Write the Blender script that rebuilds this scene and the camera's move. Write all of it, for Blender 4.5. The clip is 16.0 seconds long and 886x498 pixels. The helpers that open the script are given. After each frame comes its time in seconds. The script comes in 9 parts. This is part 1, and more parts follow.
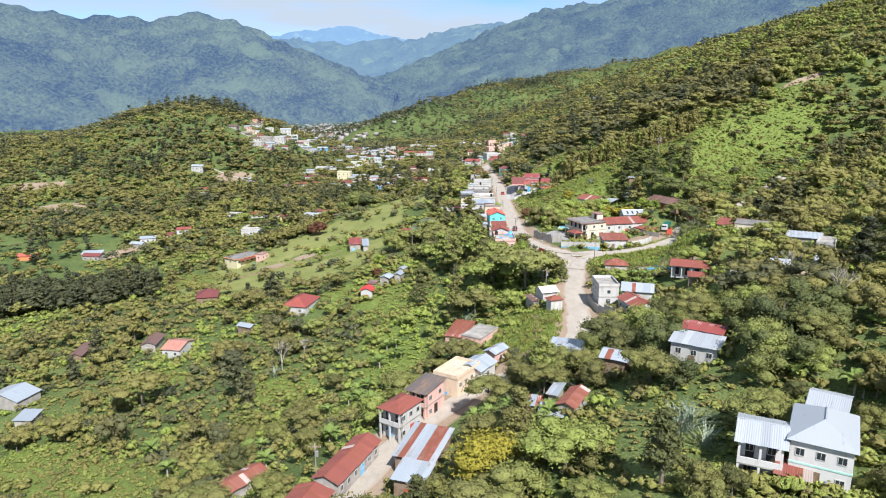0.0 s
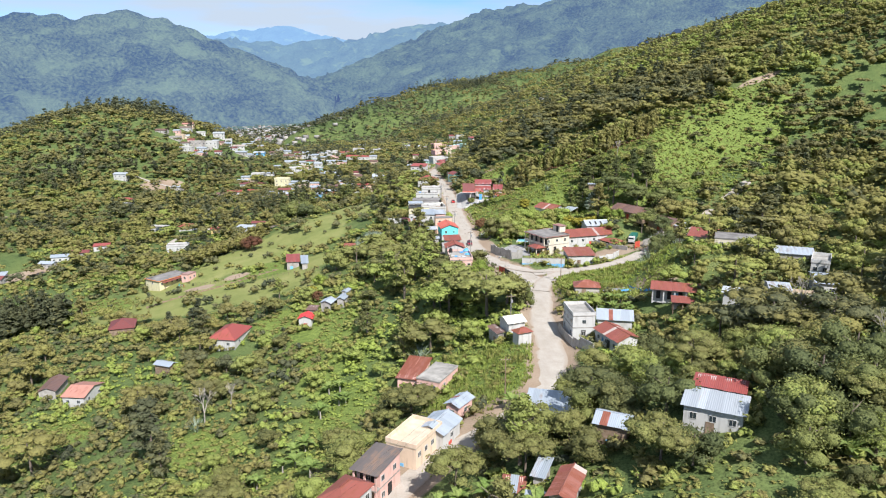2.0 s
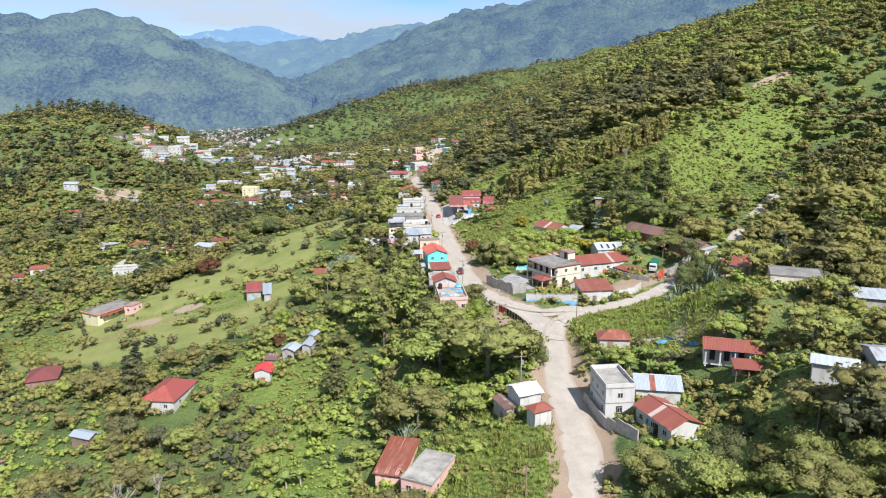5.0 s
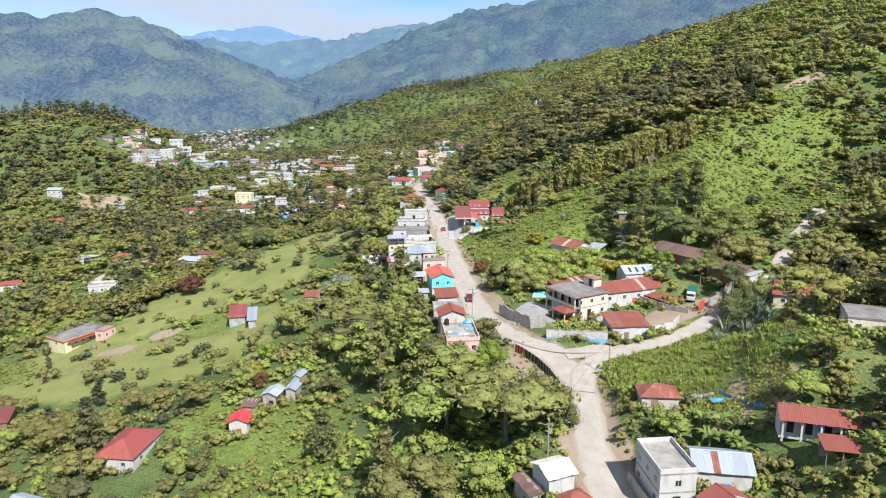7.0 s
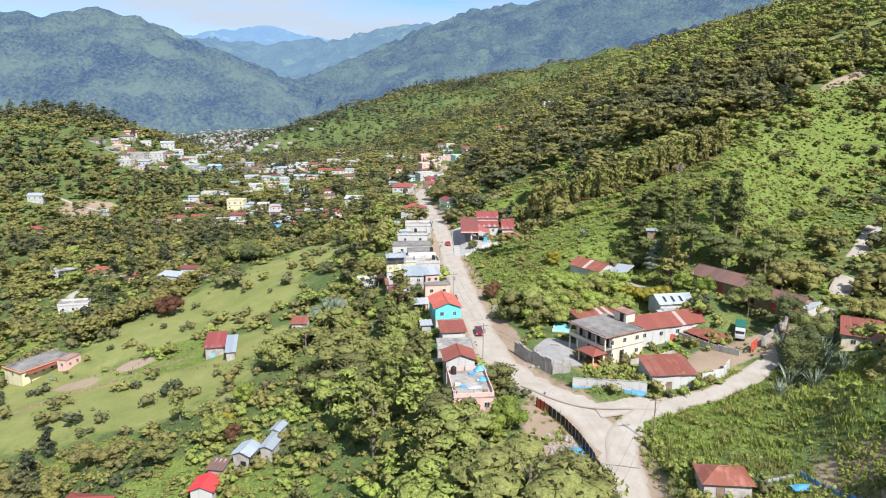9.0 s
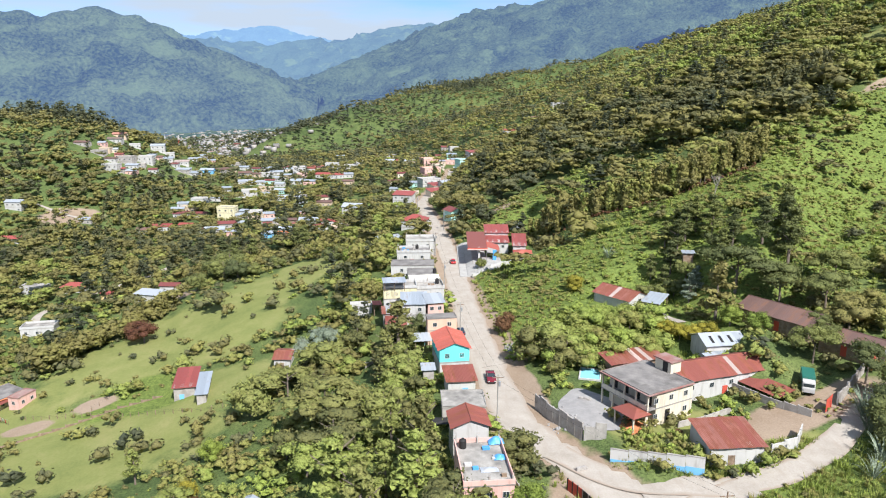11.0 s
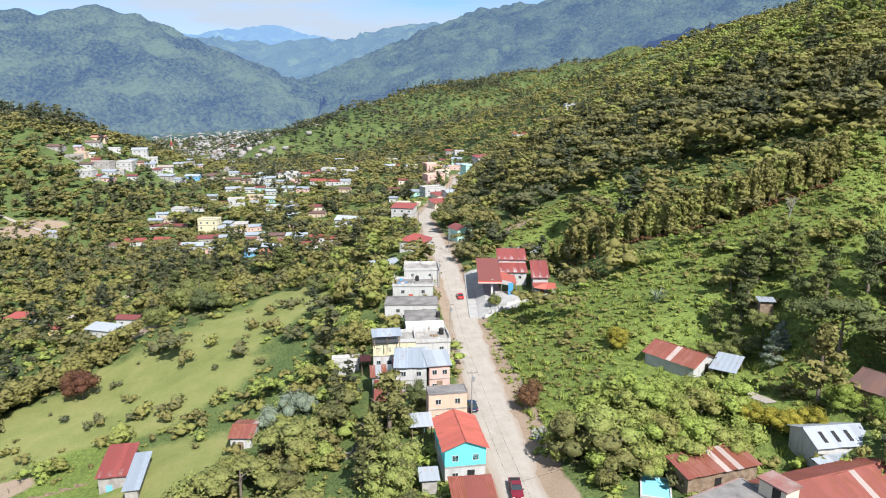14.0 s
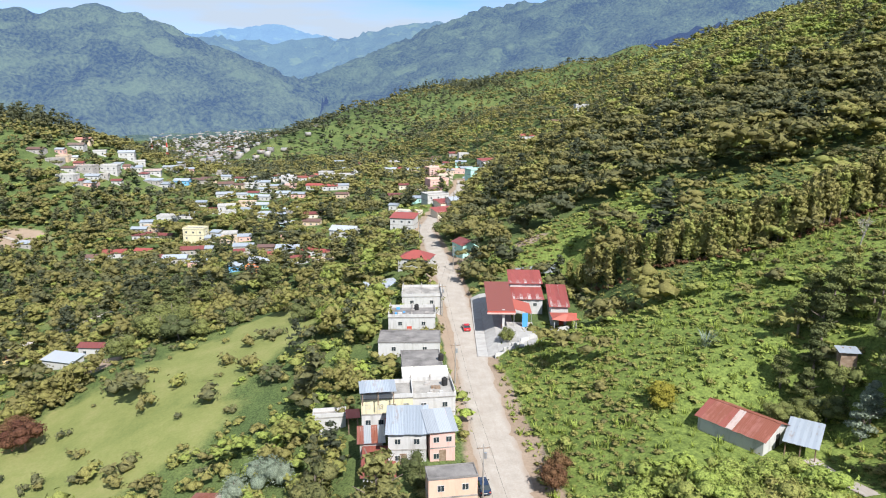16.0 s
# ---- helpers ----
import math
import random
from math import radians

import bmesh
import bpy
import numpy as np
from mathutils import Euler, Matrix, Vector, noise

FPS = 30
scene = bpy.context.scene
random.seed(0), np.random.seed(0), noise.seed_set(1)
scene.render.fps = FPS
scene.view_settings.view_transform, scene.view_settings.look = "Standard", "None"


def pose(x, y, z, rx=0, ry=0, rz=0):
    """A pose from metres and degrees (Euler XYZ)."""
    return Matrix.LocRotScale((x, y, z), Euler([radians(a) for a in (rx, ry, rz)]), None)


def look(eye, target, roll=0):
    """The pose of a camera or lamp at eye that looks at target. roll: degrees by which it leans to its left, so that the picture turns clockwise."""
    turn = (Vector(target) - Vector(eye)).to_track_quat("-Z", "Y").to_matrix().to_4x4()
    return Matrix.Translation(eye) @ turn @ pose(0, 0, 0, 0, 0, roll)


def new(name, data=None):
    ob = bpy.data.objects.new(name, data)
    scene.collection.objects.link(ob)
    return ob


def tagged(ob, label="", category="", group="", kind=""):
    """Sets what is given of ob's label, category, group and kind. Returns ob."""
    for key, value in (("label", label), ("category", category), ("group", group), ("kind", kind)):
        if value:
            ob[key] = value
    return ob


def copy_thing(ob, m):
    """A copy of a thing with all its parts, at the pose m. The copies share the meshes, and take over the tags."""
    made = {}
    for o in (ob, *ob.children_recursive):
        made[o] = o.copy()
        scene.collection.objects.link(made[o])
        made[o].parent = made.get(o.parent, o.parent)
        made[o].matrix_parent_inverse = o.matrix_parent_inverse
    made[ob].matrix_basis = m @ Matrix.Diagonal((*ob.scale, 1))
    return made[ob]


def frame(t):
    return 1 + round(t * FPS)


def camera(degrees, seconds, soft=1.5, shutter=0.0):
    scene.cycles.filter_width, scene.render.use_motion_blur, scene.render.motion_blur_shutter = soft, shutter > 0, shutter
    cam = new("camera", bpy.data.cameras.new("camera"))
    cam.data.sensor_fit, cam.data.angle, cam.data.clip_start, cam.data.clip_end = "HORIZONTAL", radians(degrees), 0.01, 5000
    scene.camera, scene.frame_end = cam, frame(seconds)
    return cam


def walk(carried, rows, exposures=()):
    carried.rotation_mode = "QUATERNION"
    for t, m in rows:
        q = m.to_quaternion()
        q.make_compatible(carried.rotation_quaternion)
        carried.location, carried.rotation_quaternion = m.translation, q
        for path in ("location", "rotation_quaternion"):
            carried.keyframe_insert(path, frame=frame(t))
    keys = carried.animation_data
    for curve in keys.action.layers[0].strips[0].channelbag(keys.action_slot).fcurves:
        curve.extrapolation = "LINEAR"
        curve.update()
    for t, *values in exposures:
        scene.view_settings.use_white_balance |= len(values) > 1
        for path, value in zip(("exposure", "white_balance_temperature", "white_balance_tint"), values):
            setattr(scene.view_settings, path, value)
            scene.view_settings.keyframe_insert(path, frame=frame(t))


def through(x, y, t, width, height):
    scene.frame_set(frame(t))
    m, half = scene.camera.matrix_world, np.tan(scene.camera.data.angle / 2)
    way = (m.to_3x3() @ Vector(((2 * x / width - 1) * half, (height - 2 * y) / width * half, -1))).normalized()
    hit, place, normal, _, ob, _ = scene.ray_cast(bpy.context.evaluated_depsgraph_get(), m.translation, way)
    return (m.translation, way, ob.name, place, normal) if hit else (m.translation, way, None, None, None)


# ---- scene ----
# ---- the camera and its way ----
cam = camera(65.5, 16.0, 1.1)
METRES, EYE, TILT, LEAN, TURN = 220.0, 66.0, -13.3, 0.0, 0.0
ROWS = [
    (0.0, 0.0, 0.0, 0.0, -0.0, 0.0, 0.0),
    (0.5, -0.0011, 0.031, 0.0073, -0.14, 0.01, 0.07),
    (1.0, -0.0026, 0.0616, 0.0145, -1.66, 0.01, 0.45),
    (1.5, -0.0037, 0.0922, 0.0217, -3.09, 0.01, 0.81),
    (2.0, -0.0042, 0.1228, 0.0285, -4.56, 0.02, 1.18),
    (2.5, -0.0043, 0.1533, 0.0354, -5.94, -0.0, 1.53),
    (3.0, -0.0042, 0.1837, 0.0424, -6.53, -0.01, 1.69),
    (3.5, -0.0032, 0.2138, 0.0496, -6.45, -0.01, 1.69),
    (4.0, -0.0015, 0.2443, 0.0567, -6.35, -0.0, 1.68),
    (6.5, 0.0101, 0.3965, 0.0938, -5.99, 0.07, 1.57),
    (7.0, 0.0126, 0.4269, 0.1014, -5.93, 0.08, 1.53),
    (7.5, 0.0152, 0.4574, 0.1088, -5.87, 0.09, 1.49),
    (8.0, 0.0177, 0.4878, 0.1158, -5.81, 0.11, 1.44),
    (8.5, 0.0202, 0.5181, 0.1228, -5.75, 0.12, 1.4),
    (9.0, 0.0227, 0.5482, 0.13, -5.71, 0.11, 1.35),
    (11.5, 0.0351, 0.6993, 0.1654, -5.44, 0.19, 1.17),
    (12.0, 0.0378, 0.7298, 0.1724, -5.39, 0.2, 1.14),
    (12.5, 0.0403, 0.7598, 0.1798, -5.35, 0.17, 1.12),
    (13.0, 0.0431, 0.7901, 0.1869, -5.29, 0.16, 1.09),
    (13.5, 0.0456, 0.8202, 0.194, -5.24, 0.17, 1.08),
    (14.0, 0.0486, 0.8505, 0.201, -5.19, 0.17, 1.08),
    (14.5, 0.0512, 0.8805, 0.2083, -5.12, 0.16, 1.06),
    (15.0, 0.0538, 0.9106, 0.2151, -5.06, 0.16, 1.04),
    (15.5, 0.0567, 0.9409, 0.222, -5.0, 0.16, 1.01),
    (16.0, 0.0594, 0.9707, 0.2291, -4.93, 0.15, 0.99),
]
walk(cam, [(t, pose(0, 0, EYE, TILT, LEAN, TURN) @ pose(METRES * x, METRES * y, METRES * z, 90 + pitch, roll, yaw)) for t, x, y, z, yaw, pitch, roll in ROWS],
     exposures=((0.0, 0.74, 6080, 12), (16.0, 0.74, 6080, 12)))

# ---- daylight ----
SUN_HIGH, SUN_ROUND = 48.0, 158.0      # degrees above the horizon; clockwise from straight ahead
world = bpy.data.worlds.new("sky")
scene.world = world
world.use_nodes = True
wn = world.node_tree
sky = wn.nodes.new("ShaderNodeTexSky")
sky.sky_type, sky.sun_disc = "NISHITA", False
sky.sun_elevation, sky.sun_rotation = radians(SUN_HIGH), radians(SUN_ROUND)
sky.altitude, sky.air_density, sky.dust_density, sky.ozone_density = 2200, 1.0, 0.1, 2.0
wn.nodes["Background"].inputs["Strength"].default_value = 0.105
# thin high cloud over clear blue
place = wn.nodes.new("ShaderNodeTexCoord")
spread = wn.nodes.new("ShaderNodeMapping")
spread.inputs["Scale"].default_value = (2.0, 2.0, 14.0)
cloud = wn.nodes.new("ShaderNodeTexNoise")
cloud.inputs["Scale"].default_value, cloud.inputs["Detail"].default_value = 1.6, 6.0
veil = wn.nodes.new("ShaderNodeMapRange")
veil.inputs["From Min"].default_value, veil.inputs["From Max"].default_value = 0.38, 0.62
clear = wn.nodes.new("ShaderNodeMix")
clear.data_type, clear.blend_type = "RGBA", "MULTIPLY"
clear.inputs[0].default_value, clear.inputs[7].default_value = 1.0, (0.64, 0.73, 0.84, 1)
tint = wn.nodes.new("ShaderNodeMix")
tint.data_type = "RGBA"
wn.links.new(place.outputs["Generated"], spread.inputs["Vector"])
wn.links.new(spread.outputs["Vector"], cloud.inputs["Vector"])
wn.links.new(cloud.outputs["Fac"], veil.inputs["Value"])
wn.links.new(sky.outputs["Color"], clear.inputs[6])
wn.links.new(veil.outputs["Result"], tint.inputs[0])
wn.links.new(clear.outputs[2], tint.inputs[6])
tint.inputs[7].default_value = (3.6, 4.15, 4.7, 1)
wn.links.new(tint.outputs[2], wn.nodes["Background"].inputs["Color"])

lamp = bpy.data.lights.new("sun", "SUN")
lamp.energy, lamp.angle, lamp.color = 5.0, radians(0.55), (1.0, 0.955, 0.88)
sun = new("sun", lamp)
reach = Vector((math.sin(radians(SUN_ROUND)) * math.cos(radians(SUN_HIGH)), math.cos(radians(SUN_ROUND)) * math.cos(radians(SUN_HIGH)), math.sin(radians(SUN_HIGH))))
sun.matrix_world = look(reach * 900, (0, 0, 0))
scene.view_settings.exposure = 0.74

# ---- materials ----
class Nodes:
    """A small writer of node materials."""

    def __init__(self, name):
        self.mat = bpy.data.materials.new(name)
        self.mat.use_nodes = True
        self.tree = self.mat.node_tree
        self.bsdf = self.tree.nodes["Principled BSDF"]
        self.coord = self.add("ShaderNodeTexCoord").outputs["Object"]

    def shifted(self):
        """Every object takes its grain from another place."""
        shift = self.add("ShaderNodeVectorMath")
        shift.operation = "MULTIPLY_ADD"
        shift.inputs[1].default_value = (1, 1, 1)
        ways = self.add("ShaderNodeCombineXYZ")
        r = self.add("ShaderNodeObjectInfo").outputs["Random"]
        for i, k in enumerate((53, 37, 29)):
            self.link(self.math("MULTIPLY", r, k), ways.inputs[i])
        self.link(self.coord, shift.inputs[0])
        self.link(ways.outputs[0], shift.inputs[2])
        self.coord = shift.outputs[0]
        return self

    def add(self, kind, **values):
        n = self.tree.nodes.new(kind)
        for key, value in values.items():
            if key in n.inputs:
                n.inputs[key].default_value = value
        return n

    def link(self, a, b):
        self.tree.links.new(a, b)

    def noise(self, scale, detail=4.0, stretch=None, coord=None):
        n = self.add("ShaderNodeTexNoise", Scale=scale, Detail=detail, Roughness=0.6)
        src = coord or self.coord
        if stretch:
            m = self.add("ShaderNodeMapping")
            m.inputs["Scale"].default_value = stretch
            self.link(src, m.inputs["Vector"])
            src = m.outputs["Vector"]
        self.link(src, n.inputs["Vector"])
        return n.outputs["Fac"]

    def ramp(self, fac, stops):
        r = self.add("ShaderNodeValToRGB")
        while len(r.color_ramp.elements) < len(stops):
            r.color_ramp.elements.new(0.5)
        for e, (p, c) in zip(r.color_ramp.elements, stops):
            e.position, e.color = p, (*c, 1)
        self.link(fac, r.inputs["Fac"])
        return r.outputs["Color"]

    def step(self, fac, a, b):
        r = self.add("ShaderNodeMapRange")
        r.inputs["From Min"].default_value, r.inputs["From Max"].default_value = a, b
        self.link(fac, r.inputs["Value"])
        return r.outputs["Result"]

    def math(self, op, a, b):
        m = self.add("ShaderNodeMath")
        m.operation = op
        for i, v in enumerate((a, b)):
            if isinstance(v, (int, float)):
                m.inputs[i].default_value = v
            else:
                self.link(v, m.inputs[i])
        return m.outputs[0]

    def mix(self, fac, a, b, blend="MIX"):
        m = self.tree.nodes.new("ShaderNodeMix")
        m.data_type, m.blend_type = "RGBA", blend
        for sock, v in ((m.inputs[0], fac), (m.inputs[6], a), (m.inputs[7], b)):
            if isinstance(v, (int, float)):
                sock.default_value = v
            elif isinstance(v, tuple):
                sock.default_value = (*v, 1)
            else:
                self.link(v, sock)
        return m.outputs[2]

    def bump(self, fac, strength, distance):
        b = self.add("ShaderNodeBump", Strength=strength, Distance=distance)
        self.link(fac, b.inputs["Height"])
        self.link(b.outputs["Normal"], self.bsdf.inputs["Normal"])

    def done(self, colour, rough=0.8, metal=0.0, spec=0.3):
        if isinstance(colour, tuple):
            self.bsdf.inputs["Base Color"].default_value = (*colour, 1)
        else:
            self.link(colour, self.bsdf.inputs["Base Color"])
        self.bsdf.inputs["Roughness"].default_value = rough
        self.bsdf.inputs["Metallic"].default_value = metal
        self.bsdf.inputs["Specular IOR Level"].default_value = spec
        return self.mat


def plaster(name, colour, dirt=(0.21, 0.185, 0.15), amount=0.5):
    """Painted render: rain streaks, blotches and fine grain."""
    n = Nodes(name).shifted()
    streak = n.step(n.noise(1.3, 5, (1, 1, 0.18)), 0.5, 0.72)
    blot = n.step(n.noise(0.45, 4), 0.42, 0.75)
    c = n.mix(n.math("MULTIPLY", streak, amount), colour, dirt)
    c = n.mix(n.math("MULTIPLY", blot, amount * 0.45), c, tuple(v * 0.72 for v in colour))
    c = n.mix(0.12, c, n.ramp(n.noise(9, 3), ((0.3, (0.5, 0.5, 0.5)), (0.7, (1, 1, 1)))), "MULTIPLY")
    n.bump(n.noise(14, 4), 0.25, 0.03)
    return n.done(c, 0.85)


def sheet(name, paint, rust=(0.19, 0.065, 0.028), amount=0.4, metal=0.1, rough=0.55):
    """Corrugated roofing: paint or zinc with rust that runs down the slope; every sheet differs a little."""
    n = Nodes(name).shifted()
    info = n.add("ShaderNodeObjectInfo").outputs["Random"]
    runs = n.noise(1.1, 5, (1.6, 0.28, 1))
    spots = n.noise(0.5, 4)
    worn = n.math("ADD", n.math("MULTIPLY", runs, 0.6), n.math("ADD", n.math("MULTIPLY", spots, 0.4), n.math("MULTIPLY", info, 0.16)))
    fac = n.step(worn, 0.72 - 0.3 * amount, 0.86 - 0.3 * amount)
    c = n.mix(info, tuple(v * 0.84 for v in paint), tuple(min(1, v * 1.1) for v in paint))
    c = n.mix(n.math("MULTIPLY", fac, 0.85), c, rust)
    c = n.mix(n.step(n.noise(0.8, 3, (3, 0.4, 1)), 0.6, 0.8), c, tuple(0.55 * v + 0.04 for v in paint))
    n.bump(n.noise(5, 4), 0.2, 0.03)
    return n.done(c, rough, metal, 0.4)


def stone(name, a, b, scale=0.6, rough=0.9, dark=(0.06, 0.055, 0.05), stains=0.5):
    """Concrete, earth and the like: two colours in patches, dark stains, grain."""
    n = Nodes(name).shifted()
    c = n.mix(n.step(n.noise(scale, 6), 0.35, 0.68), a, b)
    c = n.mix(n.math("MULTIPLY", n.step(n.noise(scale * 0.55, 5), 0.5, 0.72), stains), c, dark)
    c = n.mix(0.3, c, n.ramp(n.noise(scale * 14, 3), ((0.25, (0.45, 0.45, 0.45)), (0.7, (1, 1, 1)))), "MULTIPLY")
    n.bump(n.noise(scale * 9, 5), 0.4, 0.06)
    return n.done(c, rough)


def leaves(name, stops, attribute=True, through=0.18, grain=3.8, relief=1.0):
    """Foliage. The tint of a plant comes from its own number; each leaf clump varies."""
    n = Nodes(name)
    geo = n.add("ShaderNodeNewGeometry")
    if attribute:
        a = n.tree.nodes.new("ShaderNodeAttribute")
        a.attribute_name = "tint"
        base = a.outputs["Fac"]
    else:
        base = n.add("ShaderNodeObjectInfo").outputs["Random"]
    one = n.math("SUBTRACT", geo.outputs["Random Per Island"], 0.5)
    fac = n.math("ADD", base, n.math("MULTIPLY", one, 0.13 if attribute else 0.26))
    c = n.ramp(fac, stops)
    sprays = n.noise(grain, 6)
    # noise paints the shade between leaf sprays, and their bright tips, into the colour
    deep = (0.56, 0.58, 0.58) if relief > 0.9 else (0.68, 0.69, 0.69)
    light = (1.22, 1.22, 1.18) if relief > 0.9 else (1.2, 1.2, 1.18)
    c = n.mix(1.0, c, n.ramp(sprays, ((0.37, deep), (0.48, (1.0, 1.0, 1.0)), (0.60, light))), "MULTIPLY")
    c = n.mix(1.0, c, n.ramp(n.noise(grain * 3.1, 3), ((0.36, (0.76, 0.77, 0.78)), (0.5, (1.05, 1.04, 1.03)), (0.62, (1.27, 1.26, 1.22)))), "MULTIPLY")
    n.bump(sprays, 0.8 * relief, 1.0 / grain)
    n.bsdf.inputs["Roughness"].default_value = 0.62
    n.bsdf.inputs["Specular IOR Level"].default_value = 0.08
    n.link(c, n.bsdf.inputs["Base Color"])
    tr = n.tree.nodes.new("ShaderNodeBsdfTranslucent")
    n.link(n.mix(0.5, c, (0.27, 0.29, 0.09)), tr.inputs["Color"])
    mx = n.tree.nodes.new("ShaderNodeMixShader")
    mx.inputs["Fac"].default_value = through
    out = n.tree.nodes["Material Output"]
    n.link(n.bsdf.outputs[0], mx.inputs[1])
    n.link(tr.outputs[0], mx.inputs[2])
    n.link(mx.outputs[0], out.inputs["Surface"])
    return n.mat


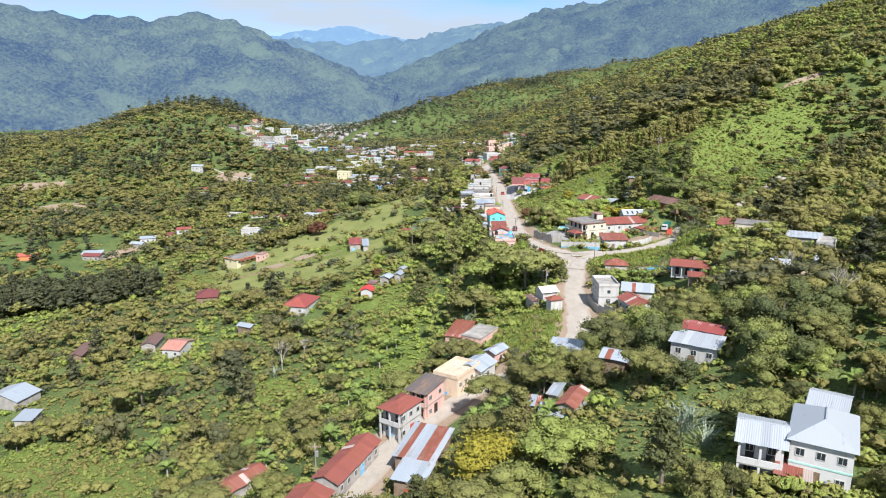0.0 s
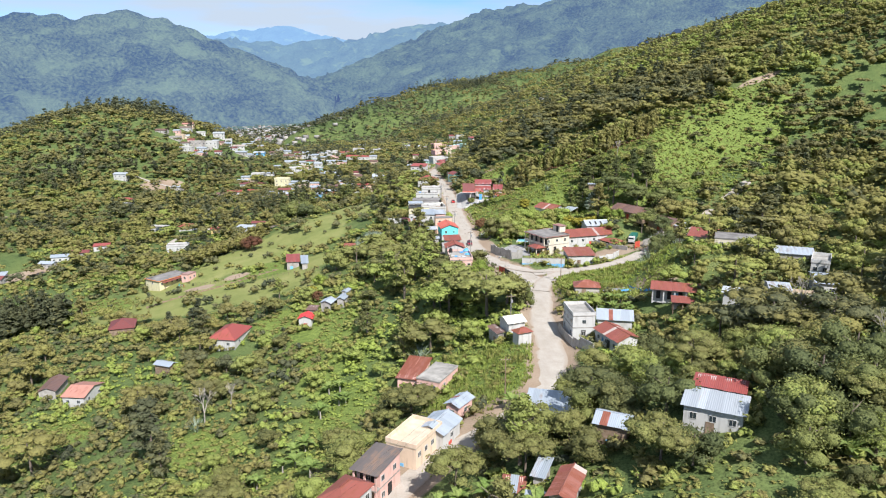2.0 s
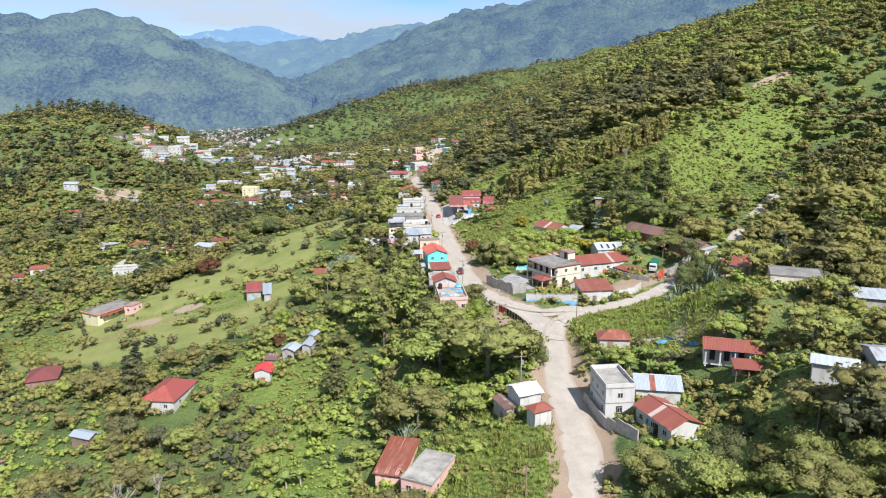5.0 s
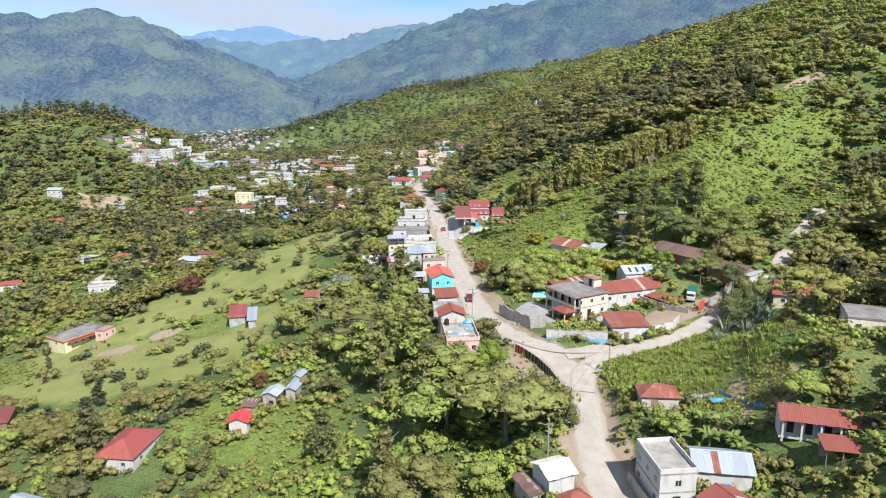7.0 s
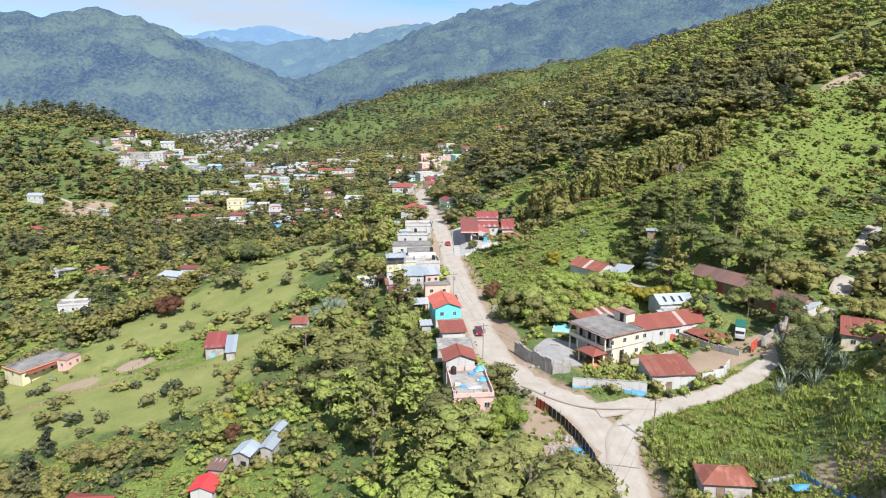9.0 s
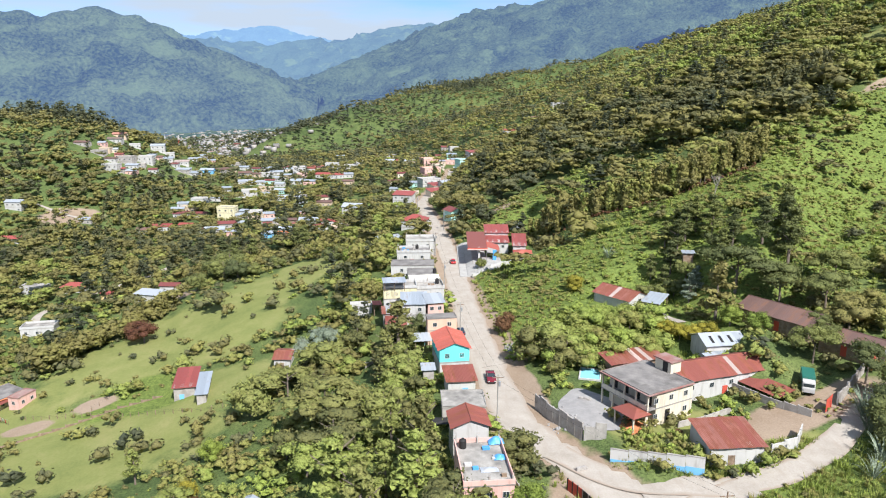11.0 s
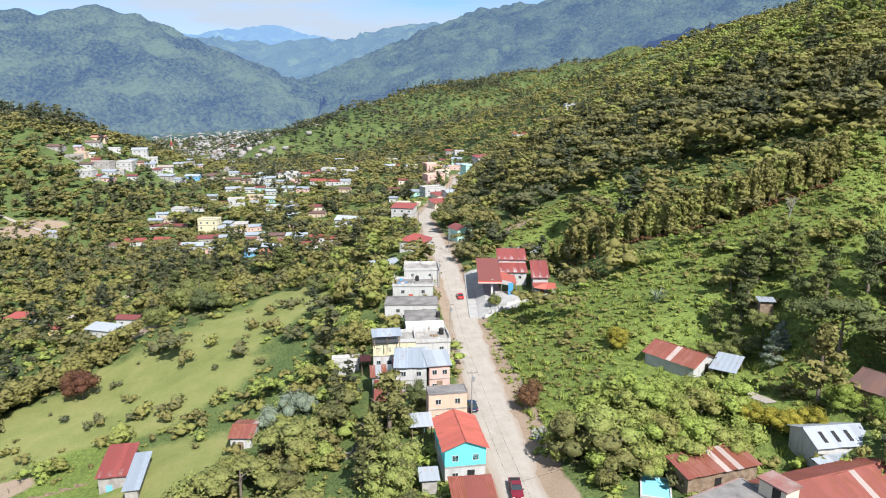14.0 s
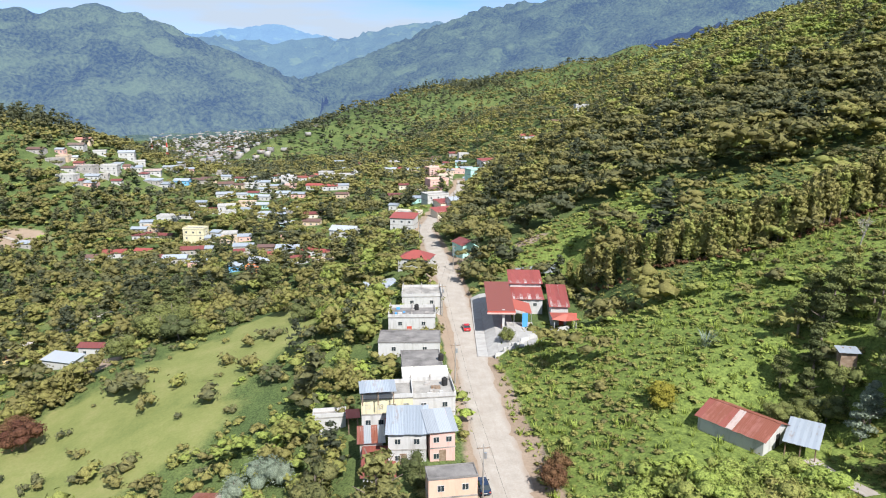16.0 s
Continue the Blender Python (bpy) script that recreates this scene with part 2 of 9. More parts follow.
GREENS = ((0.0, (0.056, 0.066, 0.043)), (0.2, (0.109, 0.114, 0.060)), (0.4, (0.199, 0.178, 0.065)), (0.55, (0.234, 0.220, 0.071)), (0.75, (0.237, 0.273, 0.071)), (0.9, (0.241, 0.301, 0.068)), (1.0, (0.279, 0.337, 0.071)))
M = {
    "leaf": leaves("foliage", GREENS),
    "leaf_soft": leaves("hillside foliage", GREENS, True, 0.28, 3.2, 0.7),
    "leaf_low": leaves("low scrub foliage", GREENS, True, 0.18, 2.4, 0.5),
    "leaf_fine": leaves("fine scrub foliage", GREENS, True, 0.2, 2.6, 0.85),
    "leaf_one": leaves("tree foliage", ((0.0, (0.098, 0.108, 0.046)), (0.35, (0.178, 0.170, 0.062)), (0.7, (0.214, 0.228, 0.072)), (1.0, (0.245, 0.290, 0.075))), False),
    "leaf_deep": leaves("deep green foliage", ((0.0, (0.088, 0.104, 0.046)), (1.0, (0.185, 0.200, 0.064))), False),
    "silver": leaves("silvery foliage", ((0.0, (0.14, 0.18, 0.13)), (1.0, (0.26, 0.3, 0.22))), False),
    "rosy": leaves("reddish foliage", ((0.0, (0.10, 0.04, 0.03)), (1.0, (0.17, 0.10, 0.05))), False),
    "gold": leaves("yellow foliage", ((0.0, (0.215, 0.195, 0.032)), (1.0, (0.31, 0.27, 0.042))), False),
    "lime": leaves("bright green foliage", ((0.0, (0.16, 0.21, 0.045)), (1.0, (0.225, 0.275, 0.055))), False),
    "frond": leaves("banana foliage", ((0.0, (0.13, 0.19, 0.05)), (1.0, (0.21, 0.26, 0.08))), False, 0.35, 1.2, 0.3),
    "bark": stone("bark", (0.16, 0.12, 0.09), (0.24, 0.2, 0.16), 3.0),
    "palebark": stone("pale bark", (0.34, 0.3, 0.25), (0.45, 0.41, 0.35), 3.0, stains=0.2),
    "concrete": stone("weathered concrete", (0.25, 0.235, 0.21), (0.42, 0.395, 0.355), 0.4, stains=0.75),
    "slab": stone("pale swept concrete", (0.36, 0.345, 0.32), (0.44, 0.425, 0.395), 0.5, stains=0.15),
    "darkconc": stone("blackened concrete", (0.16, 0.15, 0.14), (0.28, 0.26, 0.24), 0.4, stains=0.75),
    "redconc": stone("faded red slab", (0.28, 0.12, 0.1), (0.33, 0.25, 0.22), 0.4, stains=0.5),
    "tan": stone("tan screed", (0.52, 0.42, 0.3), (0.62, 0.52, 0.4), 0.5, stains=0.25),
    "block": stone("grey blockwork", (0.33, 0.3, 0.27), (0.46, 0.43, 0.39), 0.8, stains=0.35),
    "wood": stone("weathered planks", (0.2, 0.13, 0.08), (0.33, 0.25, 0.18), 1.4),
    "plank": stone("bleached planks", (0.42, 0.38, 0.33), (0.55, 0.51, 0.46), 1.6, stains=0.3),
    "gravel": stone("grey gravel", (0.27, 0.26, 0.25), (0.36, 0.345, 0.33), 0.5, stains=0.15),
    "white": plaster("white paint", (0.50, 0.49, 0.465)),
    "clean": plaster("clean white paint", (0.60, 0.59, 0.57), amount=0.25),
    "cream": plaster("cream paint", (0.66, 0.585, 0.455)),
    "pink": plaster("pink paint", (0.68, 0.42, 0.36)),
    "peachw": plaster("peach paint", (0.66, 0.44, 0.32), amount=0.35),
    "peach": plaster("faded peach paint", (0.68, 0.52, 0.38)),
    "teal": plaster("turquoise paint", (0.16, 0.68, 0.66), amount=0.2),
    "mint": plaster("mint paint", (0.42, 0.7, 0.6)),
    "yellow": plaster("yellow paint", (0.6, 0.46, 0.2)),
    "paleyellow": plaster("pale yellow paint", (0.66, 0.6, 0.38)),
    "tanwall": plaster("tan render", (0.58, 0.45, 0.32)),
    "sky": plaster("sky blue paint", (0.18, 0.45, 0.72), amount=0.3),
    "redpaint": plaster("red paint", (0.5, 0.08, 0.05), amount=0.2),
    "orange": plaster("orange paint", (0.66, 0.24, 0.1), amount=0.3),
    "r_red": sheet("oxide red roofing", (0.255, 0.078, 0.058), amount=0.45),
    "r_rust": sheet("rusted roofing", (0.30, 0.12, 0.09), (0.20, 0.062, 0.034), 0.8),
    "r_brick": sheet("brick red roofing", (0.29, 0.07, 0.058), amount=0.2),
    "r_salmon": sheet("salmon roofing", (0.44, 0.115, 0.08), amount=0.2),
    "r_brightred": sheet("bright red roofing", (0.6, 0.05, 0.05), amount=0.05),
    "r_darkred": sheet("dark red roofing", (0.19, 0.055, 0.05), amount=0.3),
    "r_brown": sheet("brown roofing", (0.15, 0.09, 0.075), (0.2, 0.1, 0.06), 0.4),
    "r_zinc": sheet("zinc roofing", (0.38, 0.42, 0.46), (0.3, 0.22, 0.17), 0.22, 0.25, 0.42),
    "r_white": sheet("white roofing", (0.37, 0.395, 0.42), (0.4, 0.33, 0.28), 0.12, 0.1, 0.4),
    "r_cream": sheet("cream roofing", (0.72, 0.68, 0.58), (0.4, 0.3, 0.22), 0.2),
    "r_peach": sheet("faded pink tile sheets", (0.42, 0.20, 0.15), amount=0.2),
    "r_dark": sheet("blackened roofing", (0.13, 0.11, 0.10), (0.24, 0.15, 0.1), 0.5),
    "clear": sheet("translucent panel", (0.42, 0.34, 0.30), amount=0.2),
    "tarp": sheet("blue tarpaulin", (0.08, 0.3, 0.62), (0.05, 0.2, 0.45), 0.1, 0, 0.4),
    "steel": Nodes("galvanised steel").done((0.45, 0.46, 0.47), 0.4, 0.6),
    "dark": Nodes("dark iron").done((0.035, 0.033, 0.032), 0.6, 0.3),
    "tyre": Nodes("tyre rubber").done((0.02, 0.02, 0.02), 0.8),
    "carred": Nodes("red car paint").done((0.5, 0.02, 0.025), 0.25, 0.1, 0.6),
    "carmaroon": Nodes("maroon car paint").done((0.2, 0.015, 0.03), 0.25, 0.1, 0.6),
    "carblue": Nodes("dark blue car paint").done((0.02, 0.035, 0.07), 0.25, 0.1, 0.6),
    "green": Nodes("green lorry paint").done((0.03, 0.16, 0.12), 0.35, 0.1, 0.6),
    "glass": Nodes("dark window glass").done((0.03, 0.04, 0.045), 0.08, 0.0, 0.6),
    "pool": Nodes("pool water").done((0.25, 0.6, 0.72), 0.06, 0.0, 0.5),
}


def land_material():
    n = Nodes("grass, scrub and earth")
    def mask(name):
        a = n.tree.nodes.new("ShaderNodeAttribute")
        a.attribute_name = name
        return a.outputs["Fac"]
    big, mid, fine = n.noise(0.012, 5), n.noise(0.11, 6), n.noise(1.4, 5)
    scrub = n.ramp(n.math("ADD", n.math("MULTIPLY", big, 0.45), n.math("MULTIPLY", mid, 0.55)), ((0.32, (0.045, 0.068, 0.026)), (0.45, (0.085, 0.118, 0.04)), (0.56, (0.12, 0.152, 0.05)), (0.7, (0.17, 0.182, 0.07))))
    grass = n.ramp(n.math("ADD", n.math("MULTIPLY", mid, 0.7), n.math("MULTIPLY", fine, 0.3)), ((0.3, (0.142, 0.166, 0.052)), (0.5, (0.194, 0.210, 0.068)), (0.72, (0.262, 0.248, 0.100))))
    lush = n.ramp(n.math("ADD", n.math("MULTIPLY", mid, 0.35), n.math("MULTIPLY", n.noise(1.1, 8), 0.65)), ((0.38, (0.085, 0.115, 0.030)), (0.5, (0.138, 0.180, 0.043)), (0.62, (0.185, 0.230, 0.056))))
    earth = n.ramp(n.math("ADD", n.math("MULTIPLY", mid, 0.6), n.math("MULTIPLY", n.noise(3.5, 5), 0.4)), ((0.35, (0.24, 0.175, 0.12)), (0.65, (0.34, 0.265, 0.195))))
    leafy = n.ramp(n.noise(2.4, 6), ((0.36, (0.4, 0.42, 0.42)), (0.5, (0.98, 0.98, 0.98)), (0.62, (1.25, 1.25, 1.2))))
    scrub, lush = n.mix(0.75, scrub, leafy, "MULTIPLY"), n.mix(0.5, lush, leafy, "MULTIPLY")
    edge = n.math("MULTIPLY", n.math("SUBTRACT", mid, 0.5), 0.9)
    c = n.mix(n.step(n.math("ADD", mask("meadow"), edge), 0.35, 0.6), scrub, grass)
    c = n.mix(n.step(n.math("ADD", mask("lush"), edge), 0.35, 0.6), c, lush)
    c = n.mix(n.step(n.math("ADD", mask("earth"), edge), 0.38, 0.58), c, earth)
    c = n.mix(0.25, c, n.ramp(n.noise(2.4, 6), ((0.3, (0.6, 0.6, 0.6)), (0.65, (1.1, 1.1, 1.1)))), "MULTIPLY")
    n.bump(n.noise(2.4, 6), 0.3, 0.15)
    return n.done(c, 0.95, 0, 0.1)


def road_material():
    n = Nodes("dusty concrete road")
    a = n.tree.nodes.new("ShaderNodeAttribute")
    a.attribute_name = "across"
    t = a.outputs["Fac"]
    mid, fine, longn = n.noise(0.28, 6), n.noise(3.5, 5), n.noise(0.4, 5, (2.6, 0.35, 1))
    c = n.ramp(n.math("ADD", n.math("MULTIPLY", mid, 0.6), n.math("MULTIPLY", fine, 0.4)), ((0.3, (0.28, 0.245, 0.2)), (0.5, (0.36, 0.32, 0.27)), (0.7, (0.43, 0.39, 0.34))))
    c = n.mix(n.math("MULTIPLY", n.step(longn, 0.5, 0.72), 0.45), c, (0.3, 0.25, 0.2))
    c = n.mix(n.step(n.math("ADD", t, n.math("MULTIPLY", n.math("SUBTRACT", mid, 0.5), 0.7)), 0.72, 0.98), c, (0.31, 0.25, 0.195))
    n.bump(fine, 0.4, 0.05)
    return n.done(c, 0.92)


M["land"], M["road"] = land_material(), road_material()


def far_material(name, low, high, haze_glow):
    """Wooded mountains kilometres away; the haze of the air between is painted on as blue emission."""
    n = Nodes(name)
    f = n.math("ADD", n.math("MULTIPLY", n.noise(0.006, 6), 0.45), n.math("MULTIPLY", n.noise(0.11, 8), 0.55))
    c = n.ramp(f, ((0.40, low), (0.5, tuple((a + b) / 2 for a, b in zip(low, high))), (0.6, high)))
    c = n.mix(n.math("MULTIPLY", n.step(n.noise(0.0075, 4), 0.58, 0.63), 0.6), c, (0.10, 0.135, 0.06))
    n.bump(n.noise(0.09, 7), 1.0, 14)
    n.bsdf.inputs["Emission Color"].default_value = (*haze_glow, 1)
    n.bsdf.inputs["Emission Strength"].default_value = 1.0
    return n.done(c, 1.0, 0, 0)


# ---- the lie of the land ----
ROAD_Y = (20, 70, 103, 117, 128, 137, 147, 160, 178, 205, 219, 232, 247, 262, 290, 335, 380, 430, 465, 510, 572, 657, 713, 900, 1200, 1800, 2500, 5200)
ROAD_X = (-66, -33, -13.5, -7.5, 0, 7, 20, 33, 37, 40, 43.5, 45, 39, 31.5, 31, 31.5, 33, 33, 32, 31, 43, 63, 70, 40, -130, -380, -500, -900)
ROAD_Z = (-1, 1, 2, 2.5, 3, 3, 4, 5, 5.5, 6.5, 7, 7.5, 7.5, 7.5, 7, 7, 7, 7.6, 8, 7, 5, 3, 2, -5, -18, -38, -50, -40)


def smooth(v, a, b):
    t = np.clip((v - a) / (b - a), 0, 1)
    return t * t * (3 - 2 * t)


def along(y, knots, soft=6.0):
    """A value that follows the road, rounded at its knots."""
    y = np.asarray(y, float)
    return sum(np.interp(y + d * soft, ROAD_Y, knots) for d in (-1, -0.5, 0, 0.5, 1)) / 5


def road_x(y):
    return along(y, ROAD_X)


def road_z(y):
    return along(y, ROAD_Z, 12)


def waves(x, y, size, seed):
    """Cheap smooth noise between about -1 and 1, from crossing waves."""
    r = np.random.RandomState(seed)
    total = 0.0
    for k in range(7):
        a, p, s = r.uniform(0, 6.283), r.uniform(0, 6.283), size * r.uniform(0.6, 1.6)
        c, n = math.cos(a), math.sin(a)
        total = total + np.sin((x * c + y * n) * 6.283 / s + p + 0.8 * np.sin((x * n - y * c) * 6.283 / (s * 1.7) + p * 2))
    return total / 3.6



# far ridges: (x, y, height) along each crest, and the fall of its sides
CRESTS = (
    (0.42, ((-2500, 2250, 420), (-1900, 2330, 370), (-1509, 2477, 332), (-1415, 2508, 309), (-1318, 2538, 279), (-1183, 2600, 290), (-1009, 2660, 279), (-966, 2677, 304), (-911, 2696, 317), (-846, 2676, 298), (-717, 2610, 223), (-553, 2507, 168), (-427, 2390, 90), (-375, 2318, 40))),
    (0.35, ((-1900, 4450, 280), (-1450, 4580, 318), (-1254, 4693, 356), (-944, 4821, 413), (-657, 4892, 455), (-466, 4915, 414), (-325, 4927, 366), (-35, 4939, 260))),
    (0.40, ((-334, 2493, 8), (-224, 2809, 76), (-110, 3017, 135), (123, 3317, 236), (291, 3508, 302), (479, 3688, 374), (594, 3772, 448), (696, 3805, 472), (822, 3779, 463), (916, 3601, 480), (1145, 3213, 558), (1500, 2900, 600))),
    (0.34, ((-1700, 3900, 330), (-1330, 3987, 322), (-998, 4090, 306), (-927, 4159, 322), (-767, 4244, 308), (-343, 4304, 316), (-188, 4365, 325), (-59, 4369, 364), (71, 4419, 381), (170, 4416, 420), (371, 4454, 444), (602, 4428, 438))),
)


def crest(x, y, fall, line):
    best = np.full(np.shape(x), -1e4)
    for (ax, ay, ah), (bx, by, bh) in zip(line, line[1:]):
        dx, dy = bx - ax, by - ay
        t = np.clip(((x - ax) * dx + (y - ay) * dy) / (dx * dx + dy * dy), 0, 1)
        dist = np.hypot(x - ax - t * dx, y - ay - t * dy)
        best = np.maximum(best, ah + t * (bh - ah) - fall * (np.sqrt(dist * dist + 60 ** 2) - 60))
    return best


# a wooded spur that runs down into the valley beyond the village
SPUR = ((-190, 1010, -34), (-120, 1075, -6), (-71, 1120, 13), (30, 1205, 42), (142, 1316, 70), (218, 1450, 82), (330, 1560, 100), (560, 1640, 150))


def fold(y):
    """How the mountain side on the right swells into spurs and draws back into side valleys."""
    return np.interp(y, (440, 600, 880, 1000, 1150, 1400, 1700, 5000), (1.0, 1.06, 1.04, 0.74, 0.5, 0.3, 0.06, 0.05))


def bare_land(x, y):
    x, y = np.asarray(x, float), np.asarray(y, float)
    u = x - road_x(y)
    rate = np.interp(y, (60, 130, 180, 245, 300, 350, 4000), (0.28, 0.38, 0.29, 0.15, 0.31, 0.40, 0.40))
    up = np.maximum(u - 6, 0) * fold(y)
    near = np.minimum(up, 70) * rate + np.clip(up - 70, 0, 200) * 0.37 + np.clip(up - 270, 0, 1000) * 0.28 + np.maximum(up - 1270, 0) * 0.15
    deep = np.interp(y, (60, 330, 400, 550, 700, 1000, 1800), (38, 36, 30, 24, 17, 8, 2))
    down = np.maximum(-u - np.interp(y, (200, 235, 420, 460), (7, 15, 15, 8)), 0)
    far = -deep * (1 - np.exp(-down / 95)) - 0.03 * np.minimum(down, 220)
    near = near + 15 * (1 - np.exp(-np.maximum(u - 6, 0) / 40)) * smooth(y, 500, 620) * (1 - smooth(y, 860, 1020))
    z = road_z(y) + near + far
    z = z + 9 * np.exp(-((x + 2) ** 2 + (y - 730) ** 2) / 5000)
    z = np.maximum(z, crest(x, y, 0.36, SPUR) + 6 * waves(x, y, 120, 8))
    z = z + 56 * np.exp(-((x + 248) ** 2 + (y - 716) ** 2) / 15500)
    z = z + 26 * np.exp(-((x + 480) ** 2 + (y - 720) ** 2) / 60000)
    z = z + 5 * np.exp(-((x + 30) ** 2 + (y - 385) ** 2) / 2500)
    rough = smooth(np.abs(u), 10, 60)
    z = z + rough * 1.0 * waves(x, y, 60, 3)
    back = smooth(np.hypot(x, y - 200), 350, 1400)
    z = z + back * smooth(np.abs(u), 60, 300) * (9 * waves(x, y, 260, 5) + 5 * waves(x, y, 110, 6))
    return z


# lanes: (x, y) or (x, y, height) from end to end
LANES = (
    ((44, 238, 7.5), (57, 238.5, 8), (68, 240, 8.6), (80, 246, 9.4), (92, 255, 11), (106, 261, 13.2), (122, 280, 17), (140, 298, 21.5), (160, 318, 28)),
    ((-112, 395), (-122, 412), (-118, 430), (-96, 452), (-80, 470)),
    ((-150, 560), (-176, 575), (-205, 590)),
    ((74.5, 306), (75.5, 300.5), (76.5, 294)),
    ((43.5, 219), (46.5, 228), (52, 235), (63, 238.8)),
    ((35.5, 253), (40.5, 245.5), (47, 241), (58, 239)),
)

# levelled yards: (x, y, half width, half depth, height)
YARDS = (
    (68, 264, 22, 20, 9.0), (97, 282, 11, 10, 16.0), (70, 309, 10, 8, 13.2), (52, 393, 12, 20, 8.9), (104, 268, 6, 6, 13.4), (44, 79, 13, 11, 19.0),
    (93, 203, 11, 9, 22.2), (53, 206, 6, 5, 10.0), (68, 184, 8, 6, 15.4), (47, 184, 7, 8, 6.4), (90, 168, 12, 7, 20.2), (51, 173, 7, 6, 7.6), (101, 244, 7, 8, 15.6), (22, 240, 5, 8, 7.6),
)


def land(x, y):
    """Height of the ground: the slopes with the roads' flat benches and the yards cut into them."""
    x, y = np.asarray(x, float), np.asarray(y, float)
    z = bare = bare_land(x, y)
    for cx, cy, rx, ry, h in YARDS:
        d = np.maximum(np.abs(x - cx) - rx, 0) ** 2 + np.maximum(np.abs(y - cy) - ry, 0) ** 2
        k = np.exp(-d / 80)
        z = z * (1 - k) + h * k
    for (ax, ay, az), (bx, by, bz) in zip(LANES[0], LANES[0][1:]):
        dx, dy = bx - ax, by - ay
        t = np.clip(((x - ax) * dx + (y - ay) * dy) / (dx * dx + dy * dy), 0, 1)
        k = 1 - smooth(np.hypot(x - ax - t * dx, y - ay - t * dy), 2.5, 6.0 + 2.6 * np.maximum(bare - az - t * (bz - az), 0))
        z = z * (1 - k) + (az + t * (bz - az)) * k
    w = (1 - smooth(np.abs(x - road_x(y)), 4.5, 8.0)) * (y < 720)
    return z * (1 - w) + road_z(y) * w


# ---- building helpers ----
def link_mesh(name, me, parent=None, label=""):
    ob = new(name, me)
    if parent:
        ob.parent = parent
    if label:
        ob["label"] = label
    return ob


def part(name, bm, material, parent, label=""):
    me = bpy.data.meshes.new(name)
    bm.to_mesh(me)
    bm.free()
    me.materials.append(material)
    return link_mesh(name, me, parent, label)


def thing(name, x, y, z, yaw=0.0):
    ob = new(name)
    ob.location, ob.rotation_euler = (x, y, z), (0, 0, radians(yaw))
    return ob


def box(bm, x0, y0, z0, x1, y1, z1):
    v = [bm.verts.new((x, y, z)) for z in (z0, z1) for y in (y0, y1) for x in (x0, x1)]
    for f in ((0, 2, 3, 1), (4, 5, 7, 6), (0, 1, 5, 4), (2, 6, 7, 3), (0, 4, 6, 2), (1, 3, 7, 5)):
        bm.faces.new([v[i] for i in f])


def tube(bm, a, b, r0, r1, sides=6):
    """A tapered round bar from a to b."""
    a, b = Vector(a), Vector(b)
    q = (b - a).to_track_quat("Z", "Y").to_matrix()
    rings = []
    for p, r in ((a, r0), (b, r1)):
        rings.append([bm.verts.new(p + q @ Vector((r * math.cos(6.2832 * i / sides), r * math.sin(6.2832 * i / sides), 0))) for i in range(sides)])
    for i in range(sides):
        j = (i + 1) % sides
        bm.faces.new((rings[0][i], rings[0][j], rings[1][j], rings[1][i]))
    bm.faces.new(rings[1])
    bm.faces.new(rings[0][::-1])


def numpy_mesh(name, verts, faces, materials, slots=None, attributes=()):
    """A mesh from arrays of points and of triangles or quads."""
    me = bpy.data.meshes.new(name)
    k = faces.shape[1]
    me.vertices.add(len(verts))
    me.vertices.foreach_set("co", np.ascontiguousarray(verts, np.float32).ravel())
    me.loops.add(faces.size)
    me.loops.foreach_set("vertex_index", np.ascontiguousarray(faces, np.int32).ravel())
    me.polygons.add(len(faces))
    me.polygons.foreach_set("loop_start", np.arange(0, faces.size, k, dtype=np.int32))
    if slots is not None:
        me.polygons.foreach_set("material_index", np.ascontiguousarray(slots, np.int32))
    for m in materials:
        me.materials.append(m)
    for key, values in attributes:
        me.attributes.new(key, "FLOAT", "POINT").data.foreach_set("value", np.ascontiguousarray(values, np.float32))
    me.update(calc_edges=True)
    return me


def level(x, y):
    return float(land(x, y))


# ---- ground ----
def spread(low, fine_low, fine_high, high, step, grow):
    line = list(np.arange(fine_low, fine_high + step, step))
    for end, way in ((low, -1), (high, 1)):
        s, v, ext = step, line[0] if way < 0 else line[-1], []
        while (v - end) * way < 0:
            s = min(s * grow, 120)
            v += way * s
            ext.append(v)
        line = ext[::-1] + line if way < 0 else line + ext
    return np.array(line)


def patch(x, y, cx, cy, rx, ry, turn=0.0):
    """1 inside an oval, falling to 0 at its rim."""
    c, s = math.cos(radians(turn)), math.sin(radians(turn))
    dx, dy = x - cx, y - cy
    return np.clip(1.6 - np.hypot((dx * c + dy * s) / rx, (dy * c - dx * s) / ry), 0, 1)


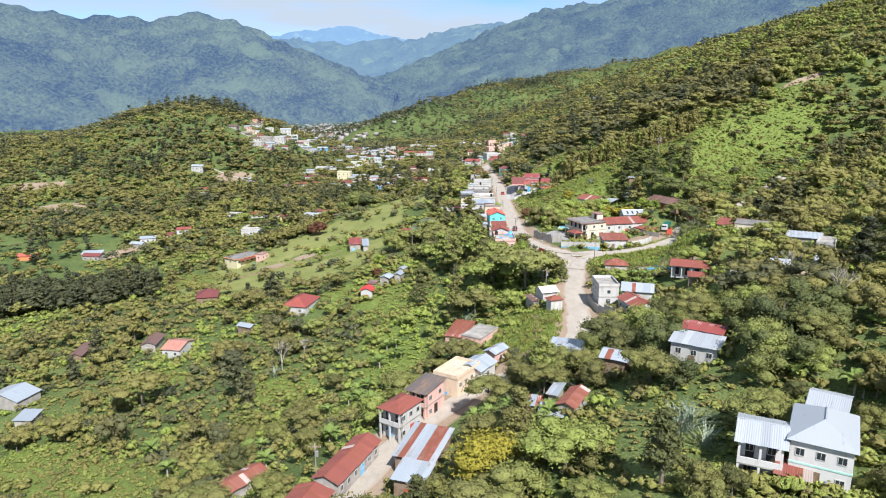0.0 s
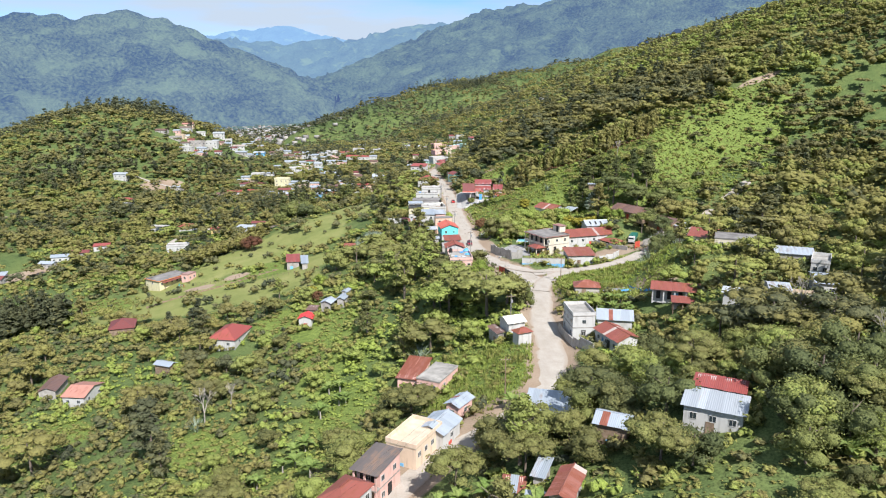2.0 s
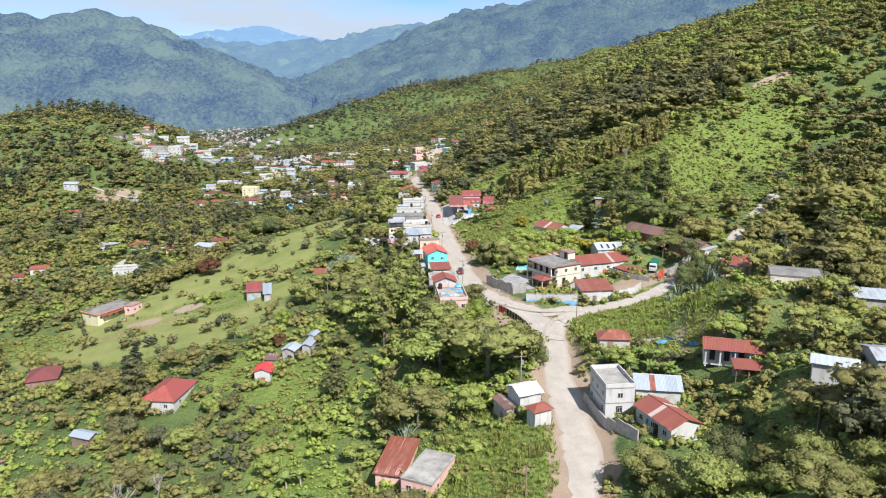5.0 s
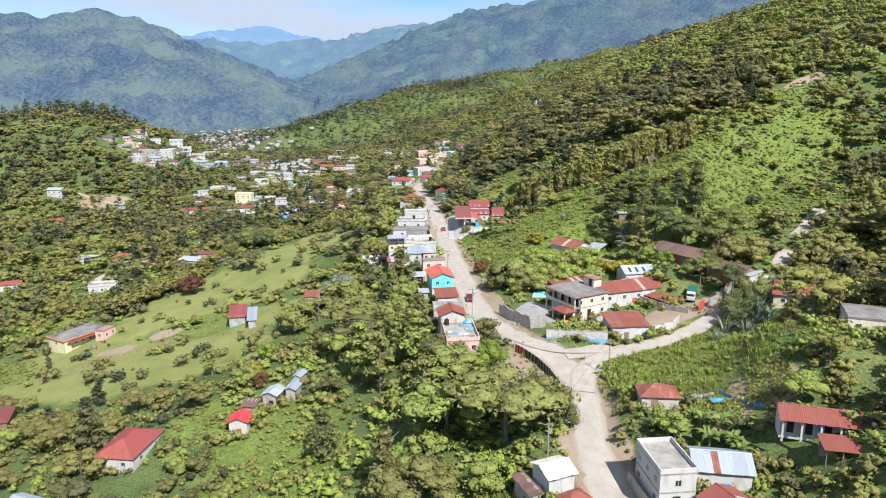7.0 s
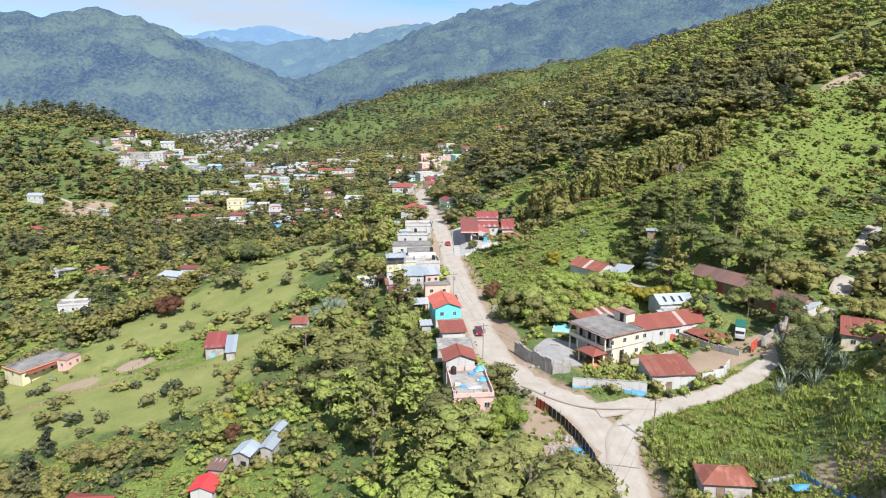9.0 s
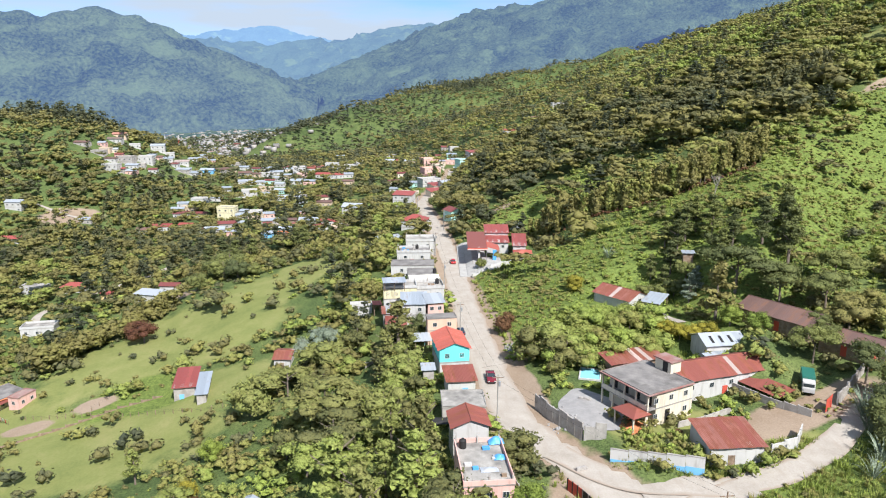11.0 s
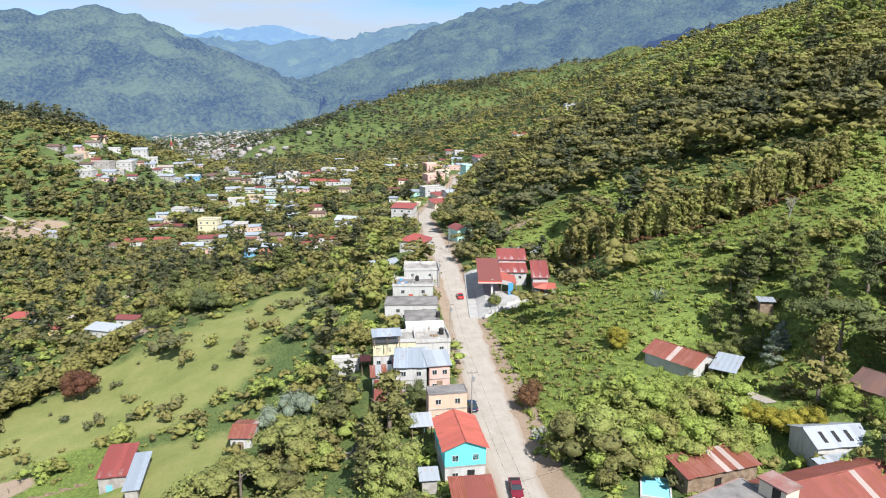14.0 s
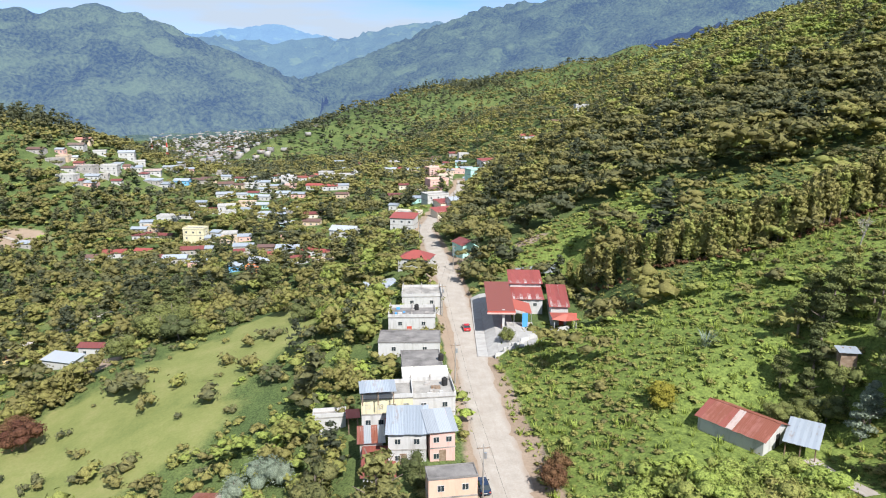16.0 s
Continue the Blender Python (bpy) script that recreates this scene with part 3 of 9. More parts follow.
MEADOWS = ((-49, 373, 50, 18, 42), (-45, 351, 24, 12, 20), (-21, 409, 14, 8, 50), (-66, 362, 22, 12, 20), (-74, 305, 44, 19, -8), (-44, 316, 22, 12, 15), (-100, 322, 22, 14, 10), (54, 312, 8, 7, 0), (58, 310, 5, 5, 0), (119, 250, 7, 5, 0), (66, 250, 14, 3, 0), (60, 253, 12, 8, 0), (272, 492, 20, 9, 20), (238, 795, 26, 9, 20), (300, 850, 40, 12, 25), (14, 644, 14, 8, 0), (-118, 684, 12, 5, 10), (-30, 655, 12, 6, 0))
LUSH = ((-52, 322, 13, 6, -15), (-131, 369, 26, 13, 10), (-56, 328, 14, 9, 20), (20, 172, 12, 15, 0), (-18, 225, 14, 24, 0), (66, 230, 16, 11, 0), (86, 326, 50, 33, 30), (172, 372, 44, 22, 25), (50, 330, 16, 40, 0), (130, 340, 30, 20, 20), (78, 425, 22, 22, 0), (60, 430, 12, 14, 0), (10, 575, 30, 20, 0), (-101, 153, 17, 11, -20), (-80, 139, 16, 10, -20), (-62, 128, 12, 8, 0), (-20, 151, 10, 11, 20), (-46, 180, 11, 7, -30), (-13, 183, 9, 14, 0), (-90, 199, 9, 11, 0), (-128, 318, 17, 12, 0), (-23, 238, 10, 12, 0), (-38, 251, 8, 8, 0), (-60, 273, 9, 7, 0))
EARTH = ((62, 202, 5, 5, 0), (72, 203, 4, 6, 20), (-67, 406, 6, 5, 0), (-68, 328, 5, 3, 0), (35, 230, 4, 13, 0), (-270, 484, 20, 9, 20), (-187, 381, 14, 6, 30), (-172, 572, 16, 12, 0), (20, 150, 9, 6, 0), (36.5, 272, 2.4, 20, 0), (37.5, 310, 1.8, 30, 0), (92, 160, 10, 6, 0), (-320, 534, 22, 9, 20), (210, 411, 15, 2.6, 17), (-83, 322, 6, 3, 0), (62, 440, 5, 4, 0), (76, 256, 9, 4, 20), (86, 258, 14, 4, 20), (40, 455, 6, 8, 0))


def cover(x, y, ovals):
    x, y = np.asarray(x, float), np.asarray(y, float)
    total = np.zeros(np.shape(x))
    for o in ovals:
        total = np.maximum(total, patch(x, y, *o))
    return total


def verge(x, y):
    """Bare earth on the road's shoulders, widest where the bank is cut."""
    u = x - road_x(y)
    wide = np.interp(y, (90, 150, 200, 250, 265, 345, 370, 720), (5.0, 6.0, 6.0, 5.8, 5.6, 5.6, 5.2, 4.5))
    return (1 - smooth(u, wide - 0.5, wide + 2.0)) * smooth(u, -7.5, -5.0) * 0.75 * (y < 715)


gx = spread(-3600, -140, 160, 3600, 2.5, 1.05)
gy = spread(-350, 60, 470, 4950, 2.5, 1.05)
XX, YY = np.meshgrid(gx, gy)
ZZ = land(XX, YY)
NX, NY = len(gx), len(gy)
ii = (np.arange(NY - 1)[:, None] * NX + np.arange(NX - 1)[None, :]).ravel()
quads = np.stack([ii, ii + 1, ii + NX + 1, ii + NX], 1)
flat = np.stack([XX.ravel(), YY.ravel(), ZZ.ravel()], 1)
ground = new("ground", numpy_mesh("ground", flat, quads, [M["land"]], None, (
    ("meadow", cover(flat[:, 0], flat[:, 1], MEADOWS)), ("lush", cover(flat[:, 0], flat[:, 1], LUSH)), ("earth", np.maximum(cover(flat[:, 0], flat[:, 1], EARTH), verge(flat[:, 0], flat[:, 1]))))))
ground.data.shade_smooth()
tagged(ground, "green valley side with scrub, meadows and bare earth", "ground", "", "structure")


# ---- distant mountains ----
def mountains(name, index, bounds, step, material, label):
    fall, line = CRESTS[index]
    x = np.arange(bounds[0], bounds[1], step)
    y = np.arange(bounds[2], bounds[3], step)
    X, Y = np.meshgrid(x, y)
    ridge = 1 - np.abs(waves(X, Y, 300, 20 + index))
    Z = crest(X, Y, fall, line) + 22 * (ridge - 0.5) * smooth(-(crest(X, Y, 0.0, line) - crest(X, Y, fall, line)), -400, -20) + 7 * waves(X, Y, 70, 30 + index)
    drop = crest(X, Y, 0.0, line) - crest(X, Y, fall, line)
    gully = (0.5 - np.abs(waves(X, Y, 210, 60 + index))) * 30 + (0.5 - np.abs(waves(X, Y, 95, 70 + index))) * 16
    Z = Z + gully * smooth(drop, 8, 110)
    i = (np.arange(len(y) - 1)[:, None] * len(x) + np.arange(len(x) - 1)[None, :]).ravel()
    f = np.stack([i, i + 1, i + len(x) + 1, i + len(x)], 1)
    keep = (Z.ravel()[f] > (land(X, Y).ravel()[f] - 60)).any(1)
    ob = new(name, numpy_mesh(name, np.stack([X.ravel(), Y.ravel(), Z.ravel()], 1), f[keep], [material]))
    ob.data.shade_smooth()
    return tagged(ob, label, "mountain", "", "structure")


# each ridge emits blue in place of haze, the farthest ones most
mountains("backdrop", 0, (-2900, -150, 1500, 3300), 18, far_material("near mountain with haze glow", (0.010, 0.022, 0.016), (0.092, 0.122, 0.056), (0.048, 0.075, 0.162)), "wooded mountain ridge with pale fields across the valley")
mountains("backdrop", 2, (-500, 1800, 2100, 4300), 22, far_material("high wooded ridge with haze glow", (0.012, 0.024, 0.018), (0.086, 0.118, 0.056), (0.05, 0.078, 0.158)), "wooded ridge at the head of the valley")
mountains("backdrop", 3, (-1900, 1000, 3500, 4900), 26, far_material("middle range with haze glow", (0.03, 0.05, 0.045), (0.06, 0.09, 0.06), (0.09, 0.145, 0.25)), "wooded range behind the valley, blue with painted haze")
mountains("backdrop", 1, (-2200, 500, 4200, 4980), 26, far_material("far range with haze glow", (0.03, 0.05, 0.05), (0.05, 0.08, 0.07), (0.15, 0.25, 0.42)), "mountain peak on the horizon, pale blue with painted haze")


def valley_head():
    """The valley floor and lower slopes kilometres away."""
    x, y = np.arange(-1500, 900, 30.0), np.arange(1700, 4300, 30.0)
    X, Y = np.meshgrid(x, y)
    Z = land(X, Y) + 2.5 * smooth(Y, 1700, 1760) + 5 * waves(X, Y, 90, 81)
    i = (np.arange(len(y) - 1)[:, None] * len(x) + np.arange(len(x) - 1)[None, :]).ravel()
    f = np.stack([i, i + 1, i + len(x) + 1, i + len(x)], 1)
    # the floor gives off a faint blue that imitates haze
    ob = new("backdrop", numpy_mesh("backdrop", np.stack([X.ravel(), Y.ravel(), Z.ravel()], 1), f, [far_material("valley floor with haze glow", (0.02, 0.04, 0.022), (0.10, 0.13, 0.06), (0.03, 0.05, 0.09))]))
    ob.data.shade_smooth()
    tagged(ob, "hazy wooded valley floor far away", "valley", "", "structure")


valley_head()


# ---- roads ----
def strip(name, centre, half, rise=0.06, across=7):
    """A road laid on a line of (x, y, z)."""
    c = np.array(centre)
    way = np.gradient(c[:, :2], axis=0)
    way /= np.linalg.norm(way, axis=1)[:, None]
    side = np.stack([way[:, 1], -way[:, 0]], 1)
    t = np.linspace(-1, 1, across)
    edge = 1 + 0.10 * waves(c[:, 0] * 3, c[:, 1] * 3, 40, 41)
    pts = np.zeros((len(c), across, 3))
    for j, v in enumerate(t):
        pts[:, j, :2] = c[:, :2] + side * (v * half * edge)[:, None]
        pts[:, j, 2] = c[:, 2] + rise - 0.05 * v * v
    pts[:, :, 2] += 0.03 * waves(pts[:, :, 0], pts[:, :, 1], 7, 43)
    i = (np.arange(len(c) - 1)[:, None] * across + np.arange(across - 1)[None, :]).ravel()
    f = np.stack([i, i + 1, i + across + 1, i + across], 1)
    ob = new(name, numpy_mesh(name, pts.reshape(-1, 3), f, [M["road"]], None, (("across", np.tile(np.abs(t), len(c))),)))
    ob.data.shade_smooth()
    return ob


ry = np.arange(22, 718, 2.0)
main_road = strip("road", np.stack([road_x(ry), ry, road_z(ry)], 1), np.interp(ry, (20, 100, 150, 240, 262, 280, 420, 470, 720), (2.8, 2.8, 3.3, 3.6, 4.2, 3.9, 3.9, 3.4, 3.0)))
tagged(main_road, "pale dusty concrete road through the village", "road", "", "structure")


def lane(name, knots, half, label, cut=0.1):
    """A lane draped on the land between a few knots."""
    k = np.array([q[:2] for q in knots], float)
    s = np.linspace(0, len(k) - 1, len(k) * 12)
    p = np.stack([np.interp(s, np.arange(len(k)), k[:, j]) for j in (0, 1)], 1)
    p = np.stack([np.convolve(np.pad(p[:, j], 6, "edge"), np.ones(13) / 13, "valid") for j in (0, 1)], 1)
    z = np.convolve(np.pad(land(p[:, 0], p[:, 1]), 4, "edge"), np.ones(9) / 9, "valid")
    ob = strip(name, np.column_stack([p, z + cut]), half, 0.05)
    return tagged(ob, label, "road", "", "structure")


lane("road", LANES[0], 2.4, "unpaved lane that forks off uphill")
lane("road", LANES[1], 1.6, "pale footpath across the valley")
lane("road", LANES[2], 1.6, "pale earth track on the hill")
lane("road", LANES[3], 1.3, "earth path to the hillside house")
lane("road", LANES[4], 2.7, "dusty apron where the lane leaves the road", 0.14)
lane("road", LANES[5], 2.7, "dusty apron on the upper side of the fork", 0.2)


# ---- houses ----
def window_meshes():
    made = []
    for name, material in (("window", M["white"]), ("pane", M["glass"])):
        bm = bmesh.new()
        if name == "window":
            for a in ((-0.6, 0, -0.62, 0.6, 0.07, -0.54), (-0.6, 0, 0.54, 0.6, 0.07, 0.62), (-0.6, 0, -0.54, -0.52, 0.07, 0.54), (0.52, 0, -0.54, 0.6, 0.07, 0.54), (-0.03, 0.0, -0.54, 0.03, 0.06, 0.54)):
                box(bm, *a)
        else:
            box(bm, -0.53, 0.005, -0.55, 0.53, 0.03, 0.55)
        me = bpy.data.meshes.new(name)
        bm.to_mesh(me)
        bm.free()
        me.materials.append(material)
        made.append(me)
    return made


WINDOW, PANE = window_meshes()


def add_window(parent, x, y, z, turn, sx=0.82, sz=0.82):
    """A framed pane on a wall; turn 0 looks along +y of the house."""
    w = link_mesh("window", WINDOW, parent)
    w.location, w.rotation_euler, w.scale = (x, y, z), (0, 0, radians(turn)), (sx, 1, sz)
    link_mesh("pane", PANE, w, "dark window glass")


def add_door(parent, x, y, z, turn, material, w=0.95, h=2.05):
    bm = bmesh.new()
    box(bm, -w / 2, 0, 0, w / 2, 0.05, h)
    box(bm, -w / 2 - 0.09, 0, 0, -w / 2, 0.08, h + 0.09)
    box(bm, w / 2, 0, 0, w / 2 + 0.09, 0.08, h + 0.09)
    box(bm, -w / 2, 0, h, w / 2, 0.08, h + 0.09)
    d = part("door", bm, material, parent)
    d.location, d.rotation_euler = (x, y, z), (0, 0, radians(turn))


def ribbed(width, length, ribs=4, high=0.035):
    """One corrugated sheet, from the eave (y = 0) up the slope."""
    bm = bmesh.new()
    n = ribs * 2
    rows = [[bm.verts.new((-width / 2 + width * i / n, y, high * (i % 2))) for i in range(n + 1)] for y in (0, length)]
    for i in range(n):
        bm.faces.new((rows[0][i], rows[0][i + 1], rows[1][i + 1], rows[1][i]))
    me = bpy.data.meshes.new("roof_sheet")
    bm.to_mesh(me)
    bm.free()
    return me


def slope(roof, start, end, low, high, material, sheets, patch_mats=()):
    """Roofing between an eave line from start to end (x, y) at height low and a line rise: high is (dx, dy, dz) from eave to top."""
    a, b = Vector((*start, low)), Vector((*end, low))
    run, up = b - a, Vector(high)
    length = up.length
    ex, ey = run.normalized(), up.normalized()
    ez = ex.cross(ey)
    turn = Matrix((ex, ey, ez)).transposed().to_4x4()
    n = max(2, round(run.length / 1.05)) if sheets else 1
    width = run.length / n
    me = ribbed(width + (0.06 if sheets else 0), length, 4 if sheets else max(3, min(14, int(run.length / 0.9))), 0.035 if sheets else 0.05)
    me.materials.append(material)
    for i in range(n):
        ob = link_mesh("roof_sheet", me, roof)
        lift = 0.012 * (i % 2) + random.uniform(0, 0.012)
        skew = radians(random.uniform(-0.5, 0.5)) if sheets else 0
        ob.matrix_local = Matrix.Translation(a + run * ((i + 0.5) / n) + ez * lift - ey * random.uniform(0, 0.12 if sheets else 0)) @ turn @ Matrix.Rotation(skew, 4, "Z")
        if patch_mats and random.random() < patch_mats[0]:
            other = me.copy()
            other.materials.clear()
            other.materials.append(random.choice(patch_mats[1:]))
            ob.data = other


def trapezoid(roof, pts, material):
    """One plain face of a hipped roof, ribbed by its material."""
    bm = bmesh.new()
    top = [bm.verts.new(p) for p in pts]
    n = (Vector(pts[1]) - Vector(pts[0])).cross(Vector(pts[-1]) - Vector(pts[0])).normalized()
    low = [bm.verts.new(Vector(p) - n * 0.06) for p in pts]
    bm.faces.new(top)
    bm.faces.new(low[::-1])
    for i in range(len(pts)):
        j = (i + 1) % len(pts)
        bm.faces.new((top[j], top[i], low[i], low[j]))
    part("roof_slope", bm, material, roof)


ROOFS = {"red": "r_red", "rust": "r_rust", "zinc": "r_zinc", "white": "r_white", "brick": "r_brick", "brown": "r_brown", "cream": "r_cream", "salmon": "r_salmon", "brightred": "r_brightred",
         "darkred": "r_darkred", "peach": "r_peach", "dark": "r_dark", "patch": "r_zinc", "redpatch": "r_red", "redzinc": "r_brick", "zincred": "r_zinc", "whitecurve": "r_white",
         "conc": "concrete", "darkconc": "darkconc", "redconc": "redconc", "tan": "tan"}
ROOF_WORDS = {"red": "oxide-red sheet roof", "rust": "rusted sheet roof", "zinc": "grey zinc roof", "white": "white metal roof", "brick": "brick-red sheet roof", "brown": "brown sheet roof",
              "cream": "cream sheet roof", "salmon": "bright salmon sheet roof", "brightred": "bright red sheet roof", "darkred": "dark red sheet roof", "peach": "faded orange roof", "dark": "blackened tin roof",
              "patch": "patched zinc and rust roof", "redpatch": "red roof with pale patches", "redzinc": "red and zinc roof", "zincred": "zinc and red roof", "whitecurve": "curved white roof",
              "conc": "flat concrete roof", "darkconc": "flat blackened concrete roof", "redconc": "flat faded red slab", "tan": "flat tan slab"}
WALL_WORDS = {"white": "white-painted", "clean": "clean white-painted", "cream": "cream-painted", "pink": "pink-painted", "peachw": "peach-painted", "peach": "faded peach", "teal": "turquoise-painted", "mint": "mint-green", "yellow": "yellow-painted",
              "paleyellow": "pale yellow", "tanwall": "tan-rendered", "block": "grey block", "wood": "dark plank", "plank": "bleached plank", "open": "open-sided timber", "orange": "orange-painted", "sky": "sky-blue"}
TAKEN = []


def house(name, x, y, base, eave, yaw, w, d, kind, wall, roofing, category="house", near=False, storeys=1, windows=(0, 0, 0, 0), gallery=0.0, low_parapet=False, rim=None,
          clutter=False, rebar=False, band=None, skylights=0, upper=None, where="by the road"):
    """A building whose front eave looks along its own -y; base and eave are heights of the ground and of the eave. windows: counts on front, left, right and back."""
    TAKEN.append((x, y, (w + d) * 0.27))
    top = thing(name, x, y, base, yaw)
    tall = "two-storey " if storeys > 1 else ""
    tagged(top, f"{tall}{WALL_WORDS[wall]} {name.replace('_', ' ')}, {ROOF_WORDS[roofing]}, {where}", category)
    H = eave - base
    over = 0.45 if kind != "flat" else 0.1
    hw, hd = w / 2 - over, d / 2 - over
    mat, rmat = M[wall if wall != "open" else "wood"], M[ROOFS[roofing]]
    patches = {"patch": (0.5, M["r_rust"], M["r_rust"], M["r_white"]), "redpatch": (0.15, M["clear"]), "red": (0.06, M["clear"]), "rust": (0.16, M["r_red"], M["clear"]), "zinc": (0.05, M["r_rust"])}.get(roofing, ())
    along_x = kind == "gableAB"
    rise = (min(w, d) if kind != "hip" else min(w, d)) * (0.2 if kind != "shed" else 0.13)
    front = -hd + gallery
    # walls
    if wall == "open":
        n = max(2, round(w / 3.2) + 1)
        for i in range(n):
            for s in (-1, 1):
                bm = bmesh.new()
                px = -hw + 2 * hw * i / (n - 1)
                tube(bm, (px, s * hd, -0.4), (px, s * hd, H + (rise * 0.9 if (kind == "shed" and s > 0) else 0)), 0.1, 0.09)
                part("post", bm, M["wood"], top)
        for s in (-1, 1):
            bm = bmesh.new()
            zz = H + (rise * 0.9 if (kind == "shed" and s > 0) else 0)
            box(bm, -hw - 0.2, s * hd - 0.07, zz - 0.2, hw + 0.2, s * hd + 0.07, zz - 0.02)
            part("beam", bm, M["wood"], top)
        if w > 5:
            bm = bmesh.new()
            box(bm, -hw, hd - 0.12, -0.3, hw, hd + 0.02, H * 0.55)
            part("back_wall", bm, M["block"], top)
    else:
        bm = bmesh.new()
        if kind == "gableAB":
            prof = [(front, -0.6), (hd, -0.6), (hd, H), (0, H + rise * 0.93), (front, H)]
            ring = [[bm.verts.new((s * hw, yy, zz)) for yy, zz in prof] for s in (-1, 1)]
        elif kind == "gableBC":
            prof = [(-hw, -0.6), (hw, -0.6), (hw, H), (0, H + rise * 0.93), (-hw, H)]
            ring = [[bm.verts.new((xx, yy, zz)) for xx, zz in prof] for yy in (hd, front)]
        elif kind == "shed":
            prof = [(front, -0.6), (hd, -0.6), (hd, H + rise * 0.93), (front, H + rise * 0.06)]
            ring = [[bm.verts.new((s * hw, yy, zz)) for yy, zz in prof] for s in (-1, 1)]
        else:
            prof = [(front, -0.6), (hd, -0.6), (hd, H - 0.05), (front, H - 0.05)]
            ring = [[bm.verts.new((s * hw, yy, zz)) for yy, zz in prof] for s in (-1, 1)]
        k = len(prof)
        for i in range(k):
            j = (i + 1) % k
            bm.faces.new((ring[0][i], ring[0][j], ring[1][j], ring[1][i]))
        bm.faces.new(ring[0][::-1])
        bm.faces.new(ring[1])
        bmesh.ops.recalc_face_normals(bm, faces=bm.faces[:])
        part("wall", bm, mat, top)
        if upper:
            bm = bmesh.new()
            for a in ((-hw - 0.03, front - 0.03, H - 2.75, hw + 0.03, front, H - 0.06), (hw, front, H - 2.75, hw + 0.03, hd, H - 0.06), (-hw - 0.03, front, H - 2.75, -hw, hd, H - 0.06)):
                box(bm, *a)
            if kind == "gableBC":
                tri = [bm.verts.new(p) for p in ((-hw, front - 0.03, H - 0.06), (hw, front - 0.03, H - 0.06), (0, front - 0.03, H + rise * 0.86))]
                bm.faces.new(tri)
            part("upper_wall", bm, M[upper], top)
        if storeys > 1:
            bm = bmesh.new()
            zb = H - 3.0
            for a in ((-hw - 0.06, front - 0.06, zb, hw + 0.06, front, zb + 0.22), (hw, front, zb, hw + 0.06, hd, zb + 0.22), (-hw - 0.06, front, zb, -hw, hd, zb + 0.22)):
                box(bm, *a)
            part("floor_band", bm, M[band] if band else M["concrete"], top)
        # openings
        for side, count in enumerate(windows):
            for f in range(min(storeys, 2)):
                zc = H - 1.45 - 2.9 * f
                if zc < 1.0:
                    continue
                for i in range(count):
                    t = (i + 0.5) / count * 2 - 1
                    if f and i == count // 2 and count > 1:
                        continue
                    if side == 0:
                        add_window(top, t * hw, front, zc, 180)
                    elif side == 1:
                        add_window(top, -hw, t * hd, zc, 90)
                    elif side == 2:
                        add_window(top, hw, t * hd, zc, -90)
                    else:
                        add_window(top, t * hw, hd, zc, 0)
        if near and w > 3.5:
            doors = (M["redpaint"], M["wood"], M["dark"], M["sky"])
            zd = 0.0 if storeys == 1 else max(0.0, H - 5.7)
            add_door(top, random.uniform(-0.3, 0.3) * hw, front, zd, 180, random.choice(doors))
            if windows[2] or storeys > 1:
                add_door(top, hw, random.uniform(-0.2, 0.2) * hd, zd, -90, random.choice(doors))
    if gallery:
        zs = [H - 0.02] if storeys == 1 else [H - 3.0]
        for zb in zs:
            if storeys > 1:
                bm = bmesh.new()
                box(bm, -hw, -hd - 0.15, zb - 0.02, hw, front, zb + 0.16)
                part("gallery_floor", bm, M["concrete"], top)
                bm = bmesh.new()
                box(bm, -hw, -hd - 0.15, zb + 0.16, hw, -hd, zb + 0.95)
                part("parapet", bm, mat, top)
        n = max(2, round(w / 2.8) + 1)
        for i in range(n):
            bm = bmesh.new()
            px = -hw + 0.15 + (2 * hw - 0.3) * i / (n - 1)
            box(bm, px - 0.14, -hd - 0.14, -0.3, px + 0.14, -hd + 0.14, H - 0.05)
            part("column", bm, mat, top)
        for i in range(n - 1):
            px = -hw + 0.15 + (2 * hw - 0.3) * (i + 0.5) / (n - 1)
            bm = bmesh.new()
            box(bm, px - 0.5, front - 0.04, H - 2.85, px + 0.5, front + 0.02, H - 0.8)
            part("doorway", bm, M["dark"], top)
    # roof
    if kind == "flat":
        bm = bmesh.new()
        box(bm, -hw - 0.1, -hd - 0.1, H - 0.05, hw + 0.1, hd + 0.1, H + 0.14)
        roof = part("roof", bm, rmat, top)
        ph = 0.28 if low_parapet else 0.85
        bm = bmesh.new()
        for a in ((-hw - 0.1, -hd - 0.1, H + 0.14, hw + 0.1, -hd + 0.06, H + ph), (-hw - 0.1, hd - 0.06, H + 0.14, hw + 0.1, hd + 0.1, H + ph), (-hw - 0.1, -hd + 0.06, H + 0.14, -hw + 0.06, hd - 0.06, H + ph), (hw - 0.06, -hd + 0.06, H + 0.14, hw + 0.1, hd - 0.06, H + ph)):
            box(bm, *a)
        part("parapet", bm, mat if not low_parapet else rmat, roof)
        if rim:
            bm = bmesh.new()
            for a in ((-hw - 0.5, -hd - 0.5, H + 0.0, hw + 0.5, -hd - 0.1, H + 0.13), (hw + 0.1, -hd - 0.1, H + 0.0, hw + 0.5, hd, H + 0.13), (-hw - 0.5, -hd - 0.1, H, -hw - 0.1, hd, H + 0.13)):
                box(bm, *a)
            part("eave_band", bm, M[rim], roof)
